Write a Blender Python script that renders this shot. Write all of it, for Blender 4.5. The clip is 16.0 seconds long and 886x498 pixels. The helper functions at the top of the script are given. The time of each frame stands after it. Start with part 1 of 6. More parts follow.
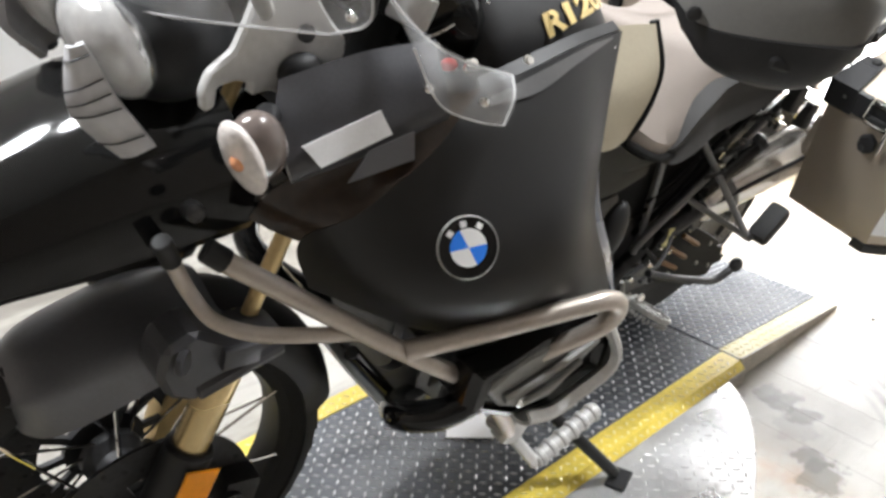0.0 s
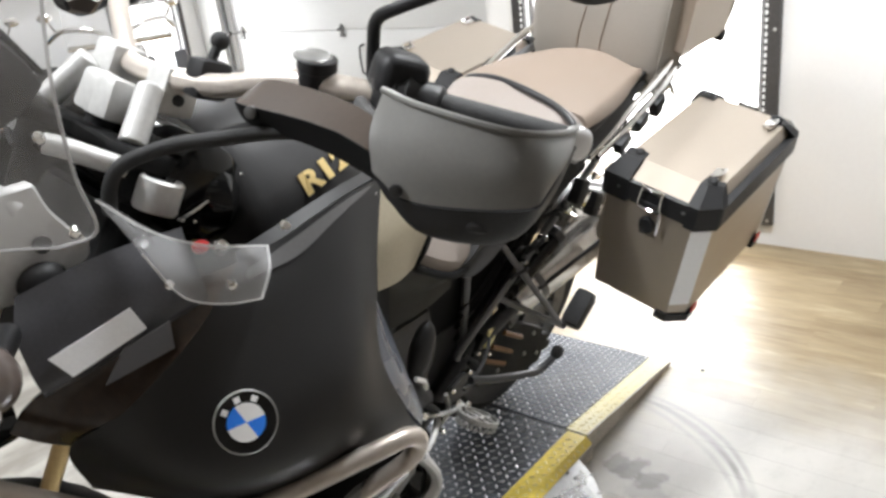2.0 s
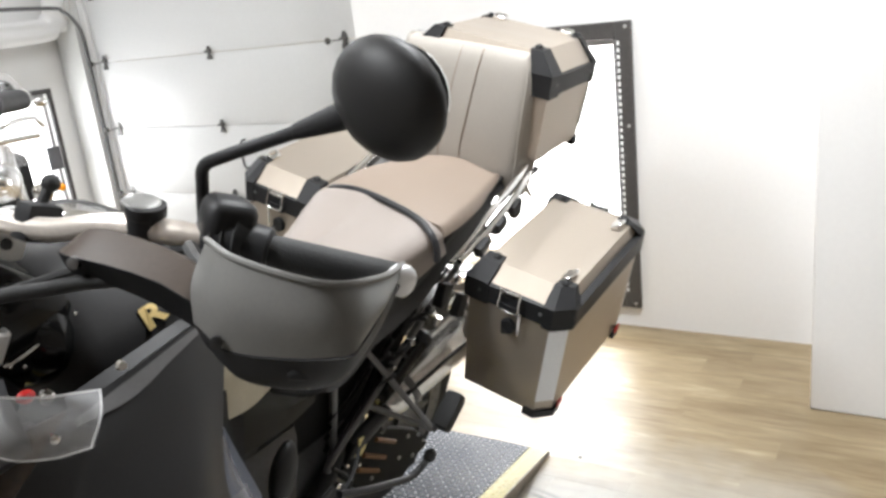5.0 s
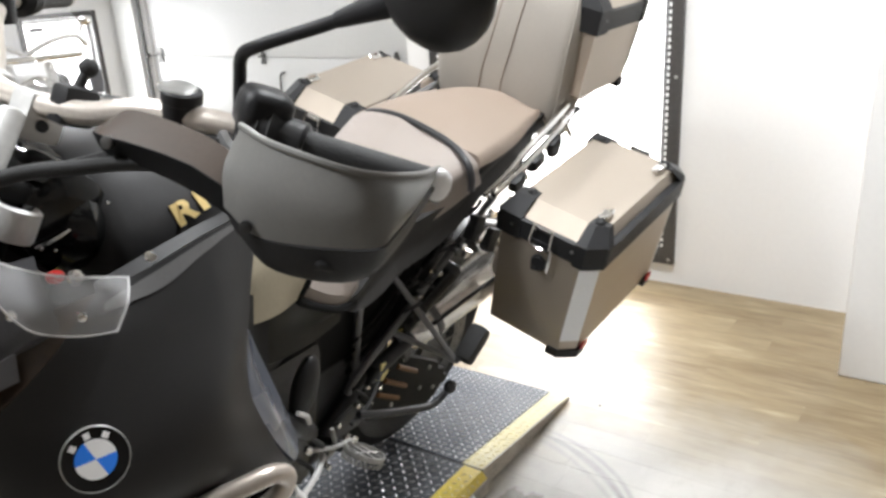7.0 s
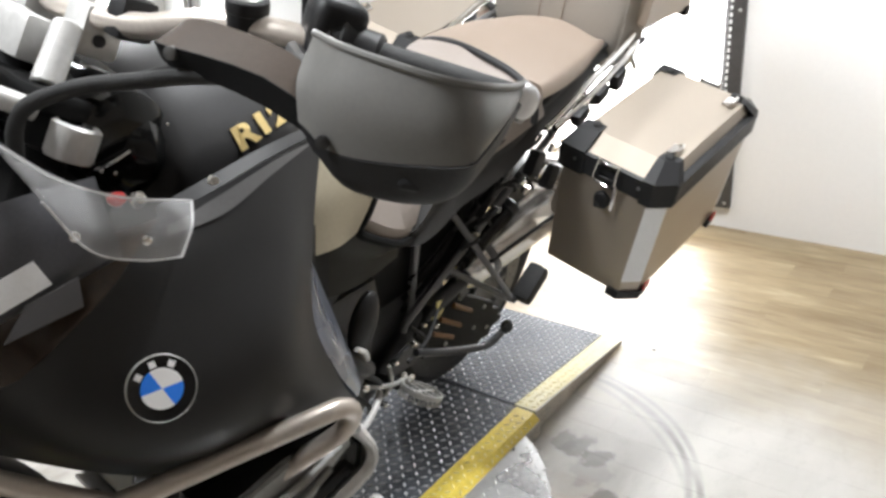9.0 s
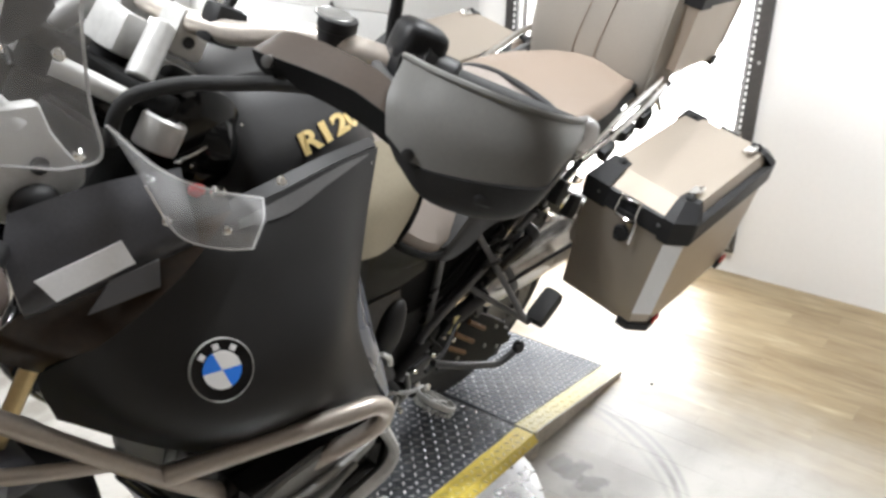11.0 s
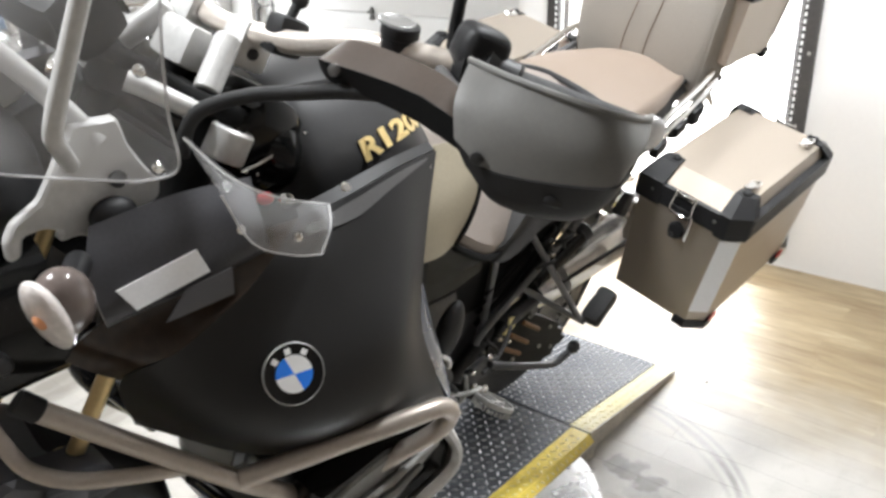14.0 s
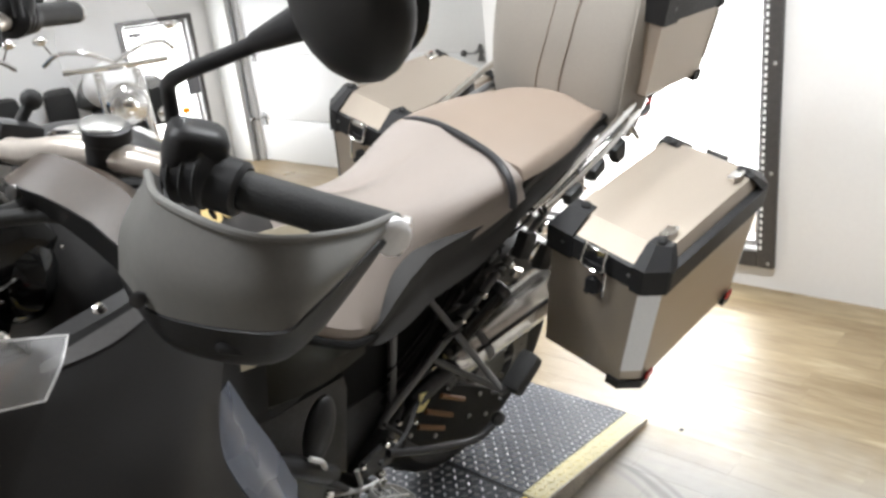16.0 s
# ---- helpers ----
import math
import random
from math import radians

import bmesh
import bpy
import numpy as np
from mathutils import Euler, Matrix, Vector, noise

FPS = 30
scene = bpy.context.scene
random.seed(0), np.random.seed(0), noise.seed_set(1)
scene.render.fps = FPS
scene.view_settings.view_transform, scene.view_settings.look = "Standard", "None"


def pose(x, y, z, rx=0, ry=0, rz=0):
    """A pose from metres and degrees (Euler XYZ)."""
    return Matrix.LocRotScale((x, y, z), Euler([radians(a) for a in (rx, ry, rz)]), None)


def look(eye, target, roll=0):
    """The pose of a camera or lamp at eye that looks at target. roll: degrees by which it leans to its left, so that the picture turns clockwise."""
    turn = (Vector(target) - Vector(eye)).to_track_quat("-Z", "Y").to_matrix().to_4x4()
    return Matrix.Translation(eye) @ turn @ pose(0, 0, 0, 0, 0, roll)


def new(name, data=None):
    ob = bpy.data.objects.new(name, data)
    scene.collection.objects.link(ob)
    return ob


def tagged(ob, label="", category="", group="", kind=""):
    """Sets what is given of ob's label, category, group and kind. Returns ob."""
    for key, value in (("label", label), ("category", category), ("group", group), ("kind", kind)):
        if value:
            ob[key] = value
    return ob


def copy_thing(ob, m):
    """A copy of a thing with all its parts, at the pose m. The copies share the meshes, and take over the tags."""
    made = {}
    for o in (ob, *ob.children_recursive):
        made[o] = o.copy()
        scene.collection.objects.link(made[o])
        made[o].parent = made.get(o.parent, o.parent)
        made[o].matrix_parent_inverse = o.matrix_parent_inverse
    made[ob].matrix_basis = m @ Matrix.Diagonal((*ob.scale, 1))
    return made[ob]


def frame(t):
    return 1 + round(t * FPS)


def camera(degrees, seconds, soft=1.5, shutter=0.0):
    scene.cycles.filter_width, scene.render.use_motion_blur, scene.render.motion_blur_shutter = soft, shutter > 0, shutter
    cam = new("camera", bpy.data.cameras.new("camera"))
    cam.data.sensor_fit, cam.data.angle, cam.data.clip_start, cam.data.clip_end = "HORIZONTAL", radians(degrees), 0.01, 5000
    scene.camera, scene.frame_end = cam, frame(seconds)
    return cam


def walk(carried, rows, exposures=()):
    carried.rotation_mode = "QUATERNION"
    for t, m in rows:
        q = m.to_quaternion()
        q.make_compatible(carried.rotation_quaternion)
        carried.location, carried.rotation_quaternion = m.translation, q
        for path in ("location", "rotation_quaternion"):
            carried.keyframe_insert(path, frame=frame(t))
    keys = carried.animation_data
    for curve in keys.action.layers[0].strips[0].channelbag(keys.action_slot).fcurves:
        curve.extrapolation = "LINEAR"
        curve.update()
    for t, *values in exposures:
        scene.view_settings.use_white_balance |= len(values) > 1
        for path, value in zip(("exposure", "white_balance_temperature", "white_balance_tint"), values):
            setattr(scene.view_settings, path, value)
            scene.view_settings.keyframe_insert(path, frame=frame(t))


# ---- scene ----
cam = camera(58.1, 16.0, soft=3.0)
PATH = [
    (0, (-1.563, -0.778, 1.187), (-0.429, 0.601, 0.286), -1.5),
    (0.5, (-1.522, -0.826, 1.187), (-0.351, 0.55, 0.33), -2.8),
    (1, (-1.511, -0.842, 1.187), (-0.317, 0.52, 0.34), -3.7),
    (1.5, (-1.486, -0.86, 1.22), (-0.152, 0.422, 0.458), -5.4),
    (2, (-1.471, -0.862, 1.263), (-0.058, 0.35, 0.534), -6.7),
    (2.5, (-1.456, -0.884, 1.3), (0.058, 0.239, 0.633), -7.8),
    (3, (-1.446, -0.893, 1.325), (0.111, 0.199, 0.707), -6.7),
    (3.5, (-1.432, -0.905, 1.34), (0.186, 0.134, 0.79), -7.4),
    (6, (-1.438, -0.931, 1.291), (0.161, 0.102, 0.677), -4.9),
    (6.5, (-1.442, -0.932, 1.279), (0.127, 0.126, 0.634), -4.0),
    (7, (-1.435, -0.919, 1.267), (0.11, 0.158, 0.594), -3.3),
    (7.5, (-1.42, -0.924, 1.257), (0.101, 0.171, 0.559), -3.0),
    (8, (-1.409, -0.926, 1.253), (0.057, 0.235, 0.544), -2.4),
    (8.5, (-1.396, -0.91, 1.251), (0.015, 0.295, 0.506), -2.7),
    (9, (-1.425, -0.857, 1.231), (0.023, 0.272, 0.438), -3.8),
    (9.5, (-1.463, -0.836, 1.243), (-0.009, 0.304, 0.479), -2.1),
    (12, (-1.523, -0.846, 1.249), (-0.037, 0.272, 0.513), 3.0),
    (12.5, (-1.531, -0.838, 1.251), (-0.051, 0.292, 0.521), 3.9),
    (13, (-1.532, -0.827, 1.249), (-0.079, 0.313, 0.481), 3.8),
    (13.5, (-1.534, -0.822, 1.246), (-0.132, 0.386, 0.487), 1.7),
    (14, (-1.532, -0.825, 1.25), (-0.117, 0.379, 0.509), -0.9),
    (14.5, (-1.544, -0.827, 1.257), (-0.102, 0.336, 0.504), -4.5),
    (15, (-1.463, -0.867, 1.253), (0.029, 0.231, 0.501), -5.8),
    (15.5, (-1.316, -0.934, 1.271), (0.069, 0.342, 0.598), -5.5),
    (16, (-1.231, -0.93, 1.268), (0.139, 0.358, 0.587), -6.4),
]
walk(cam, [(t, look(eye, target, roll)) for t, eye, target, roll in PATH],
     [(0, 0.42), (1.5, 0.22), (3, 0.05), (6, 0.05), (7, 0.08), (9, 0.15), (12, 0.15), (14, 0.2), (15.5, 0.1), (16, 0.05)])

# ---- light ----
BIKE = pose(0, 0.28, 0.065, 12.5, 0, 0)          # the motorcycle leans on its side stand
WX, GX, SY = 1.53, 2.20, 4.35                    # window wall, garage-door wall, side wall
CEIL = 2.75

world = bpy.data.worlds.new("sky")
scene.world = world
world.use_nodes = True
wn = world.node_tree
sky = wn.nodes.new("ShaderNodeTexSky")
sky.sky_type, sky.sun_disc, sky.sun_elevation, sky.sun_rotation = "NISHITA", False, radians(40), radians(100)
wn.links.new(sky.outputs[0], wn.nodes["Background"].inputs[0])
wn.nodes["Background"].inputs[1].default_value = 0.15


def area(name, m, sx, sy, watts, colour=(1, 1, 1)):
    la = bpy.data.lights.new(name, "AREA")
    la.shape, la.size, la.size_y, la.energy, la.color = "RECTANGLE", sx, sy, watts, colour
    ob = new(name, la)
    ob.matrix_world = m
    return ob


area("window_daylight", look((WX + 0.06, 0.585, 0.65), (0, 0.585, 0.55)), 0.95, 0.95, 25, (0.96, 0.98, 1.0))
area("side_window_daylight", look((1.70, SY + 0.05, 0.6), (1.70, 0, 0.6)), 0.5, 0.9, 14, (0.96, 0.98, 1.0))
LAMPS = [(0.15, -0.50, 58), (0.40, 1.8, 26), (0.7, 3.3, 17), (-1.62, 0.40, 34), (-1.95, 0.68, 34)]
for lx, ly, watts in LAMPS:
    la = area("ceiling_lamp_light", look((lx, ly, CEIL - 0.09), (lx, ly, 0)), 0.28, 0.28, watts, (0.945, 0.97, 1.0))
    la.data.shape = "DISK"

# ---- materials ----


def material(name, base, rough=0.5, metal=0.0, scale=40.0, var=0.12, bump=0.0, bscale=200.0, coat=0.0, emit=None, power=0.0, spec=0.5,
             stretch=(1, 1, 1), rvar=0.1, coords="Object", trans=0.0, alpha=1.0, ior=1.45, rnd=0.0, big=3.0):
    """A surface with a fine grain and a broad mottling in colour, roughness and relief."""
    m = bpy.data.materials.new(name)
    m.use_nodes = True
    nt = m.node_tree
    b = nt.nodes["Principled BSDF"]
    tc = nt.nodes.new("ShaderNodeTexCoord")
    mp = nt.nodes.new("ShaderNodeMapping")
    mp.inputs["Scale"].default_value = stretch
    nt.links.new(tc.outputs[coords], mp.inputs[0])
    fine, broad = nt.nodes.new("ShaderNodeTexNoise"), nt.nodes.new("ShaderNodeTexNoise")
    for node, s, d in ((fine, scale, 6), (broad, big, 3)):
        node.inputs["Scale"].default_value, node.inputs["Detail"].default_value = s, d
        nt.links.new(mp.outputs[0], node.inputs["Vector"])
    add = nt.nodes.new("ShaderNodeMath")
    add.operation = "ADD"
    nt.links.new(fine.outputs[0], add.inputs[0])
    nt.links.new(broad.outputs[0], add.inputs[1])
    total = add
    if rnd:
        oi = nt.nodes.new("ShaderNodeObjectInfo")
        mul = nt.nodes.new("ShaderNodeMath")
        mul.operation = "MULTIPLY_ADD"
        mul.inputs[1].default_value = rnd
        nt.links.new(oi.outputs["Random"], mul.inputs[0])
        nt.links.new(add.outputs[0], mul.inputs[2])
        total = mul
    ramp = nt.nodes.new("ShaderNodeMapRange")
    ramp.inputs[1].default_value, ramp.inputs[2].default_value = 0.6, 1.4 + rnd
    ramp.inputs[3].default_value, ramp.inputs[4].default_value = 1 - var, 1 + var
    nt.links.new(total.outputs[0], ramp.inputs[0])
    mix = nt.nodes.new("ShaderNodeVectorMath")
    mix.operation = "SCALE"
    mix.inputs[0].default_value = base
    nt.links.new(ramp.outputs[0], mix.inputs["Scale"])
    nt.links.new(mix.outputs[0], b.inputs["Base Color"])
    rr = nt.nodes.new("ShaderNodeMapRange")
    rr.inputs[1].default_value, rr.inputs[2].default_value = 0.3, 0.7
    rr.inputs[3].default_value, rr.inputs[4].default_value = max(0.02, rough - rvar), min(1, rough + rvar)
    nt.links.new(broad.outputs[0], rr.inputs[0])
    nt.links.new(rr.outputs[0], b.inputs["Roughness"])
    b.inputs["Metallic"].default_value = metal
    b.inputs["Coat Weight"].default_value = coat
    b.inputs["Coat Roughness"].default_value = 0.08
    b.inputs["Specular IOR Level"].default_value = spec
    b.inputs["Transmission Weight"].default_value = trans
    b.inputs["IOR"].default_value = ior
    b.inputs["Alpha"].default_value = alpha
    if bump:
        bn = nt.nodes.new("ShaderNodeTexNoise")
        bn.inputs["Scale"].default_value, bn.inputs["Detail"].default_value = bscale, 4
        nt.links.new(mp.outputs[0], bn.inputs["Vector"])
        bu = nt.nodes.new("ShaderNodeBump")
        bu.inputs["Strength"].default_value, bu.inputs["Distance"].default_value = bump, 0.002
        nt.links.new(bn.outputs[0], bu.inputs["Height"])
        nt.links.new(bu.outputs[0], b.inputs["Normal"])
    if emit:
        b.inputs["Emission Color"].default_value = (*emit, 1)
        b.inputs["Emission Strength"].default_value = power
    return m


SHROUD = material("satin_black_paint", (0.0130, 0.0126, 0.0125), 0.48, 0, 300, 0.15, 0.05, 900, spec=0.42)
GLOSSB = material("gloss_black_paint", (0.008, 0.008, 0.008), 0.10, 0, 60, 0.2, spec=0.4, rvar=0.03)
BLACKP = material("black_plastic", (0.015, 0.015, 0.016), 0.5, 0, 300, 0.25, 0.15, 900, spec=0.35)
DARKM = material("dark_cast_metal", (0.05, 0.05, 0.052), 0.42, 0.6, 120, 0.3, 0.3, 300)
TANKG = material("matt_grey_tank_paint", (0.024, 0.0235, 0.0238), 0.50, 0, 200, 0.12, spec=0.3)
# lighter than the shroud: the sheen on its upper facet, as colour
FACETM = material("shroud_facet_sheen_grey", (0.105, 0.102, 0.102), 0.46, 0, 200, 0.12, spec=0.4)
FENDER = material("satin_slate_mudguard", (0.115, 0.117, 0.128), 0.40, 0, 200, 0.12, 0.06, 900, spec=0.8)
DEEPB = material("deep_black_plastic", (0.007, 0.007, 0.007), 0.65, 0, 300, 0.3, 0.2, 600, spec=0.15)
KNEEM = material("satin_slate_paint", (0.070, 0.078, 0.098), 0.30, 0, 200, 0.1, spec=0.5)
# brown tint stands for light reflected on top of the guard arm
ARMM = material("black_plastic_brown_reflection", (0.054, 0.040, 0.031), 0.38, 0, 250, 0.15, 0.1, 900, spec=0.5)
MATTG = material("matt_dark_grey_plastic", (0.050, 0.050, 0.055), 0.36, 0, 300, 0.2, 0.12, 900, spec=0.5)
GUARD = material("grey_guard_plastic", (0.142, 0.140, 0.132), 0.40, 0, 250, 0.08, 0.08, 900, spec=0.5)
LIGHTM = material("light_cast_aluminium", (0.56, 0.555, 0.54), 0.42, 0.15, 120, 0.12, 0.2, 400)
TUBE = material("brushed_steel_tube", (0.47, 0.42, 0.37), 0.42, 0.6, 150, 0.10, 0.06, 400)
BARM = material("silver_handlebar", (0.66, 0.60, 0.54), 0.36, 0.6, 150, 0.10)
CASE = material("brushed_aluminium_case", (0.44, 0.385, 0.322), 0.40, 0.70, 160, 0.06, 0.03, 500, stretch=(1, 6, 6), rvar=0.05)
STEELF = material("dark_frame_tube", (0.15, 0.15, 0.152), 0.34, 0.4, 150, 0.15)
CHROME = material("chrome", (0.85, 0.84, 0.82), 0.07, 1.0, 60, 0.05, rvar=0.04)
SEATB = material("beige_seat_vinyl", (0.245, 0.192, 0.153), 0.50, 0, 400, 0.10, 0.35, 900)
SEATF = material("pale_front_seat_vinyl", (0.262, 0.225, 0.201), 0.48, 0, 400, 0.08, 0.35, 900)
SEATD = material("dark_grey_seat_side", (0.044, 0.043, 0.042), 0.72, 0, 400, 0.12, 0.3, 900, spec=0.25)
PIPING = material("black_seat_piping", (0.02, 0.02, 0.022), 0.45, 0, 200, 0.2)
BACKR = material("taupe_backrest_vinyl", (0.375, 0.345, 0.305), 0.5, 0, 300, 0.08, 0.35, 800)
KHAKI = material("khaki_side_panel", (0.34, 0.30, 0.22), 0.42, 0, 200, 0.1)
GOLD = material("gold_anodised_metal", (0.62, 0.47, 0.24), 0.32, 0.75, 120, 0.12)
RUBBER = material("black_rubber", (0.015, 0.015, 0.015), 0.7, 0, 200, 0.3, 0.4, 400)
CLEAR = material("clear_smoky_plastic", (0.74, 0.74, 0.75), 0.05, 0, 30, 0.10, alpha=0.14, spec=0.5, rvar=0.03)
LENS = material("clear_lens", (0.62, 0.61, 0.60), 0.10, 0, 60, 0.25, 0.5, 120, alpha=0.55, spec=0.9, rvar=0.04)
SIGNAL = material("clear_signal_lens", (0.92, 0.86, 0.82), 0.14, 0, 90, 0.22, 0.9, 220, alpha=0.80, spec=0.9)
PALE = material("pale_grey_plastic", (0.56, 0.56, 0.575), 0.35, 0, 80, 0.15)
REFLECTOR = material("silvered_reflector", (0.66, 0.66, 0.66), 0.16, 0.85, 60, 0.1, 0.4, 60)
PEACH = material("pale_orange_bulb", (0.90, 0.42, 0.22), 0.25, 0, 60, 0.3)
ORANGE = material("orange_plastic", (1.0, 0.36, 0.012), 0.3, 0, 100, 0.1)
RED = material("red_plastic", (0.48, 0.010, 0.010), 0.3, 0, 100, 0.1)
BLUE = material("blue_enamel", (0.035, 0.24, 0.92), 0.2, 0, 100, 0.05)
WHITEE = material("white_enamel", (0.90, 0.90, 0.90), 0.25, 0, 100, 0.04)
LABEL = material("white_label", (0.84, 0.84, 0.85), 0.4, 0, 300, 0.06)
HINGEM = material("dull_hinge_steel", (0.13, 0.128, 0.125), 0.42, 0.8, 60, 0.3)
PEGM = material("cast_peg_steel", (0.34, 0.335, 0.32), 0.45, 0.5, 120, 0.25)
GREYLAB = material("grey_label", (0.11, 0.11, 0.118), 0.4, 0, 300, 0.08)
REFLEX = material("silver_reflex_tape", (0.72, 0.73, 0.75), 0.28, 0.5, 200, 0.06, 0.1, 800)
LETTER = material("gold_lettering", (0.66, 0.50, 0.22), 0.3, 0.3, 200, 0.08)
MIRRORG = material("mirror_glass", (0.9, 0.9, 0.9), 0.03, 1.0, 20, 0.02, rvar=0.01)
PLATE = material("black_painted_tread_plate", (0.060, 0.066, 0.078), 0.36, 0.0, 60, 0.40, 0.25, 300, big=6, spec=0.5)
# ramp studs: near-white base paints the window's glint on their facets
RSTUD = material("ramp_studs_window_glint", (0.80, 0.80, 0.82), 0.40, 0.15, 80, 0.25, big=9)
STUD = material("worn_steel_studs", (0.46, 0.46, 0.48), 0.40, 0.65, 80, 0.35, big=9)
YELLOW = material("yellow_safety_paint", (0.68, 0.52, 0.08), 0.42, 0, 90, 0.2, 0.2, 300, big=8)
# lighter copy of the deck plate, for window light on the ramp
RAMPM = material("window_lit_ramp_plate", (0.070, 0.077, 0.094), 0.52, 0.0, 60, 0.35, 0.15, 300, big=6, spec=0.20)
# worn yellow, also paled in colour for the light falling on the ramp
YELLOWP = material("worn_yellow_paint_window_lit", (0.62, 0.56, 0.32), 0.6, 0, 90, 0.2, 0.2, 300, big=8)
BRONZE = material("dull_bronze", (0.15, 0.068, 0.022), 0.45, 0.3, 120, 0.3)
MUFM = material("polished_silencer_steel", (0.80, 0.78, 0.75), 0.20, 0.75, 60, 0.10, 0.05, 200, rvar=0.06)
# olive tint paints the brownish reflection on the black side cover
OLIVE = material("black_plastic_olive_reflection", (0.014, 0.0125, 0.007), 0.45, 0, 200, 0.2, spec=0.25)
SMOKED = material("smoked_signal_shell", (0.13, 0.105, 0.095), 0.16, 0, 90, 0.2, spec=0.6, rvar=0.05)
# brown reflection on the black intake, put into the base colour
BROWNREF = material("intake_brown_reflection", (0.032, 0.021, 0.0145), 0.20, 0, 90, 0.3, spec=0.5, rvar=0.06)
HEADM = material("grey_cast_cover", (0.20, 0.198, 0.19), 0.38, 0.35, 120, 0.15, 0.15, 300)
YSTUD = material("worn_yellow_studs", (0.78, 0.68, 0.30), 0.36, 0.2, 90, 0.2, big=8)
BARE = material("bare_aluminium_plate", (0.62, 0.62, 0.62), 0.34, 0.85, 60, 0.14, 0.1, 200, big=6)
RUSTY = material("worn_plate_edge", (0.46, 0.425, 0.37), 0.6, 0.0, 120, 0.45, 0.8, 260, big=10)
WALLM = material("white_wall_paint", (0.81, 0.805, 0.795), 0.6, 0, 60, 0.02, 0.12, 250, coords="Object", big=0.9)
CEILM = material("white_ceiling_paint", (0.80, 0.80, 0.79), 0.8, 0, 60, 0.03, 0.1, 200, big=0.7)
# invented dark tone for walls out of view, so black parts reflect less
DIMW = material("dim_unseen_wall_brown", (0.31, 0.27, 0.235), 0.7, 0, 60, 0.05, 0.1, 200, big=0.8)
DOORM = material("white_garage_door_steel", (0.67, 0.675, 0.67), 0.45, 0, 50, 0.03, 0.08, 120, big=1.3)
GREYJ = material("pale_grey_jamb", (0.60, 0.60, 0.58), 0.6, 0, 50, 0.04, big=1.5)
FRAMED = material("dark_grey_window_frame", (0.075, 0.072, 0.070), 0.42, 0.3, 90, 0.2, 0.1, 200)
FRAMEL = material("grey_inner_frame", (0.30, 0.29, 0.29), 0.45, 0.3, 90, 0.1)
GLASS = material("window_glass", (1, 1, 1), 0.02, 0, 10, 0.0, alpha=0.06, spec=0.6, rvar=0.0)
GALV = material("galvanised_steel", (0.42, 0.42, 0.42), 0.42, 0.8, 90, 0.2, 0.1, 200)
SKYB = material("overcast_daylight", (0.9, 0.9, 0.9), 0.9, 0, 2, 0.02, emit=(1.0, 1.0, 1.0), power=6.0)
LAMPM = material("lit_lamp_diffuser", (0.9, 0.9, 0.9), 0.6, 0, 20, 0.02, emit=(0.945, 0.97, 1.0), power=14.0)
BLUEP = material("blue_tank_paint", (0.06, 0.13, 0.22), 0.2, 0, 60, 0.1, coat=0.6)


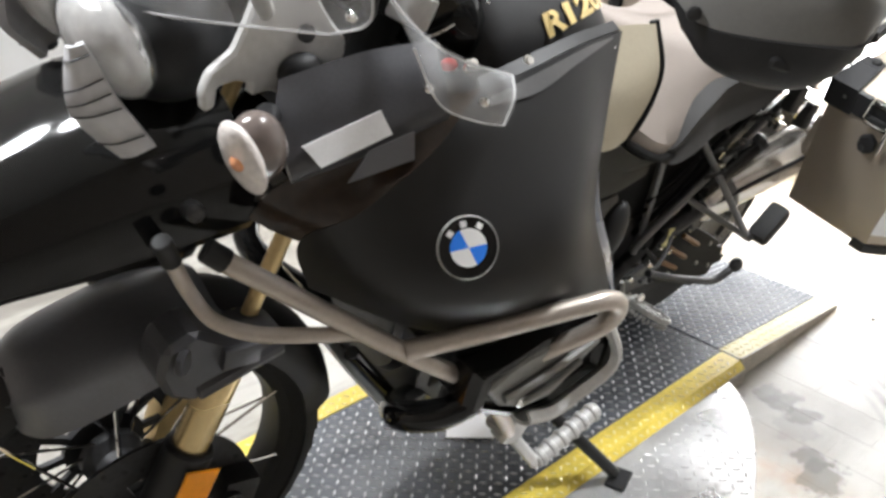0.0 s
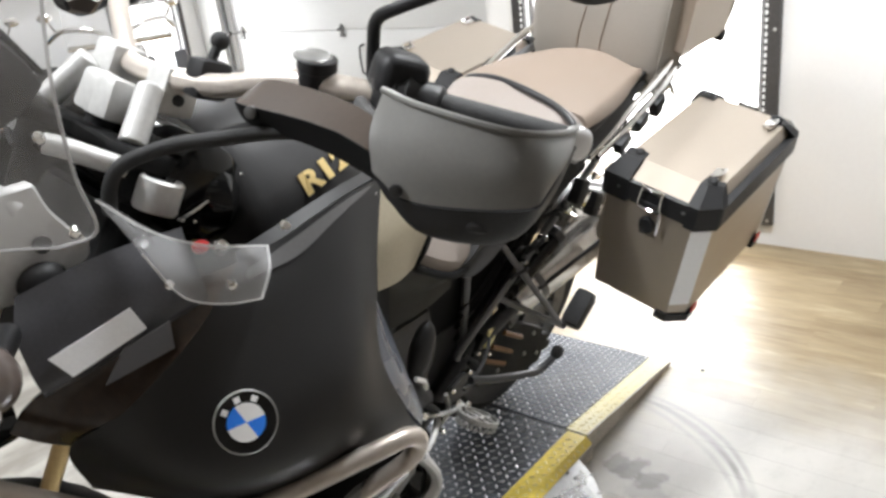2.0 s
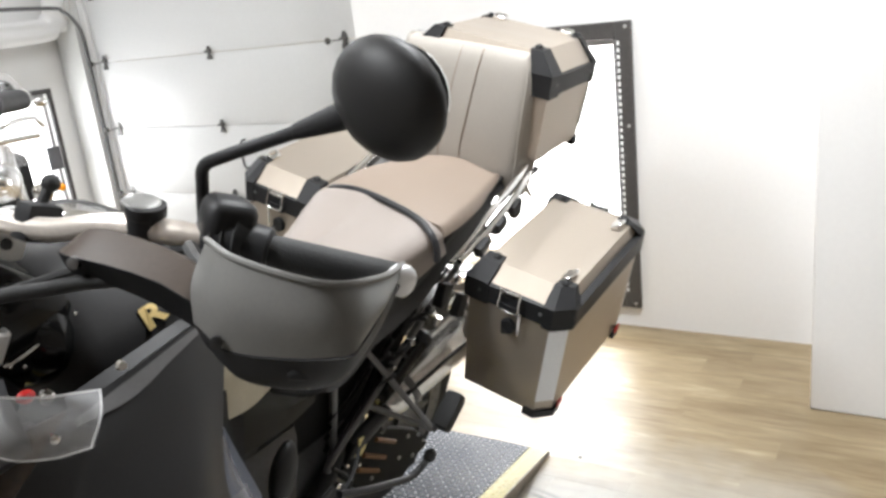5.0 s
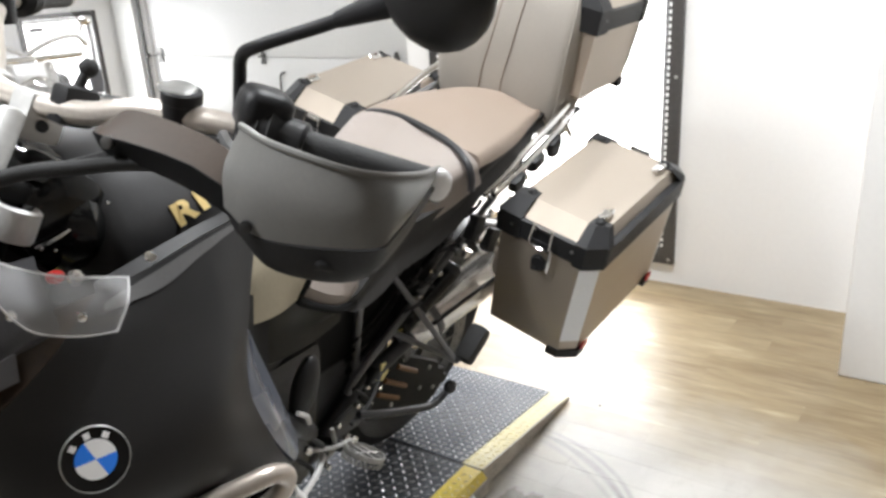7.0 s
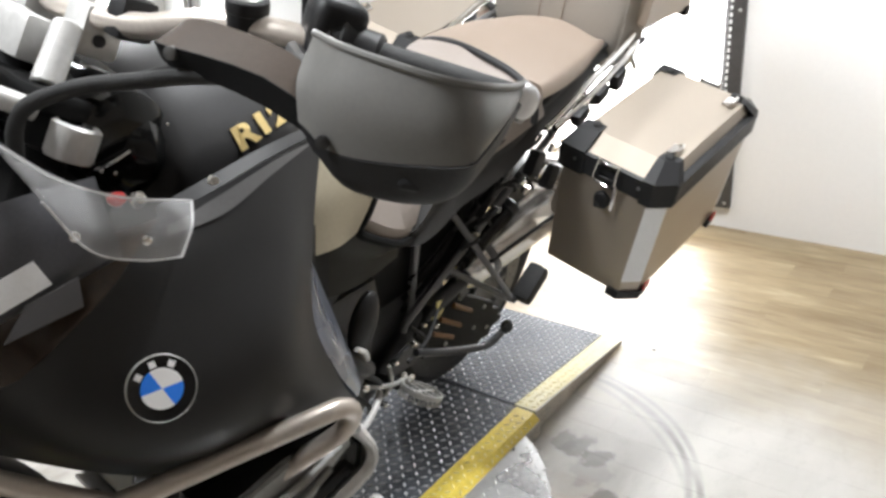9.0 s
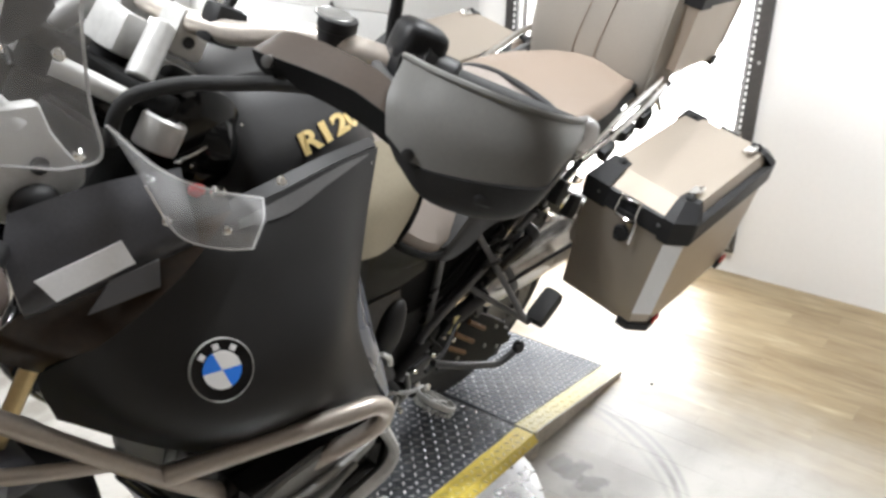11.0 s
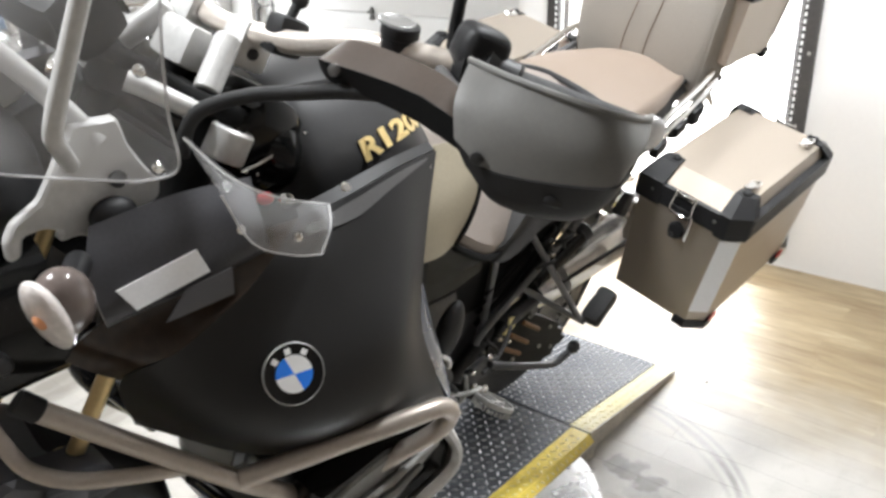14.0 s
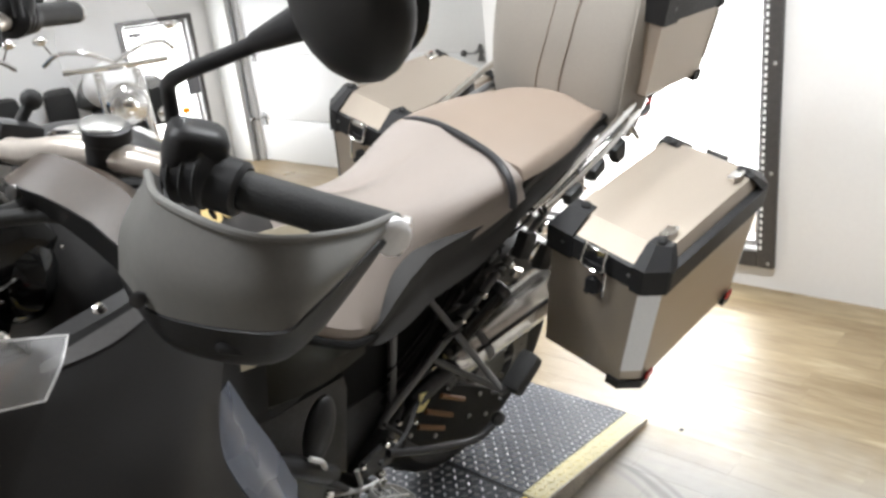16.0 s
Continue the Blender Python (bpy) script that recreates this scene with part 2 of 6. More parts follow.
def floor_material():
    """Wood-look vinyl boards: long streaky grain, a tone for each board, grey scuffs and stains near the lift."""
    m = material("oak_vinyl_boards", (0.315, 0.258, 0.172), 0.36, 0, 7.0, 0.1, 0.10, 60, big=1.6)
    nt = m.node_tree
    b = nt.nodes["Principled BSDF"]

    def node(kind, **inputs):
        n = nt.nodes.new(kind)
        for k, v in inputs.items():
            n.inputs[k].default_value = v
        return n

    def mix(fac, a, colour):
        n = nt.nodes.new("ShaderNodeMixRGB")
        n.inputs[2].default_value = (*colour, 1)
        nt.links.new(fac, n.inputs[0])
        nt.links.new(a, n.inputs[1])
        return n.outputs[0]

    def span(src, a, b_, c=0.0, d=1.0):
        n = nt.nodes.new("ShaderNodeMapRange")
        for k, v in enumerate((a, b_, c, d)):
            n.inputs[k + 1].default_value = v
        nt.links.new(src, n.inputs[0])
        return n.outputs[0]

    def calc(op, a, b_):
        n = nt.nodes.new("ShaderNodeMath")
        n.operation = op
        for k, v in enumerate((a, b_)):
            if isinstance(v, float):
                n.inputs[k].default_value = v
            else:
                nt.links.new(v, n.inputs[k])
        return n.outputs[0]

    geo = nt.nodes.new("ShaderNodeNewGeometry")
    place = geo.outputs["Position"]
    info = nt.nodes.new("ShaderNodeObjectInfo")
    shift = nt.nodes.new("ShaderNodeVectorMath")
    shift.operation = "MULTIPLY_ADD"
    shift.inputs[1].default_value = (3.0, 9.0, 0.0)
    nt.links.new(info.outputs["Random"], shift.inputs[0])
    nt.links.new(place, shift.inputs[2])

    def grain(scale, stretch, detail, rough=0.6, src=None):
        mp = nt.nodes.new("ShaderNodeMapping")
        mp.inputs["Scale"].default_value = stretch
        nt.links.new(src or shift.outputs[0], mp.inputs[0])
        n = node("ShaderNodeTexNoise", Scale=scale, Detail=detail, Roughness=rough)
        nt.links.new(mp.outputs[0], n.inputs["Vector"])
        return n.outputs[0]

    fine = grain(9.0, (9.0, 1.0, 1.0), 5.0)
    broad = grain(2.6, (7.0, 1.3, 1.0), 3.0)
    tone = calc("ADD", calc("MULTIPLY", fine, 0.45), calc("MULTIPLY", broad, 0.75))
    tone = calc("ADD", tone, calc("MULTIPLY", info.outputs["Random"], 0.16))
    wood = mix(span(tone, 0.50, 0.86), mix(span(tone, 0.42, 0.56), node("ShaderNodeRGB").outputs[0], (0.315, 0.245, 0.148)), (0.185, 0.132, 0.070))
    nt.nodes["RGB"].outputs[0].default_value = (0.385, 0.315, 0.205, 1)
    # grey wear round the lift, its colour whitened for the window glare there
    dist = nt.nodes.new("ShaderNodeVectorMath")
    dist.operation = "DISTANCE"
    dist.inputs[1].default_value = (-0.15, -0.45, 0)
    nt.links.new(place, dist.inputs[0])
    near = span(calc("ADD", dist.outputs["Value"], calc("MULTIPLY", grain(3.0, (1, 1, 1), 4.0, 0.6, place), 0.5)), 1.15, 0.65)
    xyz = nt.nodes.new("ShaderNodeSeparateXYZ")
    nt.links.new(place, xyz.inputs[0])
    near = calc("MAXIMUM", near, calc("MULTIPLY", span(xyz.outputs[0], 0.0, -0.6), 0.9))
    col = mix(calc("MULTIPLY", near, 0.85), wood, (0.445, 0.438, 0.418))
    def away(x, y, wob=0.0, scale=9.0):
        """Distance over the floor from a spot, its outline made uneven."""
        n = nt.nodes.new("ShaderNodeVectorMath")
        n.operation = "DISTANCE"
        n.inputs[1].default_value = (x, y, 0)
        nt.links.new(place, n.inputs[0])
        return calc("ADD", n.outputs["Value"], calc("MULTIPLY", calc("SUBTRACT", grain(scale, (1, 1, 1), 5.0, 0.6, place), 0.5), wob)) if wob else n.outputs["Value"]

    # smeared dirt, heaviest ahead of the ramp
    smear = grain(2.2, (1.0, 3.2, 1.0), 7.0, 0.62, place)
    dirty = calc("ADD", calc("MULTIPLY", span(xyz.outputs[0], 0.08, -0.30), 0.72), 0.14)
    col = mix(calc("MULTIPLY", calc("MULTIPLY", span(smear, 0.44, 0.62), near), dirty), col, (0.18, 0.165, 0.140))
    fine_dirt = grain(16.0, (1.0, 1.6, 1.0), 6.0, 0.7, place)
    col = mix(calc("MULTIPLY", calc("MULTIPLY", span(fine_dirt, 0.52, 0.72), near), 0.22), col, (0.20, 0.185, 0.16))
    # brown wear showing through beside the lift's wing
    tan = calc("MULTIPLY", span(away(-0.22, -0.22, 0.30, 5.0), 0.17, 0.05), span(grain(6.0, (1, 1, 1), 4.0, 0.6, place), 0.42, 0.60))
    col = mix(calc("MULTIPLY", tan, 0.75), col, (0.34, 0.225, 0.135))
    # dark stains with uneven rims
    for x, y, r, depth in ((0.015, -0.070, 0.036, 0.75), (0.012, -0.115, 0.036, 0.75), (0.0, -0.170, 0.030, 0.70), (-0.175, -0.300, 0.054, 0.72), (-0.130, -0.255, 0.040, 0.7), (-0.07, -0.185, 0.045, 0.28), (-0.33, -0.42, 0.06, 0.6), (-0.24, -0.50, 0.04, 0.5), (-0.42, -0.52, 0.07, 0.5)):
        d = away(x, y, 0.15, 13.0)
        col = mix(calc("MULTIPLY", span(d, r + 0.004, r - 0.010), depth), col, (0.085, 0.075, 0.060))
    # curved tyre scuffs: two faint double lines
    broken = span(grain(4.0, (1, 1, 1), 3.0, 0.6, place), 0.36, 0.56)
    reach = calc("MULTIPLY", span(xyz.outputs[1], 0.02, -0.06), span(xyz.outputs[1], -0.58, -0.36))
    for x, y, radius, depth in ((-0.152, 0.037, 0.482, 0.60), (-0.152, 0.037, 0.458, 0.70), (-0.344, 0.160, 0.676, 0.70), (-0.344, 0.160, 0.648, 0.40)):
        off = calc("ABSOLUTE", calc("SUBTRACT", away(x, y, 0.010, 6.0), radius), 0.0)
        line = calc("MULTIPLY", calc("MULTIPLY", span(off, 0.011, 0.003), reach), calc("ADD", calc("MULTIPLY", broken, 0.7), 0.3))
        col = mix(calc("MULTIPLY", line, depth), col, (0.15, 0.145, 0.135))
    nt.links.new(col, b.inputs["Base Color"])
    return m


FLOORM = floor_material()

# ---- building tools ----


def finish(bm, mat, name, crease=38):
    bmesh.ops.recalc_face_normals(bm, faces=bm.faces[:])
    lim = radians(crease)
    for f in bm.faces:
        f.smooth = True
    for e in bm.edges:
        if len(e.link_faces) != 2 or e.calc_face_angle(0) > lim:
            e.smooth = False
    me = bpy.data.meshes.new(name)
    bm.to_mesh(me)
    bm.free()
    for mm in mat if isinstance(mat, (list, tuple)) else (mat,):
        me.materials.append(mm)
    return me


SIDE = [0]                                        # 1 while the far side of the motorcycle is built
FAR = set()
BAR_TURN = Matrix.Translation((-1.0, 0, 0)) @ Matrix.Rotation(radians(-22.7), 4, "Z") @ Matrix.Translation((1.0, 0, 0))   # bars turned
FAR_TURN = Matrix.Translation((0, 0, 0.86)) @ Matrix.Rotation(radians(6.8), 4, "X") @ Matrix.Translation((0, 0, -0.86))

TURN = [FAR_TURN]


def part(name, bm, mat, parent=None, label="", crease=38):
    ob = new(name, finish(bm, mat, name, crease))
    if parent:
        ob.parent = parent
        if SIDE[0] > 0:
            if parent.name not in FAR:
                ob.matrix_local = TURN[0]
            FAR.add(ob.name)
    return tagged(ob, label)


def holder(name, m, label, category, group=""):
    ob = new(name)
    ob.empty_display_size = 0.1
    ob.matrix_world = m
    return tagged(ob, label, category, group)


def V(*p):
    return Vector(p)


def cat(pts, n, closed=False):
    """Points along a smooth curve through pts, n for each stretch."""
    pts = [Vector(p) for p in pts]
    out, k = [], len(pts)
    for i in range(k if closed else k - 1):
        if closed:
            a, b, c, d = (pts[(i + j) % k] for j in (-1, 0, 1, 2))
        else:
            b, c = pts[i], pts[i + 1]
            a = pts[i - 1] if i else 2 * b - c
            d = pts[i + 2] if i + 2 < k else 2 * c - b
        for s in range(n):
            t = s / n
            out.append(0.5 * ((2 * b) + (c - a) * t + (2 * a - 5 * b + 4 * c - d) * t * t + (3 * b - a - 3 * c + d) * t**3))
    if not closed:
        out.append(pts[-1])
    return out


def add_rings(bm, rings, closed_ring=True, caps=True, loop=False):
    vs = [[bm.verts.new(p) for p in r] for r in rings]
    n = len(rings[0])
    for a, b in zip(vs, vs[1:] + ([vs[0]] if loop else [])):
        for i in range(n if closed_ring else n - 1):
            j = (i + 1) % n
            try:
                bm.faces.new((a[i], a[j], b[j], b[i]))
            except ValueError:
                pass
    if caps and closed_ring and not loop:
        bm.faces.new(vs[0][::-1])
        bm.faces.new(vs[-1])
    return vs


def tube(path, r, segs=10, smooth=5, bm=None, closed=False, r_end=None, flat=1.0):
    """A round bar swept along a path."""
    bm = bm or bmesh.new()
    pts = cat(path, smooth, closed) if smooth else [Vector(p) for p in path]
    n = len(pts)
    side, rings = None, []
    for i, p in enumerate(pts):
        if closed:
            d = (pts[(i + 1) % n] - pts[i - 1]).normalized()
        else:
            d = (pts[min(i + 1, n - 1)] - pts[max(i - 1, 0)]).normalized()
        if side is None:
            side = d.orthogonal().normalized()
        side = (side - d * side.dot(d)).normalized()
        up = d.cross(side)
        rr = r if r_end is None else r + (r_end - r) * i / (n - 1)
        rings.append([p + rr * (math.cos(a) * side + flat * math.sin(a) * up) for a in (2 * math.pi * k / segs for k in range(segs))])
    add_rings(bm, rings, loop=closed)
    return bm


def box(size, centre=(0, 0, 0), bevel=0.0, rot=None, bm=None, segs=2):
    bm2 = bmesh.new()
    bmesh.ops.create_cube(bm2, size=1)
    bmesh.ops.scale(bm2, vec=size, verts=bm2.verts)
    if bevel:
        bmesh.ops.bevel(bm2, geom=bm2.edges[:], offset=bevel, segments=segs, affect="EDGES", profile=0.6)
    m = Matrix.Translation(centre) @ (Euler([radians(a) for a in rot]).to_matrix().to_4x4() if rot else Matrix())
    bm2.transform(m)
    return merge(bm, bm2)


def merge(bm, bm2):
    if bm is None:
        return bm2
    me = bpy.data.meshes.new("tmp")
    bm2.to_mesh(me)
    bm2.free()
    bm.from_mesh(me)
    bpy.data.meshes.remove(me)
    return bm


def lathe(profile, m=None, segs=28, bm=None):
    """(radius, height) pairs turned round z, then set by m."""
    bm2 = bmesh.new()
    rings = [[V(r * math.cos(a), r * math.sin(a), h) for a in (2 * math.pi * k / segs for k in range(segs))] for r, h in profile]
    add_rings(bm2, rings)
    if m:
        bm2.transform(m)
    return merge(bm, bm2)


def aim(p, d):
    """A pose at p whose z runs along d."""
    return Matrix.Translation(p) @ Vector(d).to_track_quat("Z", "Y").to_matrix().to_4x4()


def rod(a, b, r, segs=12, bm=None, bevel=0.15, r2=None):
    a, b = Vector(a), Vector(b)
    r2 = r2 or r
    h = (b - a).length
    e = min(r, h) * bevel
    return lathe([(r - e, 0), (r, e), (r2, h - e), (r2 - e, h)], aim(a, b - a), segs, bm)


def surf(grid, thick=0.004, nu=5, nv=5, bm=None):
    """A smooth sheet through rows of points, with thickness."""
    rows = [cat(r, nu) for r in grid]
    cols = [cat(list(c), nv) for c in zip(*rows)]
    g = list(zip(*cols))
    nr, nc = len(g), len(g[0])
    bm2 = bmesh.new()

    def normal(i, j):
        a = g[min(i + 1, nr - 1)][j] - g[max(i - 1, 0)][j]
        b = g[i][min(j + 1, nc - 1)] - g[i][max(j - 1, 0)]
        n = a.cross(b)
        return n.normalized() if n.length > 1e-9 else V(0, 1, 0)

    top = [[bm2.verts.new(g[i][j]) for j in range(nc)] for i in range(nr)]
    low = [[bm2.verts.new(g[i][j] - normal(i, j) * thick) for j in range(nc)] for i in range(nr)]
    for i in range(nr - 1):
        for j in range(nc - 1):
            bm2.faces.new((top[i][j], top[i][j + 1], top[i + 1][j + 1], top[i + 1][j]))
            bm2.faces.new((low[i][j], low[i + 1][j], low[i + 1][j + 1], low[i][j + 1]))
    for i in range(nr - 1):
        for j in (0, nc - 1):
            bm2.faces.new((top[i][j], top[i + 1][j], low[i + 1][j], low[i][j]))
    for j in range(nc - 1):
        for i in (0, nr - 1):
            bm2.faces.new((top[i][j], top[i][j + 1], low[i][j + 1], low[i][j]))
    return merge(bm, bm2)


def loft(rings, ns=4, nr=3, bm=None):
    """A closed body through rings of points."""
    dense = [cat(r, nr, True) for r in rings]
    cols = [cat(list(c), ns) for c in zip(*dense)]
    bm2 = bmesh.new()
    add_rings(bm2, list(zip(*cols)))
    return merge(bm, bm2)


def ell(centre, radii, rot=None, bm=None, u=20, v=12):
    bm2 = bmesh.new()
    bmesh.ops.create_uvsphere(bm2, u_segments=u, v_segments=v, radius=1)
    bmesh.ops.scale(bm2, vec=radii, verts=bm2.verts)
    bm2.transform(Matrix.Translation(centre) @ (Euler([radians(a) for a in rot]).to_matrix().to_4x4() if rot else Matrix()))
    return merge(bm, bm2)


def prism(poly, depth, m, bevel=0.0, bm=None):
    """A flat outline, extruded along its own z, then set by m."""
    bm2 = bmesh.new()
    f = bm2.faces.new([bm2.verts.new((x, y, 0)) for x, y in poly])
    ext = bmesh.ops.extrude_face_region(bm2, geom=[f])
    bmesh.ops.translate(bm2, vec=(0, 0, depth), verts=[v for v in ext["geom"] if isinstance(v, bmesh.types.BMVert)])
    if bevel:
        bmesh.ops.bevel(bm2, geom=bm2.edges[:], offset=bevel, segments=1, affect="EDGES")
    bm2.transform(m)
    return merge(bm, bm2)


def frame_of(o, right, up):
    """A pose at o whose x runs along right and whose y runs near up."""
    x = Vector(right).normalized()
    z = x.cross(Vector(up)).normalized()
    y = z.cross(x)
    m = Matrix((x, y, z)).transposed().to_4x4()
    m.translation = o
    return m


def mirror(p):
    return tuple((x, -y, z) for x, y, z in p)


def wall_plane(name, axis, at, thick, u0, u1, z0, z1, openings, mat, label):
    """A wall square to an axis, with openings (u0, u1, z0, z1) through it."""
    bm = bmesh.new()
    us = sorted({u0, u1, *(v for o in openings for v in o[:2])})
    zs = sorted({z0, z1, *(v for o in openings for v in o[2:])})
    for a, b in zip(us, us[1:]):
        for c, d in zip(zs, zs[1:]):
            mu, mz = (a + b) / 2, (c + d) / 2
            if any(o[0] < mu < o[1] and o[2] < mz < o[3] for o in openings):
                continue
            if axis == "x":
                box((thick, b - a, d - c), (at + thick / 2, mu, mz), bm=bm)
            else:
                box((b - a, thick, d - c), (mu, at + thick / 2, mz), bm=bm)
    bmesh.ops.remove_doubles(bm, verts=bm.verts, dist=1e-5)
    seen = {}
    for f in bm.faces:
        seen.setdefault(tuple(round(v, 4) for v in f.calc_center_median()), []).append(f)
    bmesh.ops.delete(bm, geom=[f for fs in seen.values() if len(fs) > 1 for f in fs], context="FACES_ONLY")
    return tagged(part(name, bm, mat), label, "wall", kind="structure")


def on_surface(ob, p, right, lift=0.003):
    """A pose on the nearest spot of ob's surface to p (in ob's own space), facing outward."""
    bpy.context.view_layer.update()
    _, place, normal, _ = ob.closest_point_on_mesh(Vector(p))
    r = Vector(right)
    r = (r - normal * r.dot(normal)).normalized()
    m = Matrix((r, normal.cross(r), normal)).transposed().to_4x4()
    m.translation = place + normal * lift
    return m


# ---- the room ----
RX0, RY0 = -4.2, -3.6
wall_plane("wall_window", "x", WX, 0.16, -0.66, 1.28, 0, CEIL, [(0.085, 1.085, 0.15, 1.15)], WALLM, "white painted wall with a low window in it")
wall_plane("wall_garage", "x", GX, 0.16, 1.28, SY + 0.16, 0, CEIL, [(1.78, 4.02, 0, 2.0)], WALLM, "white painted wall round a sectional garage door")
wall_plane("wall_side", "y", SY, 0.16, RX0, GX, 0, CEIL, [(1.49, 1.99, 0.12, 1.06)], WALLM, "white painted side wall with a narrow low window")
# two unseen walls, added dark to hold down the reflections on the bike
wall_plane("wall_front", "x", RX0 - 0.16, 0.16, RY0, SY + 0.16, 0, CEIL, [], DIMW, "unseen dark wall, added to close the room and dim reflections")
wall_plane("wall_back", "y", RY0 - 0.16, 0.16, RX0 - 0.16, WX + 0.16, 0, CEIL, [], DIMW, "unseen dark wall, added to close the room and dim reflections")
tagged(part("wall_return", box((GX - WX - 0.16, 0.12, CEIL), ((WX + 0.16 + GX) / 2, 1.22, CEIL / 2)), WALLM), "white painted wall return beside the garage door", "wall", kind="structure")
tagged(part("wall_pier", box((WX + 0.16 - 1.035, -0.66 - RY0, CEIL), ((1.035 + WX + 0.16) / 2, (-0.66 + RY0) / 2, CEIL / 2), bevel=0.004, segs=1), WALLM), "white painted wall that stands forward as a pier", "wall", kind="structure")
tagged(part("ceiling", box((GX - RX0 + 0.32, SY - RY0 + 0.32, 0.1), ((GX + RX0) / 2, (SY + RY0) / 2, CEIL + 0.052)), CEILM), "plain white ceiling", "ceiling", kind="structure")


def window(name, axis, at, u0, u1, z0, z1, label, strip):
    """A framed window; the frame stands proud of the wall and is screwed on."""
    def put(u, w, z, h, d0, d1):
        if axis == "x":
            return (d1 - d0, w, h), (at - (d0 + d1) / 2, u, z)
        return (w, d1 - d0, h), (u, at - (d0 + d1) / 2, z)
    win = holder(name, Matrix(), label, "window")
    tagged(win, kind="structure")
    fw = 0.062 if strip else 0.035
    um, zm = (u0 + u1) / 2, (z0 + z1) / 2
    for u, w, z, h in ((u0 + fw / 2, fw, zm, z1 - z0), (u1 - fw / 2, fw, zm, z1 - z0), (um, u1 - u0 - 2 * fw, z0 + fw / 2, fw), (um, u1 - u0 - 2 * fw, z1 - fw / 2, fw)):
        s, c = put(u, w, z, h, 0.003, 0.024)
        part("frame", box(s, c, 0.003, segs=1), FRAMED, win)
    i0, i1, j0, j1, iw = u0 + fw + 0.004, u1 - fw - 0.004, z0 + fw + 0.004, z1 - fw - 0.004, 0.02
    for u, w, z, h in ((i0 + iw / 2, iw, zm, j1 - j0), (i1 - iw / 2, iw, zm, j1 - j0), (um, i1 - i0 - 2 * iw, j0 + iw / 2, iw), (um, i1 - i0 - 2 * iw, j1 - iw / 2, iw)):
        s, c = put(u, w, z, h, -0.05, -0.02)
        part("sash", box(s, c, 0.002, segs=1), FRAMEL, win)
    s, c = put(um, i1 - i0 - 2 * iw, zm, j1 - j0 - 2 * iw, -0.041, -0.036)
    pane = part("pane", box(s, c), GLASS, win)
    pane.visible_shadow = False
    if strip:
        n = 40
        for k in range(n):
            z = j0 + (k + 0.5) * (j1 - j0) / n
            for u in (u0 + fw - 0.013, u1 - fw + 0.013):
                s, c = put(u, 0.009, z, 0.014, 0.0255, 0.0275)
                part("perforation", box(s, c), WHITEE, win)
        for u in (u0 + 0.02, u1 - 0.02):
            for z in (z0 + 0.02, z0 + 0.36, z0 + 0.74, z1 - 0.02):
                _, c = put(u, 0, z, 0, 0.024, 0.027)
                d = (-1, 0, 0) if axis == "x" else (0, -1, 0)
                part("screw", lathe([(0.007, -0.002), (0.007, 0.001), (0.004, 0.003)], aim(c, d), 10), GALV, win)
    return win


window("window_1", "x", WX, 0.022, 1.148, 0.087, 1.213, "low square window in a dark metal frame with a pale perforated edge strip", True)
win2 = window("window_2", "y", SY, 1.455, 2.025, 0.085, 1.095, "narrow low window in a dark frame, blank with daylight", False)
part("closer", box((0.09, 0.03, 0.03), (1.56, SY - 0.04, 1.0), 0.004), FRAMED, win2)
part("notice", box((0.10, 0.004, 0.16), (1.93, SY - 0.03, 0.62)), GREYLAB, win2)
for nm, m, sx, sy in (("backdrop_daylight", look((WX + 1.2, 0.6, 1.0), (0, 0.6, 1.0)), 2.0, 3.4), ("backdrop_daylight_side", look((1.7, SY + 1.2, 1.0), (1.7, 0, 1.0)), 3.0, 3.4)):
    bm = bmesh.new()
    bmesh.ops.create_grid(bm, x_segments=1, y_segments=1, size=0.5)
    bmesh.ops.scale(bm, vec=(sx, sy, 1), verts=bm.verts)
    bm.transform(m)
    tagged(part(nm, bm, SKYB), "blank bright daylight outside the window", "daylight", kind="structure")

# sectional garage door
door = holder("garage_door", Matrix(), "white sectional steel garage door, closed, with metal hinges", "garage door")
JOINTS = [0.0, 0.315, 0.77, 1.225, 1.68, 2.0]
for a, b in zip(JOINTS, JOINTS[1:]):
    part("section", box((0.04, 2.23, b - a - 0.0025), (GX + 0.035, 2.90, (a + b) / 2), 0.006), DOORM, door)


def hinge(y, z, big):
    h = 0.046 if big else 0.040
    bm = prism([(-0.026, -h), (0.026, -h), (0.010, -0.004), (0.022, 0.006), (0.022, 0.012), (0.008, h), (-0.008, h), (-0.022, 0.012), (-0.022, 0.006), (-0.010, -0.004)], 0.006, frame_of((GX + 0.010, y, z), (0, -1, 0), (0, 0, 1)), 0.001)
    rod((GX - 0.004, y - 0.028, z + 0.006), (GX - 0.004, y + 0.028, z + 0.006), 0.007, 8, bm)
    if big:
        rod((GX - 0.03, y, z), (GX - 0.03, y + 0.09, z), 0.004, 8, bm)
        rod((GX - 0.03, y + 0.08, z), (GX - 0.03, y + 0.10, z), 0.018, 12, bm)
    part("roller_hinge" if big else "hinge", bm, HINGEM, door)


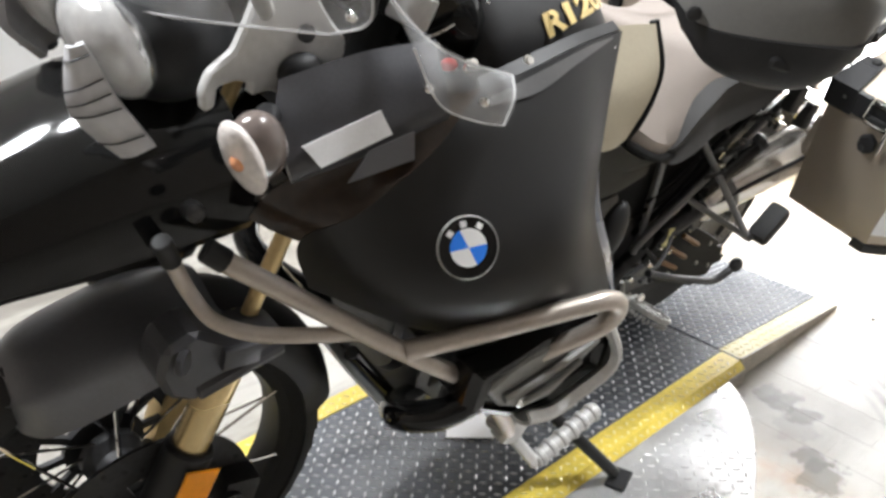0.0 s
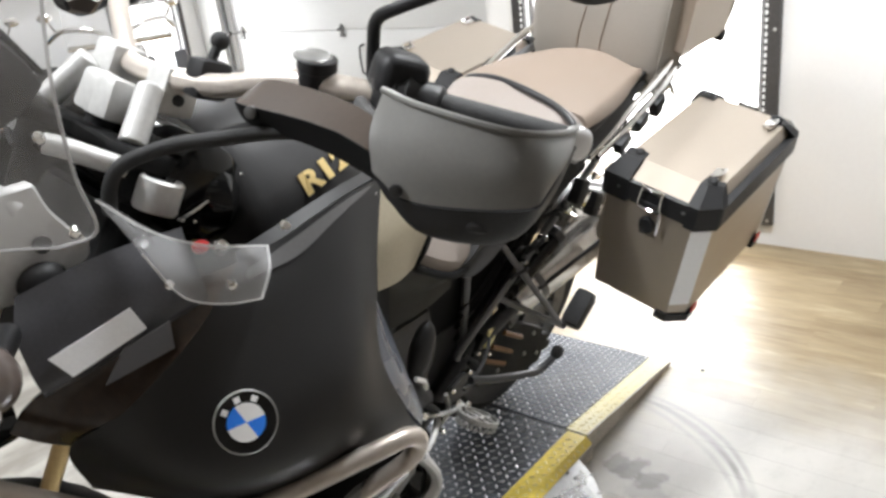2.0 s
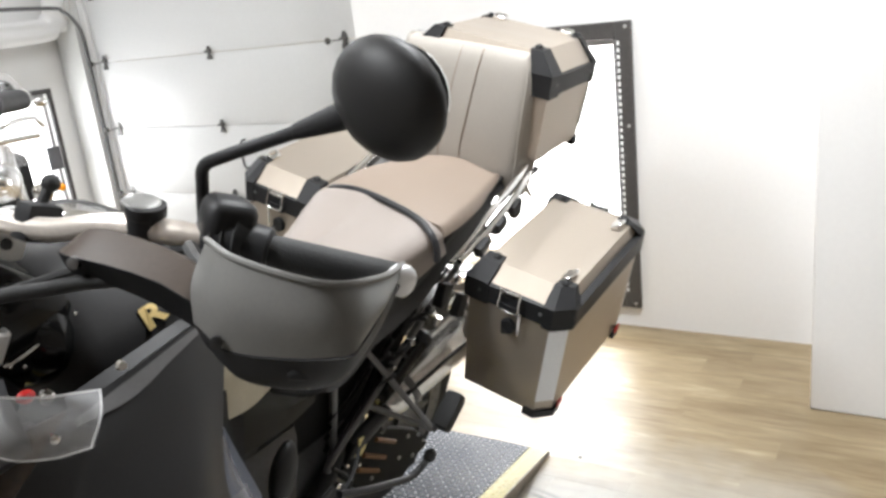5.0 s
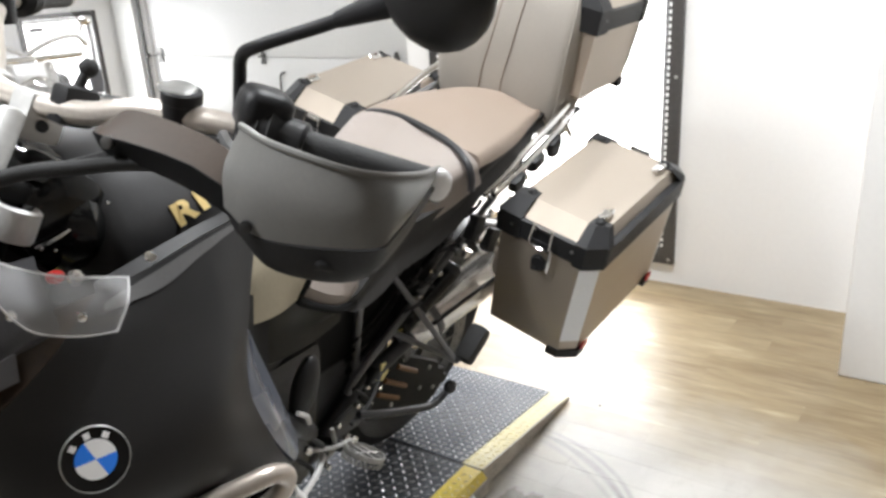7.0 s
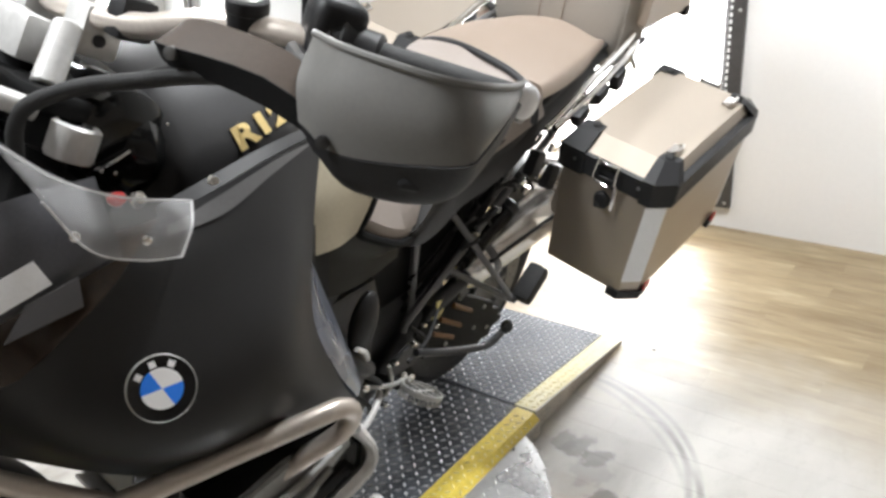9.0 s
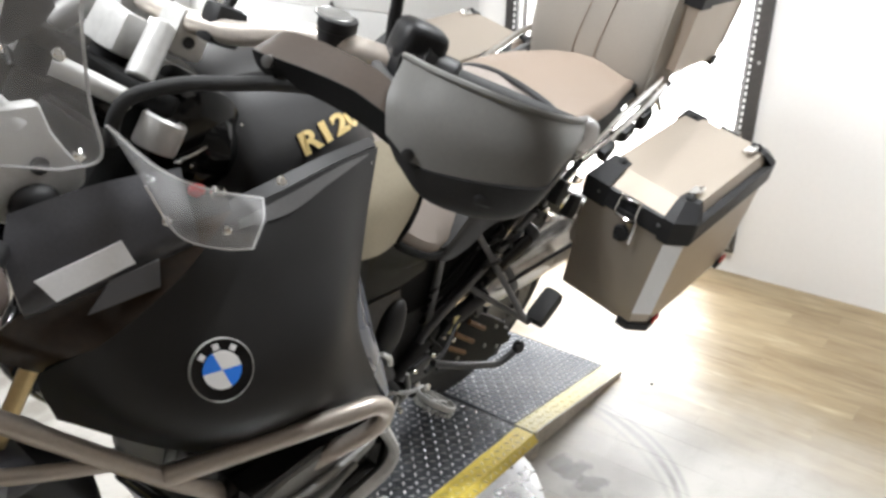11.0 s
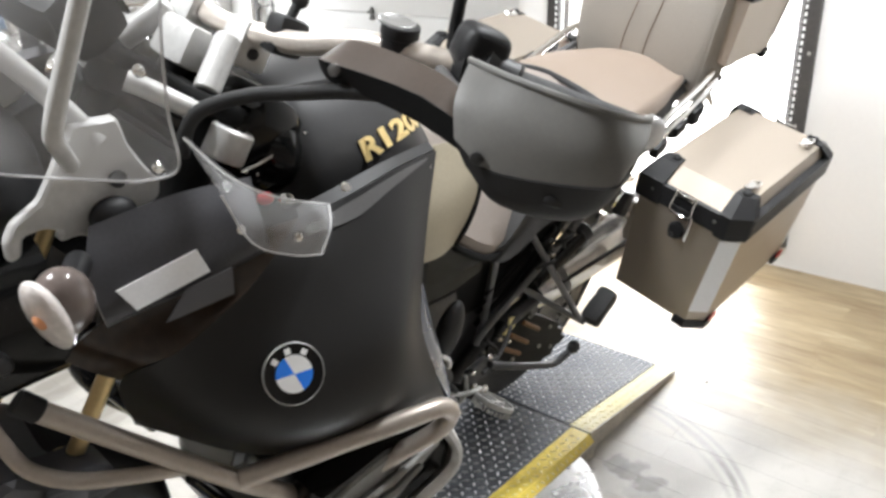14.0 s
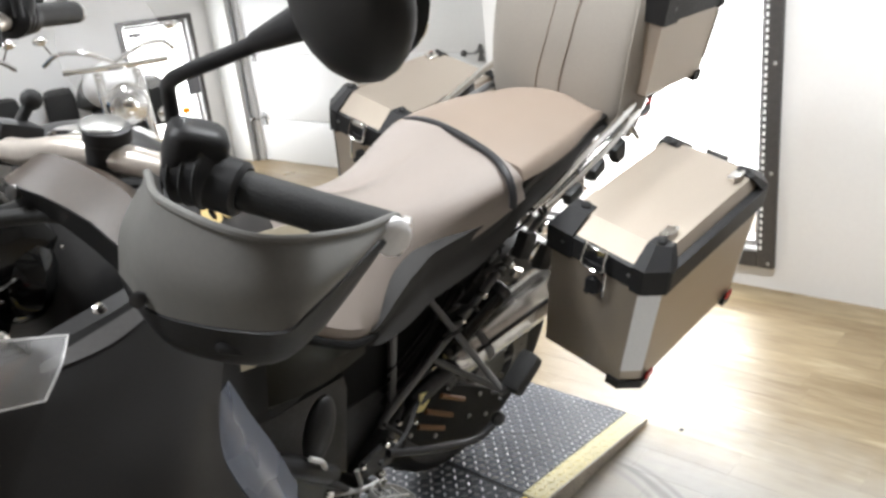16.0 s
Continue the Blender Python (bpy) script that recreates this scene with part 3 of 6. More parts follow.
for z in JOINTS[1:5]:
    hinge(2.92, z, False)
    hinge(3.93, z, True)
    hinge(1.86, z, True)
part("pull_handle", tube([(GX + 0.012, 2.75, 0.50), (GX - 0.03, 2.75, 0.52), (GX - 0.03, 2.75, 0.66), (GX + 0.012, 2.75, 0.68)], 0.007), STEELF, door)
part("lock_plate", box((0.008, 0.07, 0.09), (GX + 0.010, 2.70, 0.40), 0.003), GALV, door)
track = holder("door_track", Matrix(), "galvanised roller track that bends from upright to level", "door track")
path = [(GX - 0.03, 4.045, z) for z in (0.0, 0.5, 1.0, 1.38)] + [(GX - 0.06, 4.045, 1.50), (GX - 0.14, 4.045, 1.58), (GX - 0.28, 4.045, 1.61), (GX - 1.2, 4.045, 1.62), (GX - 2.0, 4.045, 1.62)]
part("rail", tube(path, 0.013, 8), STEELF, track)
part("hanger", box((0.03, 0.03, CEIL - 1.62), (GX - 2.0, 4.045, (CEIL + 1.62) / 2 + 0.005)), GALV, track)
duct = holder("air_duct", Matrix(), "pale round metal duct with an elbow beside the garage door", "duct")
part("pipe", tube([(GX - 0.10, 4.19, 2.74), (GX - 0.10, 4.19, 1.62), (GX - 0.16, 4.19, 1.52), (GX - 0.3, 4.19, 1.47), (GX - 1.5, 4.19, 1.45), (-0.6, 4.19, 1.45)], 0.075, 16), WALLM, duct)
tagged(part("door_jamb", box((0.05, 0.23, 2.0), (GX - 0.028, 4.195, 1.002)), GREYJ), "pale grey jamb beside the garage door", "jamb", kind="structure")

lamp0 = holder("ceiling_light", pose(LAMPS[0][0], LAMPS[0][1], CEIL), "round white ceiling light with a lit diffuser", "ceiling light", "ceiling lights")
part("housing", lathe([(0.17, -0.003), (0.175, -0.012), (0.17, -0.045), (0.145, -0.05)], None, 36), CEILM, lamp0)
part("diffuser", lathe([(0.138, -0.052), (0.14, -0.060), (0.12, -0.070), (0.001, -0.073)], None, 36), LAMPM, lamp0)
for lx, ly, _ in LAMPS[1:]:
    copy_thing(lamp0, pose(lx, ly, CEIL))

# ---- lift platform ----
LW, ZT = 0.54, 0.062
lift = holder("lift_platform", Matrix(), "black tread-plate motorcycle lift with worn yellow edges", "lift")
YB = 0.052


def studs(x0, x1, y0, y1, z_of, px=0.0215, size=(0.0185, 0.0066, 0.0024), keep=None, turn=0.0):
    """Raised lozenges of a tread plate, laid alternately in two directions."""
    vs, fs = [], []
    nx, ny = int((x1 - x0) / px), int((y1 - y0) / px)
    for i in range(nx + 1):
        for j in range(ny + 1):
            x, y = x0 + (i + 0.5) * px, y0 + (j + 0.5) * px
            if x > x1 - 0.008 or y > y1 - 0.008 or (keep and not keep(x, y)):
                continue
            a = radians(45 + turn if (i + j) % 2 else -45 + turn)
            ca, sa = math.cos(a), math.sin(a)
            k = len(vs)
            for u, v, h in ((-1, 0, 0), (0, -1, 0), (1, 0, 0), (0, 1, 0), (-0.5, 0, 1), (0.5, 0, 1)):
                dx, dy = u * size[0] / 2, v * size[1] / 2
                X, Y = x + dx * ca - dy * sa, y + dx * sa + dy * ca
                vs.append((X, Y, z_of(X) + h * size[2]))
            fs += [(k, k + 1, k + 4), (k + 1, k + 5, k + 4), (k + 1, k + 2, k + 5), (k + 2, k + 3, k + 5), (k + 3, k + 4, k + 5), (k + 3, k, k + 4)]
    me = bpy.data.meshes.new("studs")
    me.from_pydata(vs, [], fs)
    return me


def stud_part(me, mat, parent):
    me.materials.append(mat)
    ob = new("tread_studs", me)
    ob.parent = parent
    return tagged(ob, kind="stuff")


X0 = -2.15
part("deck", box((-X0 - 0.004, LW - 2 * YB, ZT - 0.004), (X0 / 2 - 0.002, LW / 2, ZT / 2 + 0.002), 0.002, segs=1), PLATE, lift)
SL, SD = 0.016, 0.015                              # the fold: how far out, how far down
for side in (-1, 1):
    prof = [(YB - 0.001, ZT), (0.0, ZT), (-SL, ZT - SD), (-SL, 0.006), (YB - 0.001, 0.006)]
    prof = prof if side < 0 else [(LW - y, z) for y, z in prof]
    bm = bmesh.new()
    add_rings(bm, [[V(x, y, z) for y, z in prof] for x in (X0, -0.004)])
    part("edge_strip", bm, YELLOW, lift, "worn yellow edge strip", crease=20)
part("side_skirt", box((-X0 - 0.004, 0.0025, ZT - SD - 0.008), (X0 / 2 - 0.002, -SL - 0.0014, (ZT - SD) / 2 + 0.002)), RUSTY, lift, "worn brown edge of the plate")
slope = stud_part(studs(-1.75, -0.01, -0.012, 0.0125, lambda x: 0.0, 0.0210, (0.0175, 0.0062, 0.0018)), YSTUD, lift)
slope.matrix_local = Matrix.Translation((0, -SL / 2, ZT - SD / 2)) @ Matrix.Rotation(math.atan2(SD, SL), 4, "X")
part("seam_lip", box((0.006, LW - 0.01, 0.02), (0.0, LW / 2, ZT - 0.012), 0.001, segs=1), RUBBER, lift)
stud_part(studs(-1.75, -0.01, YB, LW - YB, lambda x: ZT), STUD, lift)
stud_part(studs(-1.75, -0.01, 0, YB, lambda x: ZT, 0.0210, (0.0175, 0.0062, 0.0018)), YSTUD, lift)
stud_part(studs(-1.75, -0.01, LW - YB, LW, lambda x: ZT, 0.0210, (0.0175, 0.0062, 0.0018)), YSTUD, lift)
ramp = holder("lift_ramp", Matrix(), "sloping tread-plate tail ramp with worn yellow edges", "ramp")
RL = 0.505


def ramp_z(x):
    return ZT - 0.002 - (ZT - 0.014) * max(0.0, x) / RL


def wedge(y0, y1):
    bm = bmesh.new()
    prof = [(0.005, 0.003), (RL, 0.003), (RL, 0.014), (0.005, ZT - 0.002)]
    add_rings(bm, [[V(x, y0, z) for x, z in prof], [V(x, y1, z) for x, z in prof]])
    return bm


part("ramp_deck", wedge(YB + 0.012, LW - YB - 0.012), RAMPM, ramp)
for y0, y1 in ((0.003, YB + 0.01), (LW - YB - 0.01, LW - 0.003)):
    part("edge_strip", wedge(y0, y1), YELLOWP, ramp, "worn yellow edge strip")
part("side_skirt", wedge(0.0, 0.0028), RUSTY, ramp, "worn brown edge of the plate")
stud_part(studs(0.01, RL, YB + 0.01, LW - YB - 0.01, ramp_z, 0.0205, (0.0205, 0.0082, 0.0030)), RSTUD, ramp)
stud_part(studs(0.01, RL, 0.004, YB + 0.012, ramp_z, 0.0205, (0.0180, 0.0064, 0.0022)), YSTUD, ramp)
stud_part(studs(0.01, RL, LW - YB - 0.012, LW - 0.004, ramp_z, 0.0205, (0.0180, 0.0064, 0.0022)), YSTUD, ramp)
wing = holder("side_plate", Matrix(), "bare aluminium tread-plate wing with a rounded end beside the lift", "plate")
outline = [(-1.35, -0.019), (-1.35, -0.35)] + [(p.x, p.y) for p in cat([(-0.80, -0.345, 0), (-0.60, -0.328, 0), (-0.47, -0.300, 0), (-0.374, -0.261, 0), (-0.280, -0.210, 0), (-0.205, -0.160, 0), (-0.140, -0.105, 0), (-0.100, -0.058, 0), (-0.076, -0.019, 0)], 3)]
part("wing_plate", prism(outline, 0.046, Matrix.Translation((0, 0, 0.001)), 0.002), BARE, wing)


def on_wing(x, y):
    edge = next((a for a, b in zip(outline[2:], outline[3:]) if a[0] <= x <= b[0]), None)
    return y > (-0.33 if edge is None else edge[1] + 0.014) and x < -0.095


stud_part(studs(-1.35, -0.06, -0.35, -0.020, lambda x: 0.0472, 0.024, (0.019, 0.0062, 0.002), keep=on_wing), BARE, wing)

tagged(part("paper_sheet", prism([(-0.63, 0.357), (-0.57, 0.323), (-0.644, 0.184), (-0.72, 0.253)], 0.0012, Matrix.Translation((0, 0, 0.0655))), LABEL), "plain white paper sheet lying on the lift deck", "paper")

# ---- the motorcycle ----
bike = holder("touring_motorcycle", BIKE, "matt black and grey motorcycle leaning on its side stand", "motorcycle")


def B(name, bm, mat, label="", parent=None, crease=38):
    return part(name, bm, mat, parent or bike, label, crease)


# wheels
def wheel(name, cx, r_out, width, rim_r, brake):
    at = Matrix.Translation((cx, 0, r_out)) @ Matrix.Rotation(radians(90), 4, "X")
    w = width / 2
    tyre = [(rim_r, -w * 0.62), (rim_r + 0.02, -w * 0.9), (r_out - 0.045, -w), (r_out - 0.018, -w * 0.82), (r_out - 0.004, -w * 0.42), (r_out, 0), (r_out - 0.004, w * 0.42), (r_out - 0.018, w * 0.82), (r_out - 0.045, w), (rim_r + 0.02, w * 0.9), (rim_r, w * 0.62)]
    bm = bmesh.new()
    rings = [[V(r * math.cos(a), r * math.sin(a), h) for r, h in tyre] for a in (2 * math.pi * k / 48 for k in range(48))]
    add_rings(bm, rings, loop=True)
    bm.transform(at)
    wh = B(name, bm, RUBBER, "black rubber tyre on a spoked wheel")
    for k in range(40):
        a = 2 * math.pi * k / 40
        for s in (-1, 1):
            p = Matrix.Translation((cx, 0, r_out)) @ Matrix.Rotation(a + s * 0.03, 4, "Y") @ Matrix.Translation((0, s * w * 0.45, r_out - 0.010)) @ Matrix.Rotation(radians(s * -28), 4, "X")
            bm = box((0.020, w * 0.66, 0.012), (0, 0, 0), 0.002, segs=1)
            bm.transform(p)
            part("tread_block", bm, RUBBER, wh)
    rim = [(rim_r - 0.016, -w * 0.5), (rim_r + 0.008, -w * 0.66), (rim_r + 0.008, -w * 0.6), (rim_r - 0.006, -w * 0.4), (rim_r - 0.006, w * 0.4), (rim_r + 0.008, w * 0.6), (rim_r + 0.008, w * 0.66), (rim_r - 0.016, w * 0.5), (rim_r - 0.022, 0)]
    bm = bmesh.new()
    add_rings(bm, [[V(r * math.cos(a), r * math.sin(a), h) for r, h in rim] for a in (2 * math.pi * k / 48 for k in range(48))], loop=True)
    bm.transform(at)
    part("rim", bm, BLACKP, wh)
    part("hub", lathe([(0.02, -0.075), (0.045, -0.06), (0.045, -0.045), (0.032, -0.03), (0.032, 0.03), (0.045, 0.045), (0.045, 0.06), (0.02, 0.075)], at), DARKM, wh)
    for k in range(20):
        a = 2 * math.pi * k / 20
        s = 1 if k % 2 else -1
        p0 = at @ V(0.042 * math.cos(a + 0.5 * s), 0.042 * math.sin(a + 0.5 * s), 0.05 * s)
        p1 = at @ V((rim_r - 0.012) * math.cos(a), (rim_r - 0.012) * math.sin(a), 0.03 * s)
        part("spoke", tube([p0, p1], 0.0024, 6, 0), CHROME, wh)
    for s in brake:
        bm = bmesh.new()
        prof = [(0.095, -0.0025), (0.152, -0.0025), (0.152, 0.0025), (0.095, 0.0025)]
        add_rings(bm, [[V(r * math.cos(a), r * math.sin(a), h) for r, h in prof] for a in (2 * math.pi * k / 60 for k in range(60))], loop=True)
        bm.transform(at @ Matrix.Translation((0, 0, -0.085 * s)))
        disc = part("brake_disc", bm, DARKM, wh, "brown-grey drilled brake disc")
        for k in range(36):
            a = 2 * math.pi * k / 36
            r = 0.112 + 0.014 * (k % 3)
            part("drill_hole", lathe([(0.004, -0.0034), (0.004, 0.0034)], at @ Matrix.Translation((r * math.cos(a), r * math.sin(a), -0.085 * s)), 8), BLACKP, disc)
        carrier = lathe([(0.05, -0.004), (0.06, -0.006), (0.06, 0.006), (0.05, 0.004)], at @ Matrix.Translation((0, 0, -0.082 * s)), 24)
        carrier = part("disc_carrier", carrier, DARKM, wh)
        for k in range(10):
            a = 2 * math.pi * k / 10
            bm = box((0.05, 0.012, 0.008))
            bm.transform(at @ Matrix.Translation((0, 0, -0.082 * s)) @ Matrix.Rotation(a, 4, "Z") @ Matrix.Translation((0.078, 0, 0)))
            part("carrier_arm", bm, DARKM, carrier)
    return wh


FX, RXW = -1.36, 0.03
wheel("front_wheel", FX, 0.318, 0.108, 0.255, (1, -1))
rear = wheel("rear_wheel", RXW, 0.308, 0.118, 0.225, (-1,))
rear.matrix_local = Matrix.Translation((0, 0, 0.62)) @ Matrix.Rotation(radians(4.5), 4, "X") @ Matrix.Translation((0, 0, -0.62))

# fork, lower guard, calipers
up = V(0.488, 0, 1).normalized()
for s in (-1, 1):
    a = V(FX, 0.105 * s, 0.335)
    B("fork_leg", rod(a + up * -0.03, a + up * 0.14, 0.034, 18), BLACKP, "black lower fork leg")
    B("fork_slider", rod(a + up * 0.135, a + up * 0.34, 0.025, 18), GOLD, "gold fork slider")
    B("fork_tube", rod(a + up * 0.33, a + up * 0.66, 0.011, 16), GOLD, "gold upper fork tube")
    B("fork_top", rod(a + up * 0.655, a + up * 0.80, 0.024, 16), DEEPB, "black fork top")
    B("fork_cap", lathe([(0.024, 0), (0.030, 0.004), (0.030, 0.05), (0.026, 0.056), (0.020, 0.056), (0.018, 0.048)], aim(a + up * 0.745, up), 20), DEEPB)
    bm = box((0.05, 0.006, 0.075), (-1.316, 0.1425 * s, 0.410), 0.002, (0, 26, 0), segs=1)
    B("fork_reflector", bm, ORANGE, "orange side reflector")
    bm = box((0.06, 0.05, 0.11), (FX + 0.11, 0.10 * s, 0.30), 0.012, (0, 20, 0))
    rod((FX + 0.10, 0.125 * s, 0.33), (FX + 0.10, 0.135 * s, 0.33), 0.018, 14, bm)
    rod((FX + 0.115, 0.125 * s, 0.275), (FX + 0.115, 0.135 * s, 0.275), 0.018, 14, bm)
    B("brake_caliper", bm, GOLD if s > 0 else DARKM)
    m = Matrix(((1, 0, 0, 0), (0, 0, s, 0.085 * s), (0, 1, 0, 0), (0, 0, 0, 1)))
    bm = prism([(-1.345, 0.640), (-1.335, 0.600), (-1.305, 0.577), (-1.275, 0.588), (-1.19, 0.600), (-1.175, 0.625), (-1.20, 0.648), (-1.255, 0.655), (-1.295, 0.688), (-1.332, 0.675)], 0.062, m, 0.008)
    rod((-1.30, 0.14 * s, 0.592), (-1.185, 0.14 * s, 0.612), 0.014, 12, bm)
    rod((-1.318, 0.147 * s, 0.655), (-1.312, 0.154 * s, 0.655), 0.016, 14, bm)
    box((0.05, 0.012, 0.03), (-1.245, 0.152 * s, 0.632), 0.004, (0, 10, 0), bm)
    B("fork_bridge", bm, MATTG, crease=18)

SIDE[0] = 0
# front mudguard hugging the wheel, from ahead of it round to the flap behind
rings = []
for k in range(7, 13):
    a = radians(168 - k * 13.5)
    r = 0.330 + 0.006 * math.sin(math.pi * k / 12)
    w = 0.066 if 7 < k < 12 else 0.058
    c, s_ = math.cos(a), math.sin(a)
    o = V(FX, 0, 0.318)
    rings.append([o + V((r + h) * c, y, (r + h) * s_) for y, h in ((-w, -0.062), (-w * 0.97, -0.032), (-w * 0.7, -0.008), (0, 0.004), (w * 0.7, -0.012), (w * 0.95, -0.042), (w, -0.075))])
B("front_mudguard", surf(rings, -0.004, 3, 2), BLACKP, "matt black mudguard over the front tyre")

rows = []
for x, w, zt, zb in ((-1.484, 0.042, 0.600, 0.560), (-1.472, 0.064, 0.622, 0.548), (-1.44, 0.080, 0.646, 0.545), (-1.36, 0.088, 0.664, 0.560), (-1.29, 0.088, 0.667, 0.575), (-1.23, 0.080, 0.655, 0.585)):
    rows.append([V(x, -w, zb), V(x + 0.004, -w * 1.03, (zt + zb) / 2 + 0.01), V(x, -w * 0.72, zt - 0.020), V(x, 0, zt), V(x, w * 0.60, zt - 0.026), V(x + 0.004, w * 0.86, zt - 0.060), V(x, w * 0.9, zb - 0.01)])
B("mudguard_cowl", surf(rows, 0.005, 4, 4), FENDER, "matt black cowl over the fork bridge")

# beak
rings = []
for x, w, zt, zb in ((-1.22, 0.135, 0.955, 0.80), (-1.34, 0.13, 0.945, 0.79), (-1.46, 0.115, 0.905, 0.785), (-1.60, 0.09, 0.86, 0.775), (-1.74, 0.055, 0.815, 0.775), (-1.79, 0.03, 0.797, 0.778)):
    rings.append([V(x, -w, zb), V(x, -w * 1.02, zb + (zt - zb) * 0.45), V(x, -w * 0.72, zb + (zt - zb) * 0.86), V(x, 0, zt), V(x, w * 0.72, zb + (zt - zb) * 0.86), V(x, w * 1.02, zb + (zt - zb) * 0.45), V(x, w, zb), V(x, 0, zb + 0.012)])
B("beak", loft(rings, 5, 3), GLOSSB, "gloss black beak over the front wheel")

# headlamp
B("headlamp_shell", ell((-1.262, 0, 1.0), (0.080, 0.130, 0.080), (0, -15, 0)), BLACKP)
for y in (-0.080, 0.080):
    lamp = B("headlamp", ell((-1.322, y, 1.010), (0.030, 0.058, 0.050), (0, -22, 0)), REFLECTOR, "clear headlamp with a silvered reflector")
    part("headlamp_lens", ell((-1.328, y, 1.010), (0.032, 0.062, 0.054), (0, -22, 0)), LENS, lamp)
for s in (-1, 1):
    SIDE[0] = s
    left_edge = [(-1.370, 0.100, 1.024), (-1.376, 0.102, 0.997), (-1.378, 0.104, 0.969), (-1.370, 0.108, 0.948), (-1.340, 0.112, 0.909)]
    right_edge = [(-1.361, 0.122, 1.031), (-1.353, 0.126, 1.014), (-1.345, 0.130, 0.987), (-1.330, 0.134, 0.957), (-1.312, 0.132, 0.925)]
    grid = [[(a[0], a[1] * s, a[2]), ((a[0] + b[0]) / 2 - 0.006, (a[1] + b[1]) / 2 * s + 0.006 * s, (a[2] + b[2]) / 2), (b[0], b[1] * s, b[2])] for a, b in zip(left_edge, right_edge)]
    lower = B("side_lamp", surf(grid, -0.010 * s), PALE, "ribbed pale side lamp under the headlamp")
    lt, rt = [cat([r[k] for r in grid], 2) for k in (0, 2)]
    mt = cat([r[1] for r in grid], 2)
    for a, m_, b in list(zip(lt, mt, rt))[1:-1:2] + [(lt[4], mt[4], rt[4])]:
        lift_by = V(-0.0015, 0.002 * s, 0)
        part("rib", tube([a + lift_by, m_ + lift_by, b + lift_by], 0.0010, 6, 4), DARKM, lower)

SIDE[0] = 0
# windscreen and its carrier
SCREEN = ((1.040, -1.335, 0.165, 0.205), (1.065, -1.332, 0.180, 0.242), (1.13, -1.315, 0.145, 0.255), (1.22, -1.285, 0.11, 0.255), (1.32, -1.235, 0.08, 0.235), (1.42, -1.17, 0.06, 0.19))
grid = []
for z, x, dx, hw in SCREEN:
    grid.append([(x + dx * abs(u) ** 1.8, u * hw, z) for u in (-1, -0.6, 0, 0.6, 1)])
screen = B("windscreen", surf(grid, 0.004, 6, 6), CLEAR, "clear curved plastic windscreen")
for s in (-1, 1):
    part("screen_edge", tube([(x + dx, hw * s, z) for z, x, dx, hw in SCREEN], 0.0016, 6, 6), LENS, screen)
part("screen_edge", tube([(-1.335 + 0.165 * abs(u) ** 1.8, u * 0.205, 1.040) for u in (-1, -0.6, -0.3, 0, 0.3, 0.6, 1)], 0.0016, 6, 4), LENS, screen)
for s in (-1, 1):
    SIDE[0] = s
    for z, x in ((1.068, -1.170), (1.16, -1.185)):
        part("screen_bolt", lathe([(0.005, -0.004), (0.005, 0.003), (0.003, 0.005)], aim((x, 0.238 * s, z), (-0.4, s, 0)), 12), CHROME, screen)
for s in (-1, 1):
    SIDE[0] = s
    B("screen_strut", tube([(-1.195, 0.20 * s, 1.26), (-1.219, 0.20 * s, 1.186), (-1.242, 0.20 * s, 1.108), (-1.236, 0.195 * s, 1.085), (-1.218, 0.175 * s, 1.058)], 0.0085, 10), LIGHTM, "pale grey screen strut")
    B("screen_tube", tube([(-1.29, 0.105 * s, 1.195), (-1.258, 0.12 * s, 1.159), (-1.218, 0.13 * s, 1.115), (-1.178, 0.15 * s, 1.062)], 0.0105, 12), LIGHTM)
    m = Matrix(((1, 0, 0, 0), (0, 0, s, 0.142 * s), (0, 1, 0, 0), (0, 0, 0, 1)))
    B("screen_bracket", prism([(-1.205, 1.085), (-1.227, 1.038), (-1.240, 1.015), (-1.265, 1.000), (-1.274, 0.982), (-1.273, 0.961), (-1.261, 0.964), (-1.258, 0.984), (-1.237, 0.987), (-1.223, 0.980), (-1.225, 0.968), (-1.205, 0.970), (-1.188, 0.962), (-1.144, 0.974), (-1.117, 0.990), (-1.116, 1.008), (-1.133, 1.028), (-1.150, 1.055), (-1.16, 1.085)], 0.014, m, 0.003), LIGHTM, "pale cast bracket behind the windscreen")
    B("bracket_knob", ell((-1.173, 0.162 * s, 0.986), (0.025, 0.016, 0.020)), BLACKP)
    B("bracket_bolt", lathe([(0.009, -0.003), (0.009, 0.003), (0.004, 0.004)], aim((-1.165, 0.158 * s, 1.023), (0, s, 0.1)), 12), DARKM)
SIDE[0] = 0
B("instrument_panel", box((0.08, 0.20, 0.085), (-1.13, 0.035, 1.148), 0.03, (0, -35, 0)), BLACKP)
B("instrument_glass", box((0.006, 0.16, 0.062), (-1.096, 0.035, 1.172), 0.002, (0, -35, 0)), GLOSSB)

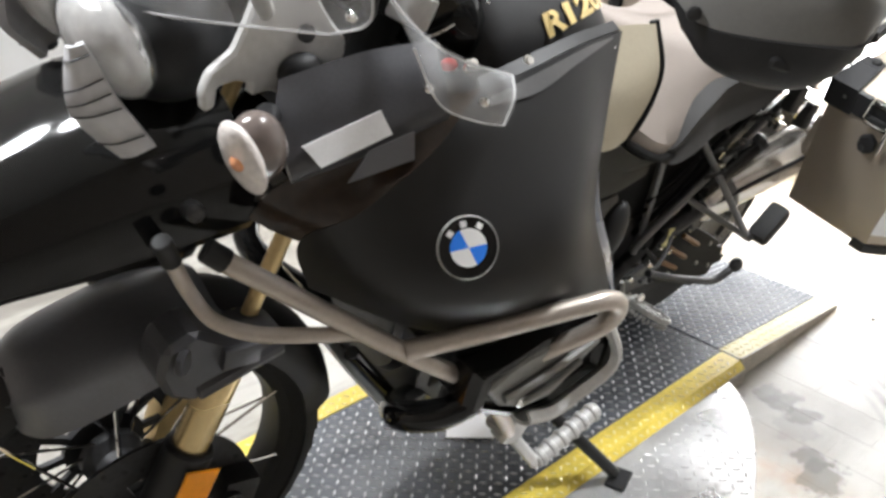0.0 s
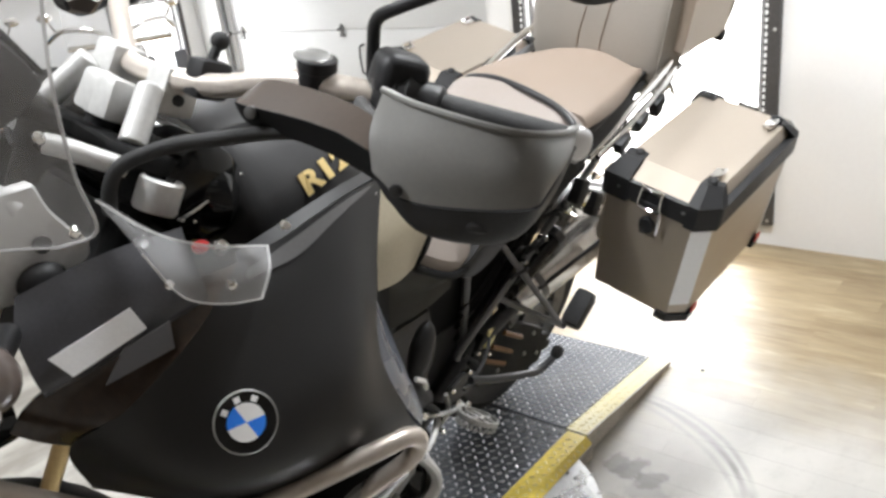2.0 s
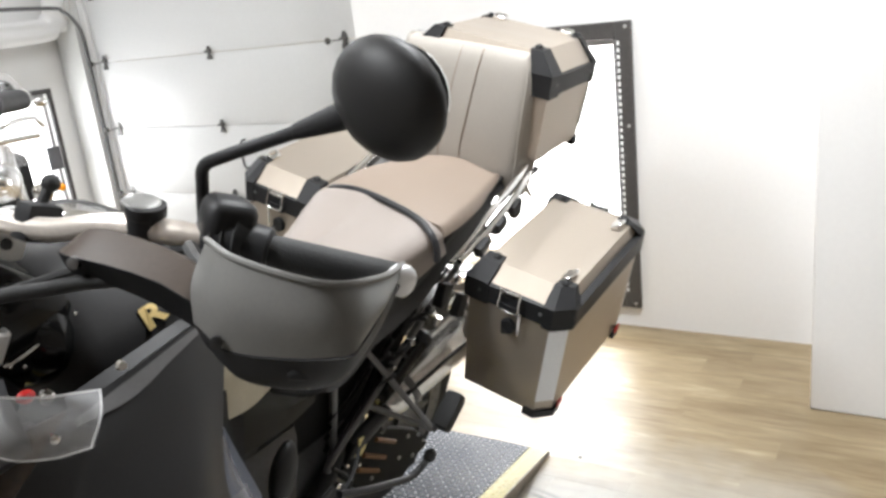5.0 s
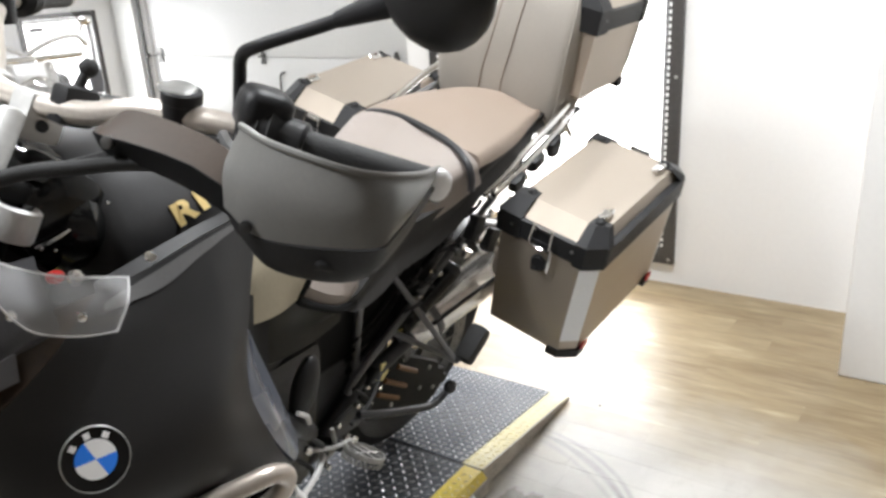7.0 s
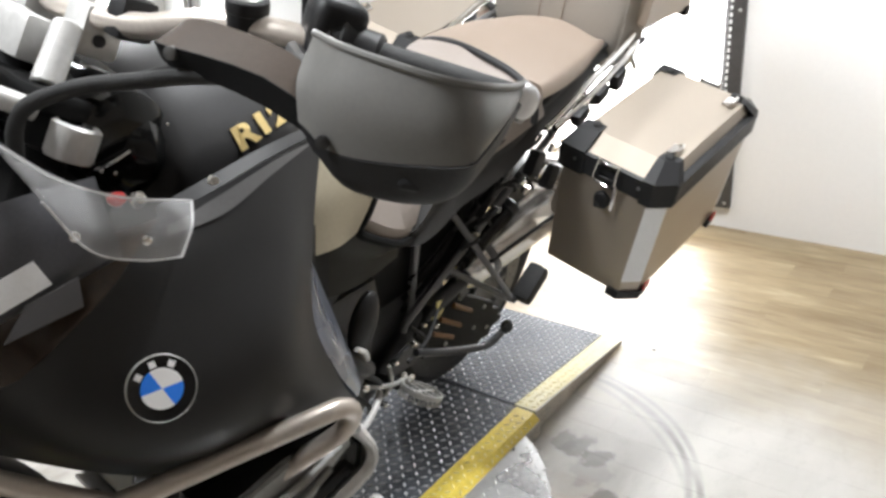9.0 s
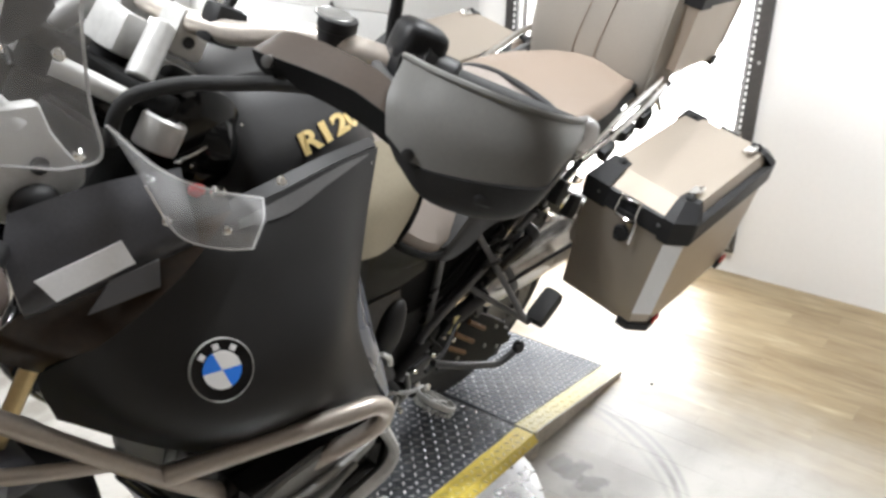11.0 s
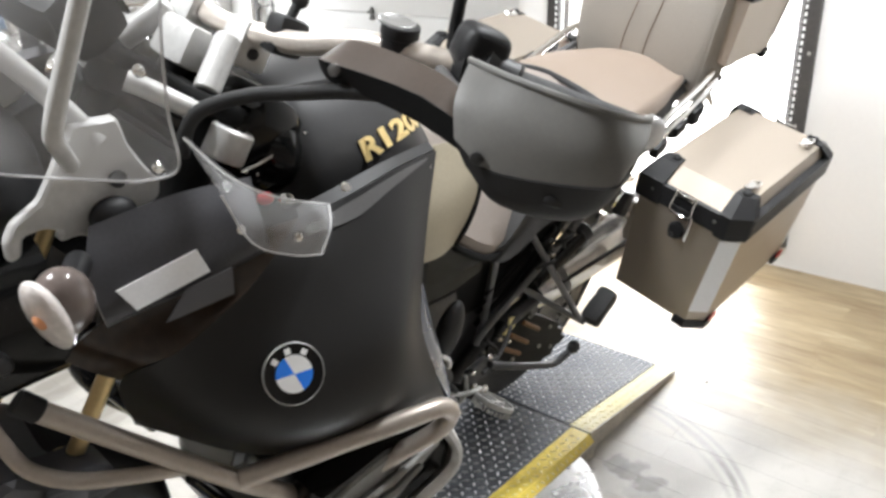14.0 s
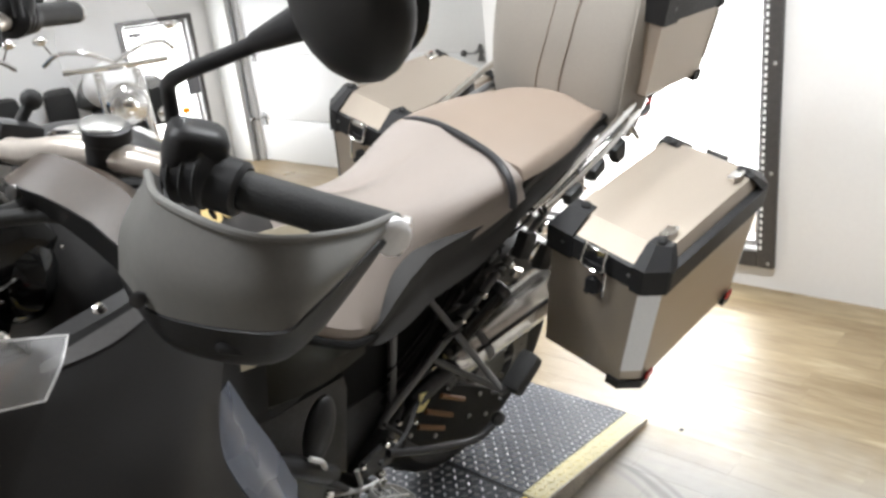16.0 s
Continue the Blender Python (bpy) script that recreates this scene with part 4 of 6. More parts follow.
# side fairings, both sides
for s in (-1, 1):
    SIDE[0] = s
    def Q(*rows):
        return [[(x, -y * s, z) for x, y, z in r] for r in rows]
    g = Q([(-1.205, -0.172, 0.985), (-1.125, -0.188, 1.004), (-1.045, -0.205, 1.010)], [(-1.220, -0.192, 0.958), (-1.135, -0.207, 0.981), (-1.050, -0.222, 0.992)], [(-1.222, -0.206, 0.935), (-1.14, -0.219, 0.957), (-1.050, -0.234, 0.972)], [(-1.220, -0.214, 0.915), (-1.14, -0.228, 0.933), (-1.050, -0.240, 0.952)], [(-1.208, -0.195, 0.900), (-1.14, -0.205, 0.915), (-1.055, -0.215, 0.940)])
    side = B("radiator_side_panel", surf(g, 0.012 * s, 5, 5), MATTG, "matt black side panel with a white label")
    if s < 0:
        m = on_surface(side, (-1.163, -0.235, 0.945), (0.078, 0.0, 0.015), 0.002)
        part("warning_label", prism([(-0.037, -0.014), (0.042, -0.012), (0.039, 0.014), (-0.046, 0.012)], 0.003, m, 0), LABEL, side, "blank white label")
        part("panel_slot", tube([(-1.222, -0.203, 0.950), (-1.15, -0.215, 0.968), (-1.072, -0.228, 0.980)], 0.0035, 8), RUBBER, side)
        m = m @ Matrix.Translation((0.022, -0.030, 0.001))
        part("grey_label", prism([(-0.040, -0.008), (0.032, -0.014), (0.042, 0.012), (-0.008, 0.013)], 0.003, m, 0), GREYLAB, side, "blank grey label")
    g = Q([(-1.09, -0.228, 0.975), (-1.05, -0.232, 0.966), (-0.998, -0.234, 0.963)], [(-1.15, -0.215, 0.93), (-1.11, -0.236, 0.920), (-1.074, -0.263, 0.923)], [(-1.215, -0.180, 0.875), (-1.185, -0.206, 0.866), (-1.152, -0.252, 0.868)], [(-1.235, -0.165, 0.840), (-1.215, -0.180, 0.825), (-1.193, -0.198, 0.816)])
    # the brown here is a painted reflection of the surroundings
    B("intake_recess", surf(g, 0.006 * s, 6, 6), BROWNREF, "glossy black air intake panel tinted with a brown reflection")
    g = Q([(-0.998, -0.235, 0.960), (-0.93, -0.239, 0.973), (-0.84, -0.230, 0.983), (-0.740, -0.207, 0.976)], [(-1.074, -0.258, 0.923), (-0.98, -0.279, 0.915), (-0.885, -0.287, 0.905), (-0.812, -0.267, 0.900)], [(-1.152, -0.248, 0.868), (-1.066, -0.317, 0.831), (-0.945, -0.345, 0.83), (-0.862, -0.318, 0.815)], [(-1.193, -0.200, 0.816), (-1.10, -0.315, 0.772), (-0.955, -0.360, 0.755), (-0.845, -0.347, 0.735)], [(-1.178, -0.195, 0.745), (-1.07, -0.280, 0.695), (-0.93, -0.328, 0.665), (-0.792, -0.340, 0.655)])
    shroud = B("tank_shroud", surf(g, 0.008 * s, 7, 7), SHROUD, "satin black tank shroud")
    if s < 0:
        near_shroud = shroud
    g = Q([(-0.992, -0.224, 0.967), (-0.93, -0.226, 0.980), (-0.84, -0.218, 0.989), (-0.740, -0.194, 0.981)], [(-0.998, -0.2365, 0.959), (-0.93, -0.2405, 0.972), (-0.84, -0.2315, 0.982), (-0.740, -0.2085, 0.975)])
    B("shroud_trim", surf(g, 0.006 * s, 6, 4), TANKG, "grey trim along the top of the shroud")
    bpy.context.view_layer.update()
    # thin lighter sheet on the shroud that carries the sheen below its crease
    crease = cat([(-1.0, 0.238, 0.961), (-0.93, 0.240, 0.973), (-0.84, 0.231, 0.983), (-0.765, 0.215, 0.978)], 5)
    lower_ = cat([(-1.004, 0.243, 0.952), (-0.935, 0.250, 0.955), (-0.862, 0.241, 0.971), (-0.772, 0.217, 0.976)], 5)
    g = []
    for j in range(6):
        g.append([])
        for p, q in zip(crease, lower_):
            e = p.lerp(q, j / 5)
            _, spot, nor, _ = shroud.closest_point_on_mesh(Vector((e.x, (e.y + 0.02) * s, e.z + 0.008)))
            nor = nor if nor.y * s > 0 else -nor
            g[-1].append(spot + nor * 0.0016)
    B("shroud_facet", surf(g, 0.001 * s, 1, 1), FACETM, "thin sheet on the shroud's upper facet, lighter grey for its sheen")
    for x, y, z in ((-0.925, -0.233, 0.980), (-0.766, -0.222, 0.966), (-1.181, -0.206, 0.823)):
        B("fairing_bolt", lathe([(0.008, -0.004), (0.008, 0.002), (0.005, 0.005)], aim((x, -y * s, z), (0, s * 0.7, 0.6)), 12), CHROME)
    # clear deflector
    top = [(-1.157, -0.258, 1.102), (-1.105, -0.258, 1.050), (-1.045, -0.256, 1.012), (-0.968, -0.252, 0.980)]
    foot = [(-1.140, -0.290, 1.055), (-1.108, -0.296, 0.998), (-1.066, -0.304, 0.974), (-1.016, -0.296, 0.953)]
    g = Q(top, [(-1.150, -0.278, 1.080), (-1.108, -0.288, 1.022), (-1.055, -0.300, 0.994), (-0.990, -0.280, 0.972)], foot)
    defl = B("wind_deflector", surf(g, 0.003 * s, 6, 5), CLEAR, "small clear wind deflector")
    for edge in (top, foot, [top[-1], (-0.990, -0.280, 0.972), foot[-1]]):
        part("deflector_edge", tube([(x, -y * s, z) for x, y, z in edge], 0.0012, 6, 6), LENS, defl)
    for x, y, z in ((-1.058, -0.3035, 0.992), (-1.116, -0.288, 1.012)):
        part("deflector_bolt", lathe([(0.0048, -0.003), (0.0048, 0.002), (0.003, 0.003)], aim((x, -y * s, z), (-0.3, s, 0.4)), 10), CHROME, defl)
    # rear of the shroud, towards the knee
    g = Q([(-0.842, -0.292, 0.862), (-0.832, -0.286, 0.855), (-0.808, -0.262, 0.842)], [(-0.862, -0.3175, 0.812), (-0.835, -0.312, 0.795), (-0.785, -0.268, 0.782)], [(-0.845, -0.3455, 0.738), (-0.805, -0.325, 0.726), (-0.752, -0.268, 0.708)], [(-0.793, -0.3415, 0.657), (-0.762, -0.320, 0.645), (-0.728, -0.282, 0.634)])
    B("knee_backing", surf(Q([(-0.83, -0.268, 0.890), (-0.77, -0.232, 0.870), (-0.715, -0.205, 0.850)], [(-0.842, -0.292, 0.845), (-0.775, -0.238, 0.815), (-0.715, -0.208, 0.790)], [(-0.815, -0.285, 0.770), (-0.77, -0.240, 0.745), (-0.715, -0.210, 0.715)]), 0.006 * s, 4, 4), DEEPB, "black cover behind the shroud")
    B("knee_panel", surf(g, 0.006 * s, 5, 5), KNEEM, "dark slate curved knee panel")
    g = Q([(-0.805, -0.186, 0.962), (-0.72, -0.184, 0.970), (-0.610, -0.168, 0.952)], [(-0.805, -0.230, 0.910), (-0.72, -0.218, 0.905), (-0.601, -0.188, 0.893)], [(-0.800, -0.234, 0.862), (-0.72, -0.224, 0.852), (-0.607, -0.191, 0.846)], [(-0.795, -0.236, 0.830), (-0.72, -0.225, 0.812), (-0.643, -0.193, 0.793)])
    B("tank_side_panel", surf(g, 0.008 * s, 5, 5), KHAKI, "khaki lower tank panel")
    # turn signal
    ind = B("turn_signal", ell((-1.276, -0.262 * -s, 0.980), (0.027, 0.024, 0.034), (0, -14, 20 * -s)), SMOKED, "smoked turn signal with a clear lens")
    part("signal_lens", ell((-1.294, -0.270 * -s, 0.978), (0.012, 0.024, 0.039), (0, -18, -10 * s)), SIGNAL, ind, "clear lens")
    part("signal_bulb", ell((-1.3025, -0.277 * -s, 0.982), (0.006, 0.009, 0.009)), PEACH, ind, "orange bulb")
    part("signal_stalk", rod((-1.27, 0.25 * s, 0.975), (-1.225, 0.19 * s, 0.965), 0.013, 10), BLACKP, ind)
    # crash bars
    def C(*p):
        return [(x, -y * s, z) for x, y, z in p]
    bars = B("crash_bar", tube(C((-1.287, -0.208, 0.828), (-1.26, -0.223, 0.806), (-1.119, -0.299, 0.691), (-1.003, -0.318, 0.586), (-0.94, -0.312, 0.492), (-0.892, -0.302, 0.41), (-0.84, -0.23, 0.33)), 0.0117, 12), TUBE, "brushed steel crash bar")
    part("crash_bar_loop", tube(C((-1.119, -0.302, 0.694), (-1.042, -0.334, 0.707), (-0.93, -0.385, 0.734), (-0.885, -0.398, 0.735), (-0.862, -0.398, 0.712), (-0.872, -0.388, 0.678), (-0.93, -0.355, 0.638), (-1.006, -0.328, 0.604)), 0.0125, 12), TUBE, bars)
    part("crash_bar_front", tube(C((-1.330, -0.172, 0.838), (-1.318, -0.164, 0.800), (-1.308, -0.172, 0.768), (-1.298, -0.198, 0.748), (-1.270, -0.232, 0.741), (-1.225, -0.258, 0.737), (-1.16, -0.276, 0.722)), 0.0088, 12), TUBE, bars)
    part("clamp", rod(C((-1.302, -0.198, 0.842))[0], C((-1.284, -0.210, 0.826))[0], 0.0130, 14), BLACKP, bars)
    part("clamp", rod(C((-1.334, -0.174, 0.848))[0], C((-1.322, -0.166, 0.812))[0], 0.0105, 12), BLACKP, bars)
    B("crash_bar_bolt", lathe([(0.010, -0.01), (0.010, 0.004), (0.006, 0.008)], aim((-1.307, 0.195 * s, 0.885), (0, s, 0.2)), 10), DARKM)
    # cylinder
    face = [(-1.045, 0.655), (-0.94, 0.668), (-0.826, 0.652), (-0.784, 0.590), (-0.786, 0.540), (-0.890, 0.520), (-0.985, 0.552), (-1.055, 0.605)]
    rings = []
    for y, k in ((-0.10, 0.70), (-0.22, 0.78), (-0.30, 0.98), (-0.345, 1.0), (-0.360, 0.96), (-0.362, 0.86), (-0.352, 0.80)):
        rings.append([V(-0.915 + (x + 0.915) * k, -y * s, 0.590 + (z - 0.590) * k) for x, z in face])
    bm = bmesh.new()
    add_rings(bm, rings)
    cyl = B("cylinder_head", bm, GLOSSB, "glossy black cylinder head with a pale cover guard", crease=20)
    outer = [(-0.815, 0.650), (-0.772, 0.572), (-0.775, 0.525), (-0.833, 0.510), (-0.896, 0.506), (-0.957, 0.531)]
    inner = [(-0.823, 0.634), (-0.785, 0.578), (-0.791, 0.547), (-0.842, 0.534), (-0.898, 0.525), (-0.950, 0.545)]
    part("cover_guard", surf([[(x + 0.004, 0.305 * s, z) for x, z in outer], [(x, 0.358 * s, z) for x, z in outer], [(x * 0.4 + u * 0.6, 0.376 * s, z * 0.4 + w * 0.6) for (x, z), (u, w) in zip(outer, inner)], [(x, 0.366 * s, z) for x, z in inner]], 0.004 * s, 5, 4), LIGHTM, cyl, "pale grey cover guard")
    side_at = Matrix(((1, 0, 0, 0), (0, 0, s, 0.354 * s), (0, 1, 0, 0), (0, 0, 0, 1)))
    part("cover_panel", prism([(-1.035, 0.632), (-0.985, 0.650), (-0.90, 0.656), (-0.832, 0.640), (-0.815, 0.604), (-0.840, 0.592), (-0.862, 0.578), (-0.880, 0.560), (-0.905, 0.548), (-0.955, 0.556), (-1.005, 0.588)], 0.010, side_at, 0.004), HEADM, cyl, "grey cast cover panel", crease=18)
    part("cover_rib", tube([(-1.005, 0.368 * s, 0.606), (-0.93, 0.370 * s, 0.612), (-0.845, 0.368 * s, 0.622)], 0.006, 8), HEADM, cyl)
    part("cover_rib", tube([(-0.965, 0.368 * s, 0.578), (-0.91, 0.370 * s, 0.584), (-0.862, 0.368 * s, 0.596)], 0.005, 8), HEADM, cyl)
    part("cover_bolt", lathe([(0.010, -0.004), (0.010, 0.004), (0.006, 0.007)], aim((-0.965, 0.362 * s, 0.575), (0, s, 0)), 6), CHROME, cyl)
    for k in range(6):
        y = -0.13 - 0.024 * k
        part("cooling_fin", box((0.20, 0.005, 0.17), (-0.885, -y * s, 0.565), 0.002, (0, 10, 0), segs=1), DARKM, cyl)
    B("header_pipe", tube(C((-0.93, -0.28, 0.50), (-0.99, -0.25, 0.46), (-1.02, -0.20, 0.43), (-0.97, -0.14, 0.37), (-0.85, -0.10, 0.30), (-0.60, -0.10, 0.27)), 0.024, 14), GLOSSB, "dark chromed header pipe")
    B("front_strut", rod((-1.035, 0.09 * s, 0.475), (-0.95, 0.09 * s, 0.335), 0.013, 10), GLOSSB)
SIDE[0] = 0
B("air_horn", ell((-1.03, -0.218, 0.990), (0.010, 0.008, 0.007)), RED, "red plastic cap")
B("chrome_fitting", lathe([(0.006, -0.006), (0.008, 0), (0.008, 0.005), (0.004, 0.009)], aim((-1.025, -0.246, 0.998), (0, -0.5, 1)), 12), CHROME)

for x, y, z, r in ((-1.000, -0.146, 0.985, 0.003), (-0.985, -0.148, 0.978, 0.0025), (-0.915, -0.146, 1.015, 0.003), (-0.918, -0.146, 0.985, 0.004), (-0.950, -0.149, 0.972, 0.003), (-0.930, -0.146, 0.970, 0.0035)):
    B("cover_screw", ell((x, y, z), (r, r, r), None, None, 10, 8), CHROME)
B("cover_clip", tube([(-1.01, -0.150, 0.990), (-0.99, -0.152, 0.993), (-0.965, -0.151, 1.000)], 0.002, 8), CHROME)
# emblem on the shroud: plain coloured shapes
em = on_surface(near_shroud, (-1.073, -0.333, 0.842), (0.0505, -0.038, -0.0013), 0.0035)
emblem = B("round_emblem", lathe([(0.034, -0.004), (0.034, 0.0015), (0.0325, 0.003), (0.030, 0.0022), (0.001, 0.0022)], em, 40), GLOSSB, "round black enamel emblem with blue and white quarters")
bm = bmesh.new()
add_rings(bm, [[em @ V(r * math.cos(a), r * math.sin(a), h) for r, h in ((0.0325, 0.0022), (0.0333, 0.0032), (0.0342, 0.0022), (0.034, -0.003))] for a in (2 * math.pi * k / 40 for k in range(40))], loop=True)
part("emblem_ring", bm, PEGM, emblem)
for k, (a0, a1) in enumerate(((-42, 30), (30, 138), (138, 210), (210, 318))):
    pts = [(0, 0)] + [(0.0205 * math.cos(radians(a0 - 14 + (a1 - a0) * q / 10)), 0.0205 * math.sin(radians(a0 - 14 + (a1 - a0) * q / 10))) for q in range(11)]
    part("quarter", prism(pts, 0.0016, em @ Matrix.Translation((0, 0, 0.0018))), BLUE if k % 2 == 0 else WHITEE, emblem)
for a in (150, 110, 68):
    m = em @ Matrix.Rotation(radians(a - 90), 4, "Z") @ Matrix.Translation((0, 0.0255, 0.0028))
    part("mark", box((0.0065, 0.0065, 0.0012)), WHITEE, emblem).matrix_local = m

# tank and lettering
rings = []
for x, w, zt, zb in ((-0.945, 0.160, 1.045, 0.86), (-0.92, 0.184, 1.066, 0.84), (-0.84, 0.190, 1.072, 0.82), (-0.74, 0.182, 1.062, 0.80), (-0.65, 0.152, 0.992, 0.80), (-0.58, 0.12, 0.93, 0.80)):
    rings.append([V(x, -w, zb), V(x, -w * 1.02, zt - 0.112), V(x, -w * 0.86, zt - 0.062), V(x, -w * 0.5, zt - 0.010), V(x, 0, zt), V(x, w * 0.5, zt - 0.010), V(x, w * 0.86, zt - 0.062), V(x, w * 1.02, zt - 0.112), V(x, w, zb), V(x, 0, zb - 0.01)])
tank = B("fuel_tank", loft(rings, 4, 3), TANKG, "matt dark grey fuel tank")
B("fuel_cap", lathe([(0.045, -0.01), (0.045, 0.006), (0.04, 0.010), (0.001, 0.011)], aim((-0.80, 0, 1.064), (0.15, 0, 1)), 28), CHROME)


def lettering(text, size, m, mat, name, parent):
    cu = bpy.data.curves.new(name, "FONT")
    cu.body, cu.size, cu.extrude, cu.space_character, cu.offset = text, size, 0.0008, 1.0, 0.0014
    tmp = new("tmp_text", cu)
    cu.shear = 0.04
    me = bpy.data.meshes.new_from_object(tmp.evaluated_get(bpy.context.evaluated_depsgraph_get()))
    bpy.data.objects.remove(tmp)
    me.materials.clear()
    me.materials.append(mat)
    # laid on the curved tank
    flat = m.to_3x3() @ Vector((0, 0, 1))
    dg = bpy.context.evaluated_depsgraph_get()
    for v in me.vertices:
        p = m @ v.co
        hit, at, nor, k = tank.ray_cast(p + flat * 0.05, -flat, depsgraph=dg)
        v.co = at + nor * 0.0034 + flat * v.co.z if hit else p
    ob = new(name, me)
    ob.parent = parent
    return ob


base_at, run, rise = V(-0.8505, -0.188, 0.9785), V(0.065, 0.0147, 0.0054), V(-0.0101, 0.026, 0.0304)
lettering("R", 0.036, frame_of(base_at, run, rise) @ Matrix.Diagonal((1.50, 1, 1, 1)), LETTER, "lettering", bike)
lettering("1200", 0.036, frame_of(base_at + run * 0.475, run, rise) @ Matrix.Diagonal((1.86, 1, 1, 1)), LETTER, "lettering", bike)

# dark cavity between fork and tank, steering head, cables
B("frame_cover", ell((-0.948, 0.0, 0.985), (0.060, 0.170, 0.085), (0, 12, 0)), GLOSSB, "black cover between the fork and the tank")
B("cover_drum", lathe([(0.001, -0.148), (0.040, -0.147), (0.054, -0.140), (0.060, -0.120), (0.060, 0.120), (0.054, 0.140), (0.040, 0.147), (0.001, 0.148)], aim((-0.966, 0, 1.008), (0, 1, 0)), 32), GLOSSB, "glossy black round cover behind the fork")
B("inner_frame", box((0.10, 0.24, 0.16), (-1.03, 0, 0.90), 0.03, (0, 26, 0)), BLACKP)
bm = prism([(-0.055, -0.10), (-0.045, -0.135), (0.0, -0.145), (0.035, -0.12), (0.05, -0.05), (0.05, 0.05), (0.035, 0.12), (0.0, 0.145), (-0.045, 0.135), (-0.055, 0.10), (-0.03, 0.0)], 0.022, frame_of((-1.012, 0, 1.04), (1, 0, -0.488), (0, 1, 0)), 0.004)
B("top_yoke", bm, DEEPB, "black top yoke")
B("ignition_lock", rod((-1.01, 0.0, 1.03), (-0.985, 0, 1.085), 0.022, 16), BLACKP)
for s in (-1, 1):
    SIDE[0] = s
    B("bar_riser", rod((-1.022, 0.098 * s, 1.068), (-0.975, 0.075 * s, 1.118), 0.0155, 14), LIGHTM, "pale grey handlebar riser")
    B("riser_block", box((0.036, 0.040, 0.050), (-0.995, 0.026 * s, 1.096), 0.008, (0, 28, 0)), LIGHTM)
    B("yoke_clamp", box((0.05, 0.04, 0.055), (-0.945, 0.068 * s, 1.105), 0.008, (0, 25, 0)), LIGHTM)
    B("clamp_bolt", lathe([(0.007, -0.002), (0.007, 0.003), (0.003, 0.004)], aim((-0.952, 0.089 * s, 1.10), (-0.3, s, 0.2)), 10), DARKM)
    B("yoke_cylinder", lathe([(0.023, 0), (0.0245, 0.003), (0.0245, 0.034), (0.021, 0.037), (0.018, 0.030), (0.001, 0.030)], aim((-1.036, 0.148 * s, 1.010), up), 20), LIGHTM, "pale grey cylinder on the yoke")
    B("yoke_arm", tube([(-1.114, 0.092 * s, 1.094), (-1.098, 0.104 * s, 1.087), (-1.075, 0.122 * s, 1.074), (-1.052, 0.131 * s, 1.060)], 0.0110, 10), LIGHTM)
SIDE[0] = 0
B("brake_hose", tube([(-1.09, -0.155, 1.03), (-1.090, -0.165, 1.065), (-1.080, -0.18, 1.089), (-1.047, -0.21, 1.107), (-1.016, -0.25, 1.118), (-0.985, -0.285, 1.126), (-0.955, -0.325, 1.130)], 0.0078, 10), RUBBER, "thick black hose")
B("throttle_cable", tube([(-1.0, -0.12, 1.06), (-0.97, -0.2, 1.10), (-0.93, -0.27, 1.13), (-0.90, -0.34, 1.15)], 0.005, 8), RUBBER)
B("clutch_cable", tube([(-1.06, 0.1, 1.02), (-1.03, 0.2, 1.09), (-0.97, 0.27, 1.15), (-0.90, 0.34, 1.16)], 0.005, 8), RUBBER)

# handlebar with its controls, both sides
bar = B("handlebar", tube([(-0.785, -0.520, 1.124), (-0.83, -0.44, 1.138), (-0.89, -0.335, 1.156), (-0.925, -0.24, 1.155), (-0.94, -0.14, 1.128), (-0.945, 0, 1.12)] + [BAR_TURN @ V(*q) for q in ((-0.94, 0.14, 1.128), (-0.925, 0.24, 1.155), (-0.89, 0.335, 1.156), (-0.83, 0.44, 1.138), (-0.785, 0.520, 1.124))], 0.0135, 14), BARM, "silver handlebar")
TURN[0] = BAR_TURN
B("ball_mount_clamp", box((0.045, 0.03, 0.045), (-0.930, -0.118, 1.128), 0.008, (0, 20, 0)), BLACKP)
bm = rod((-0.925, -0.115, 1.14), (-0.907, -0.11, 1.160), 0.006, 10)
B("ball_mount", ell((-0.903, -0.110, 1.165), (0.0108, 0.0108, 0.0108), bm=bm), RUBBER, "black rubber ball mount")
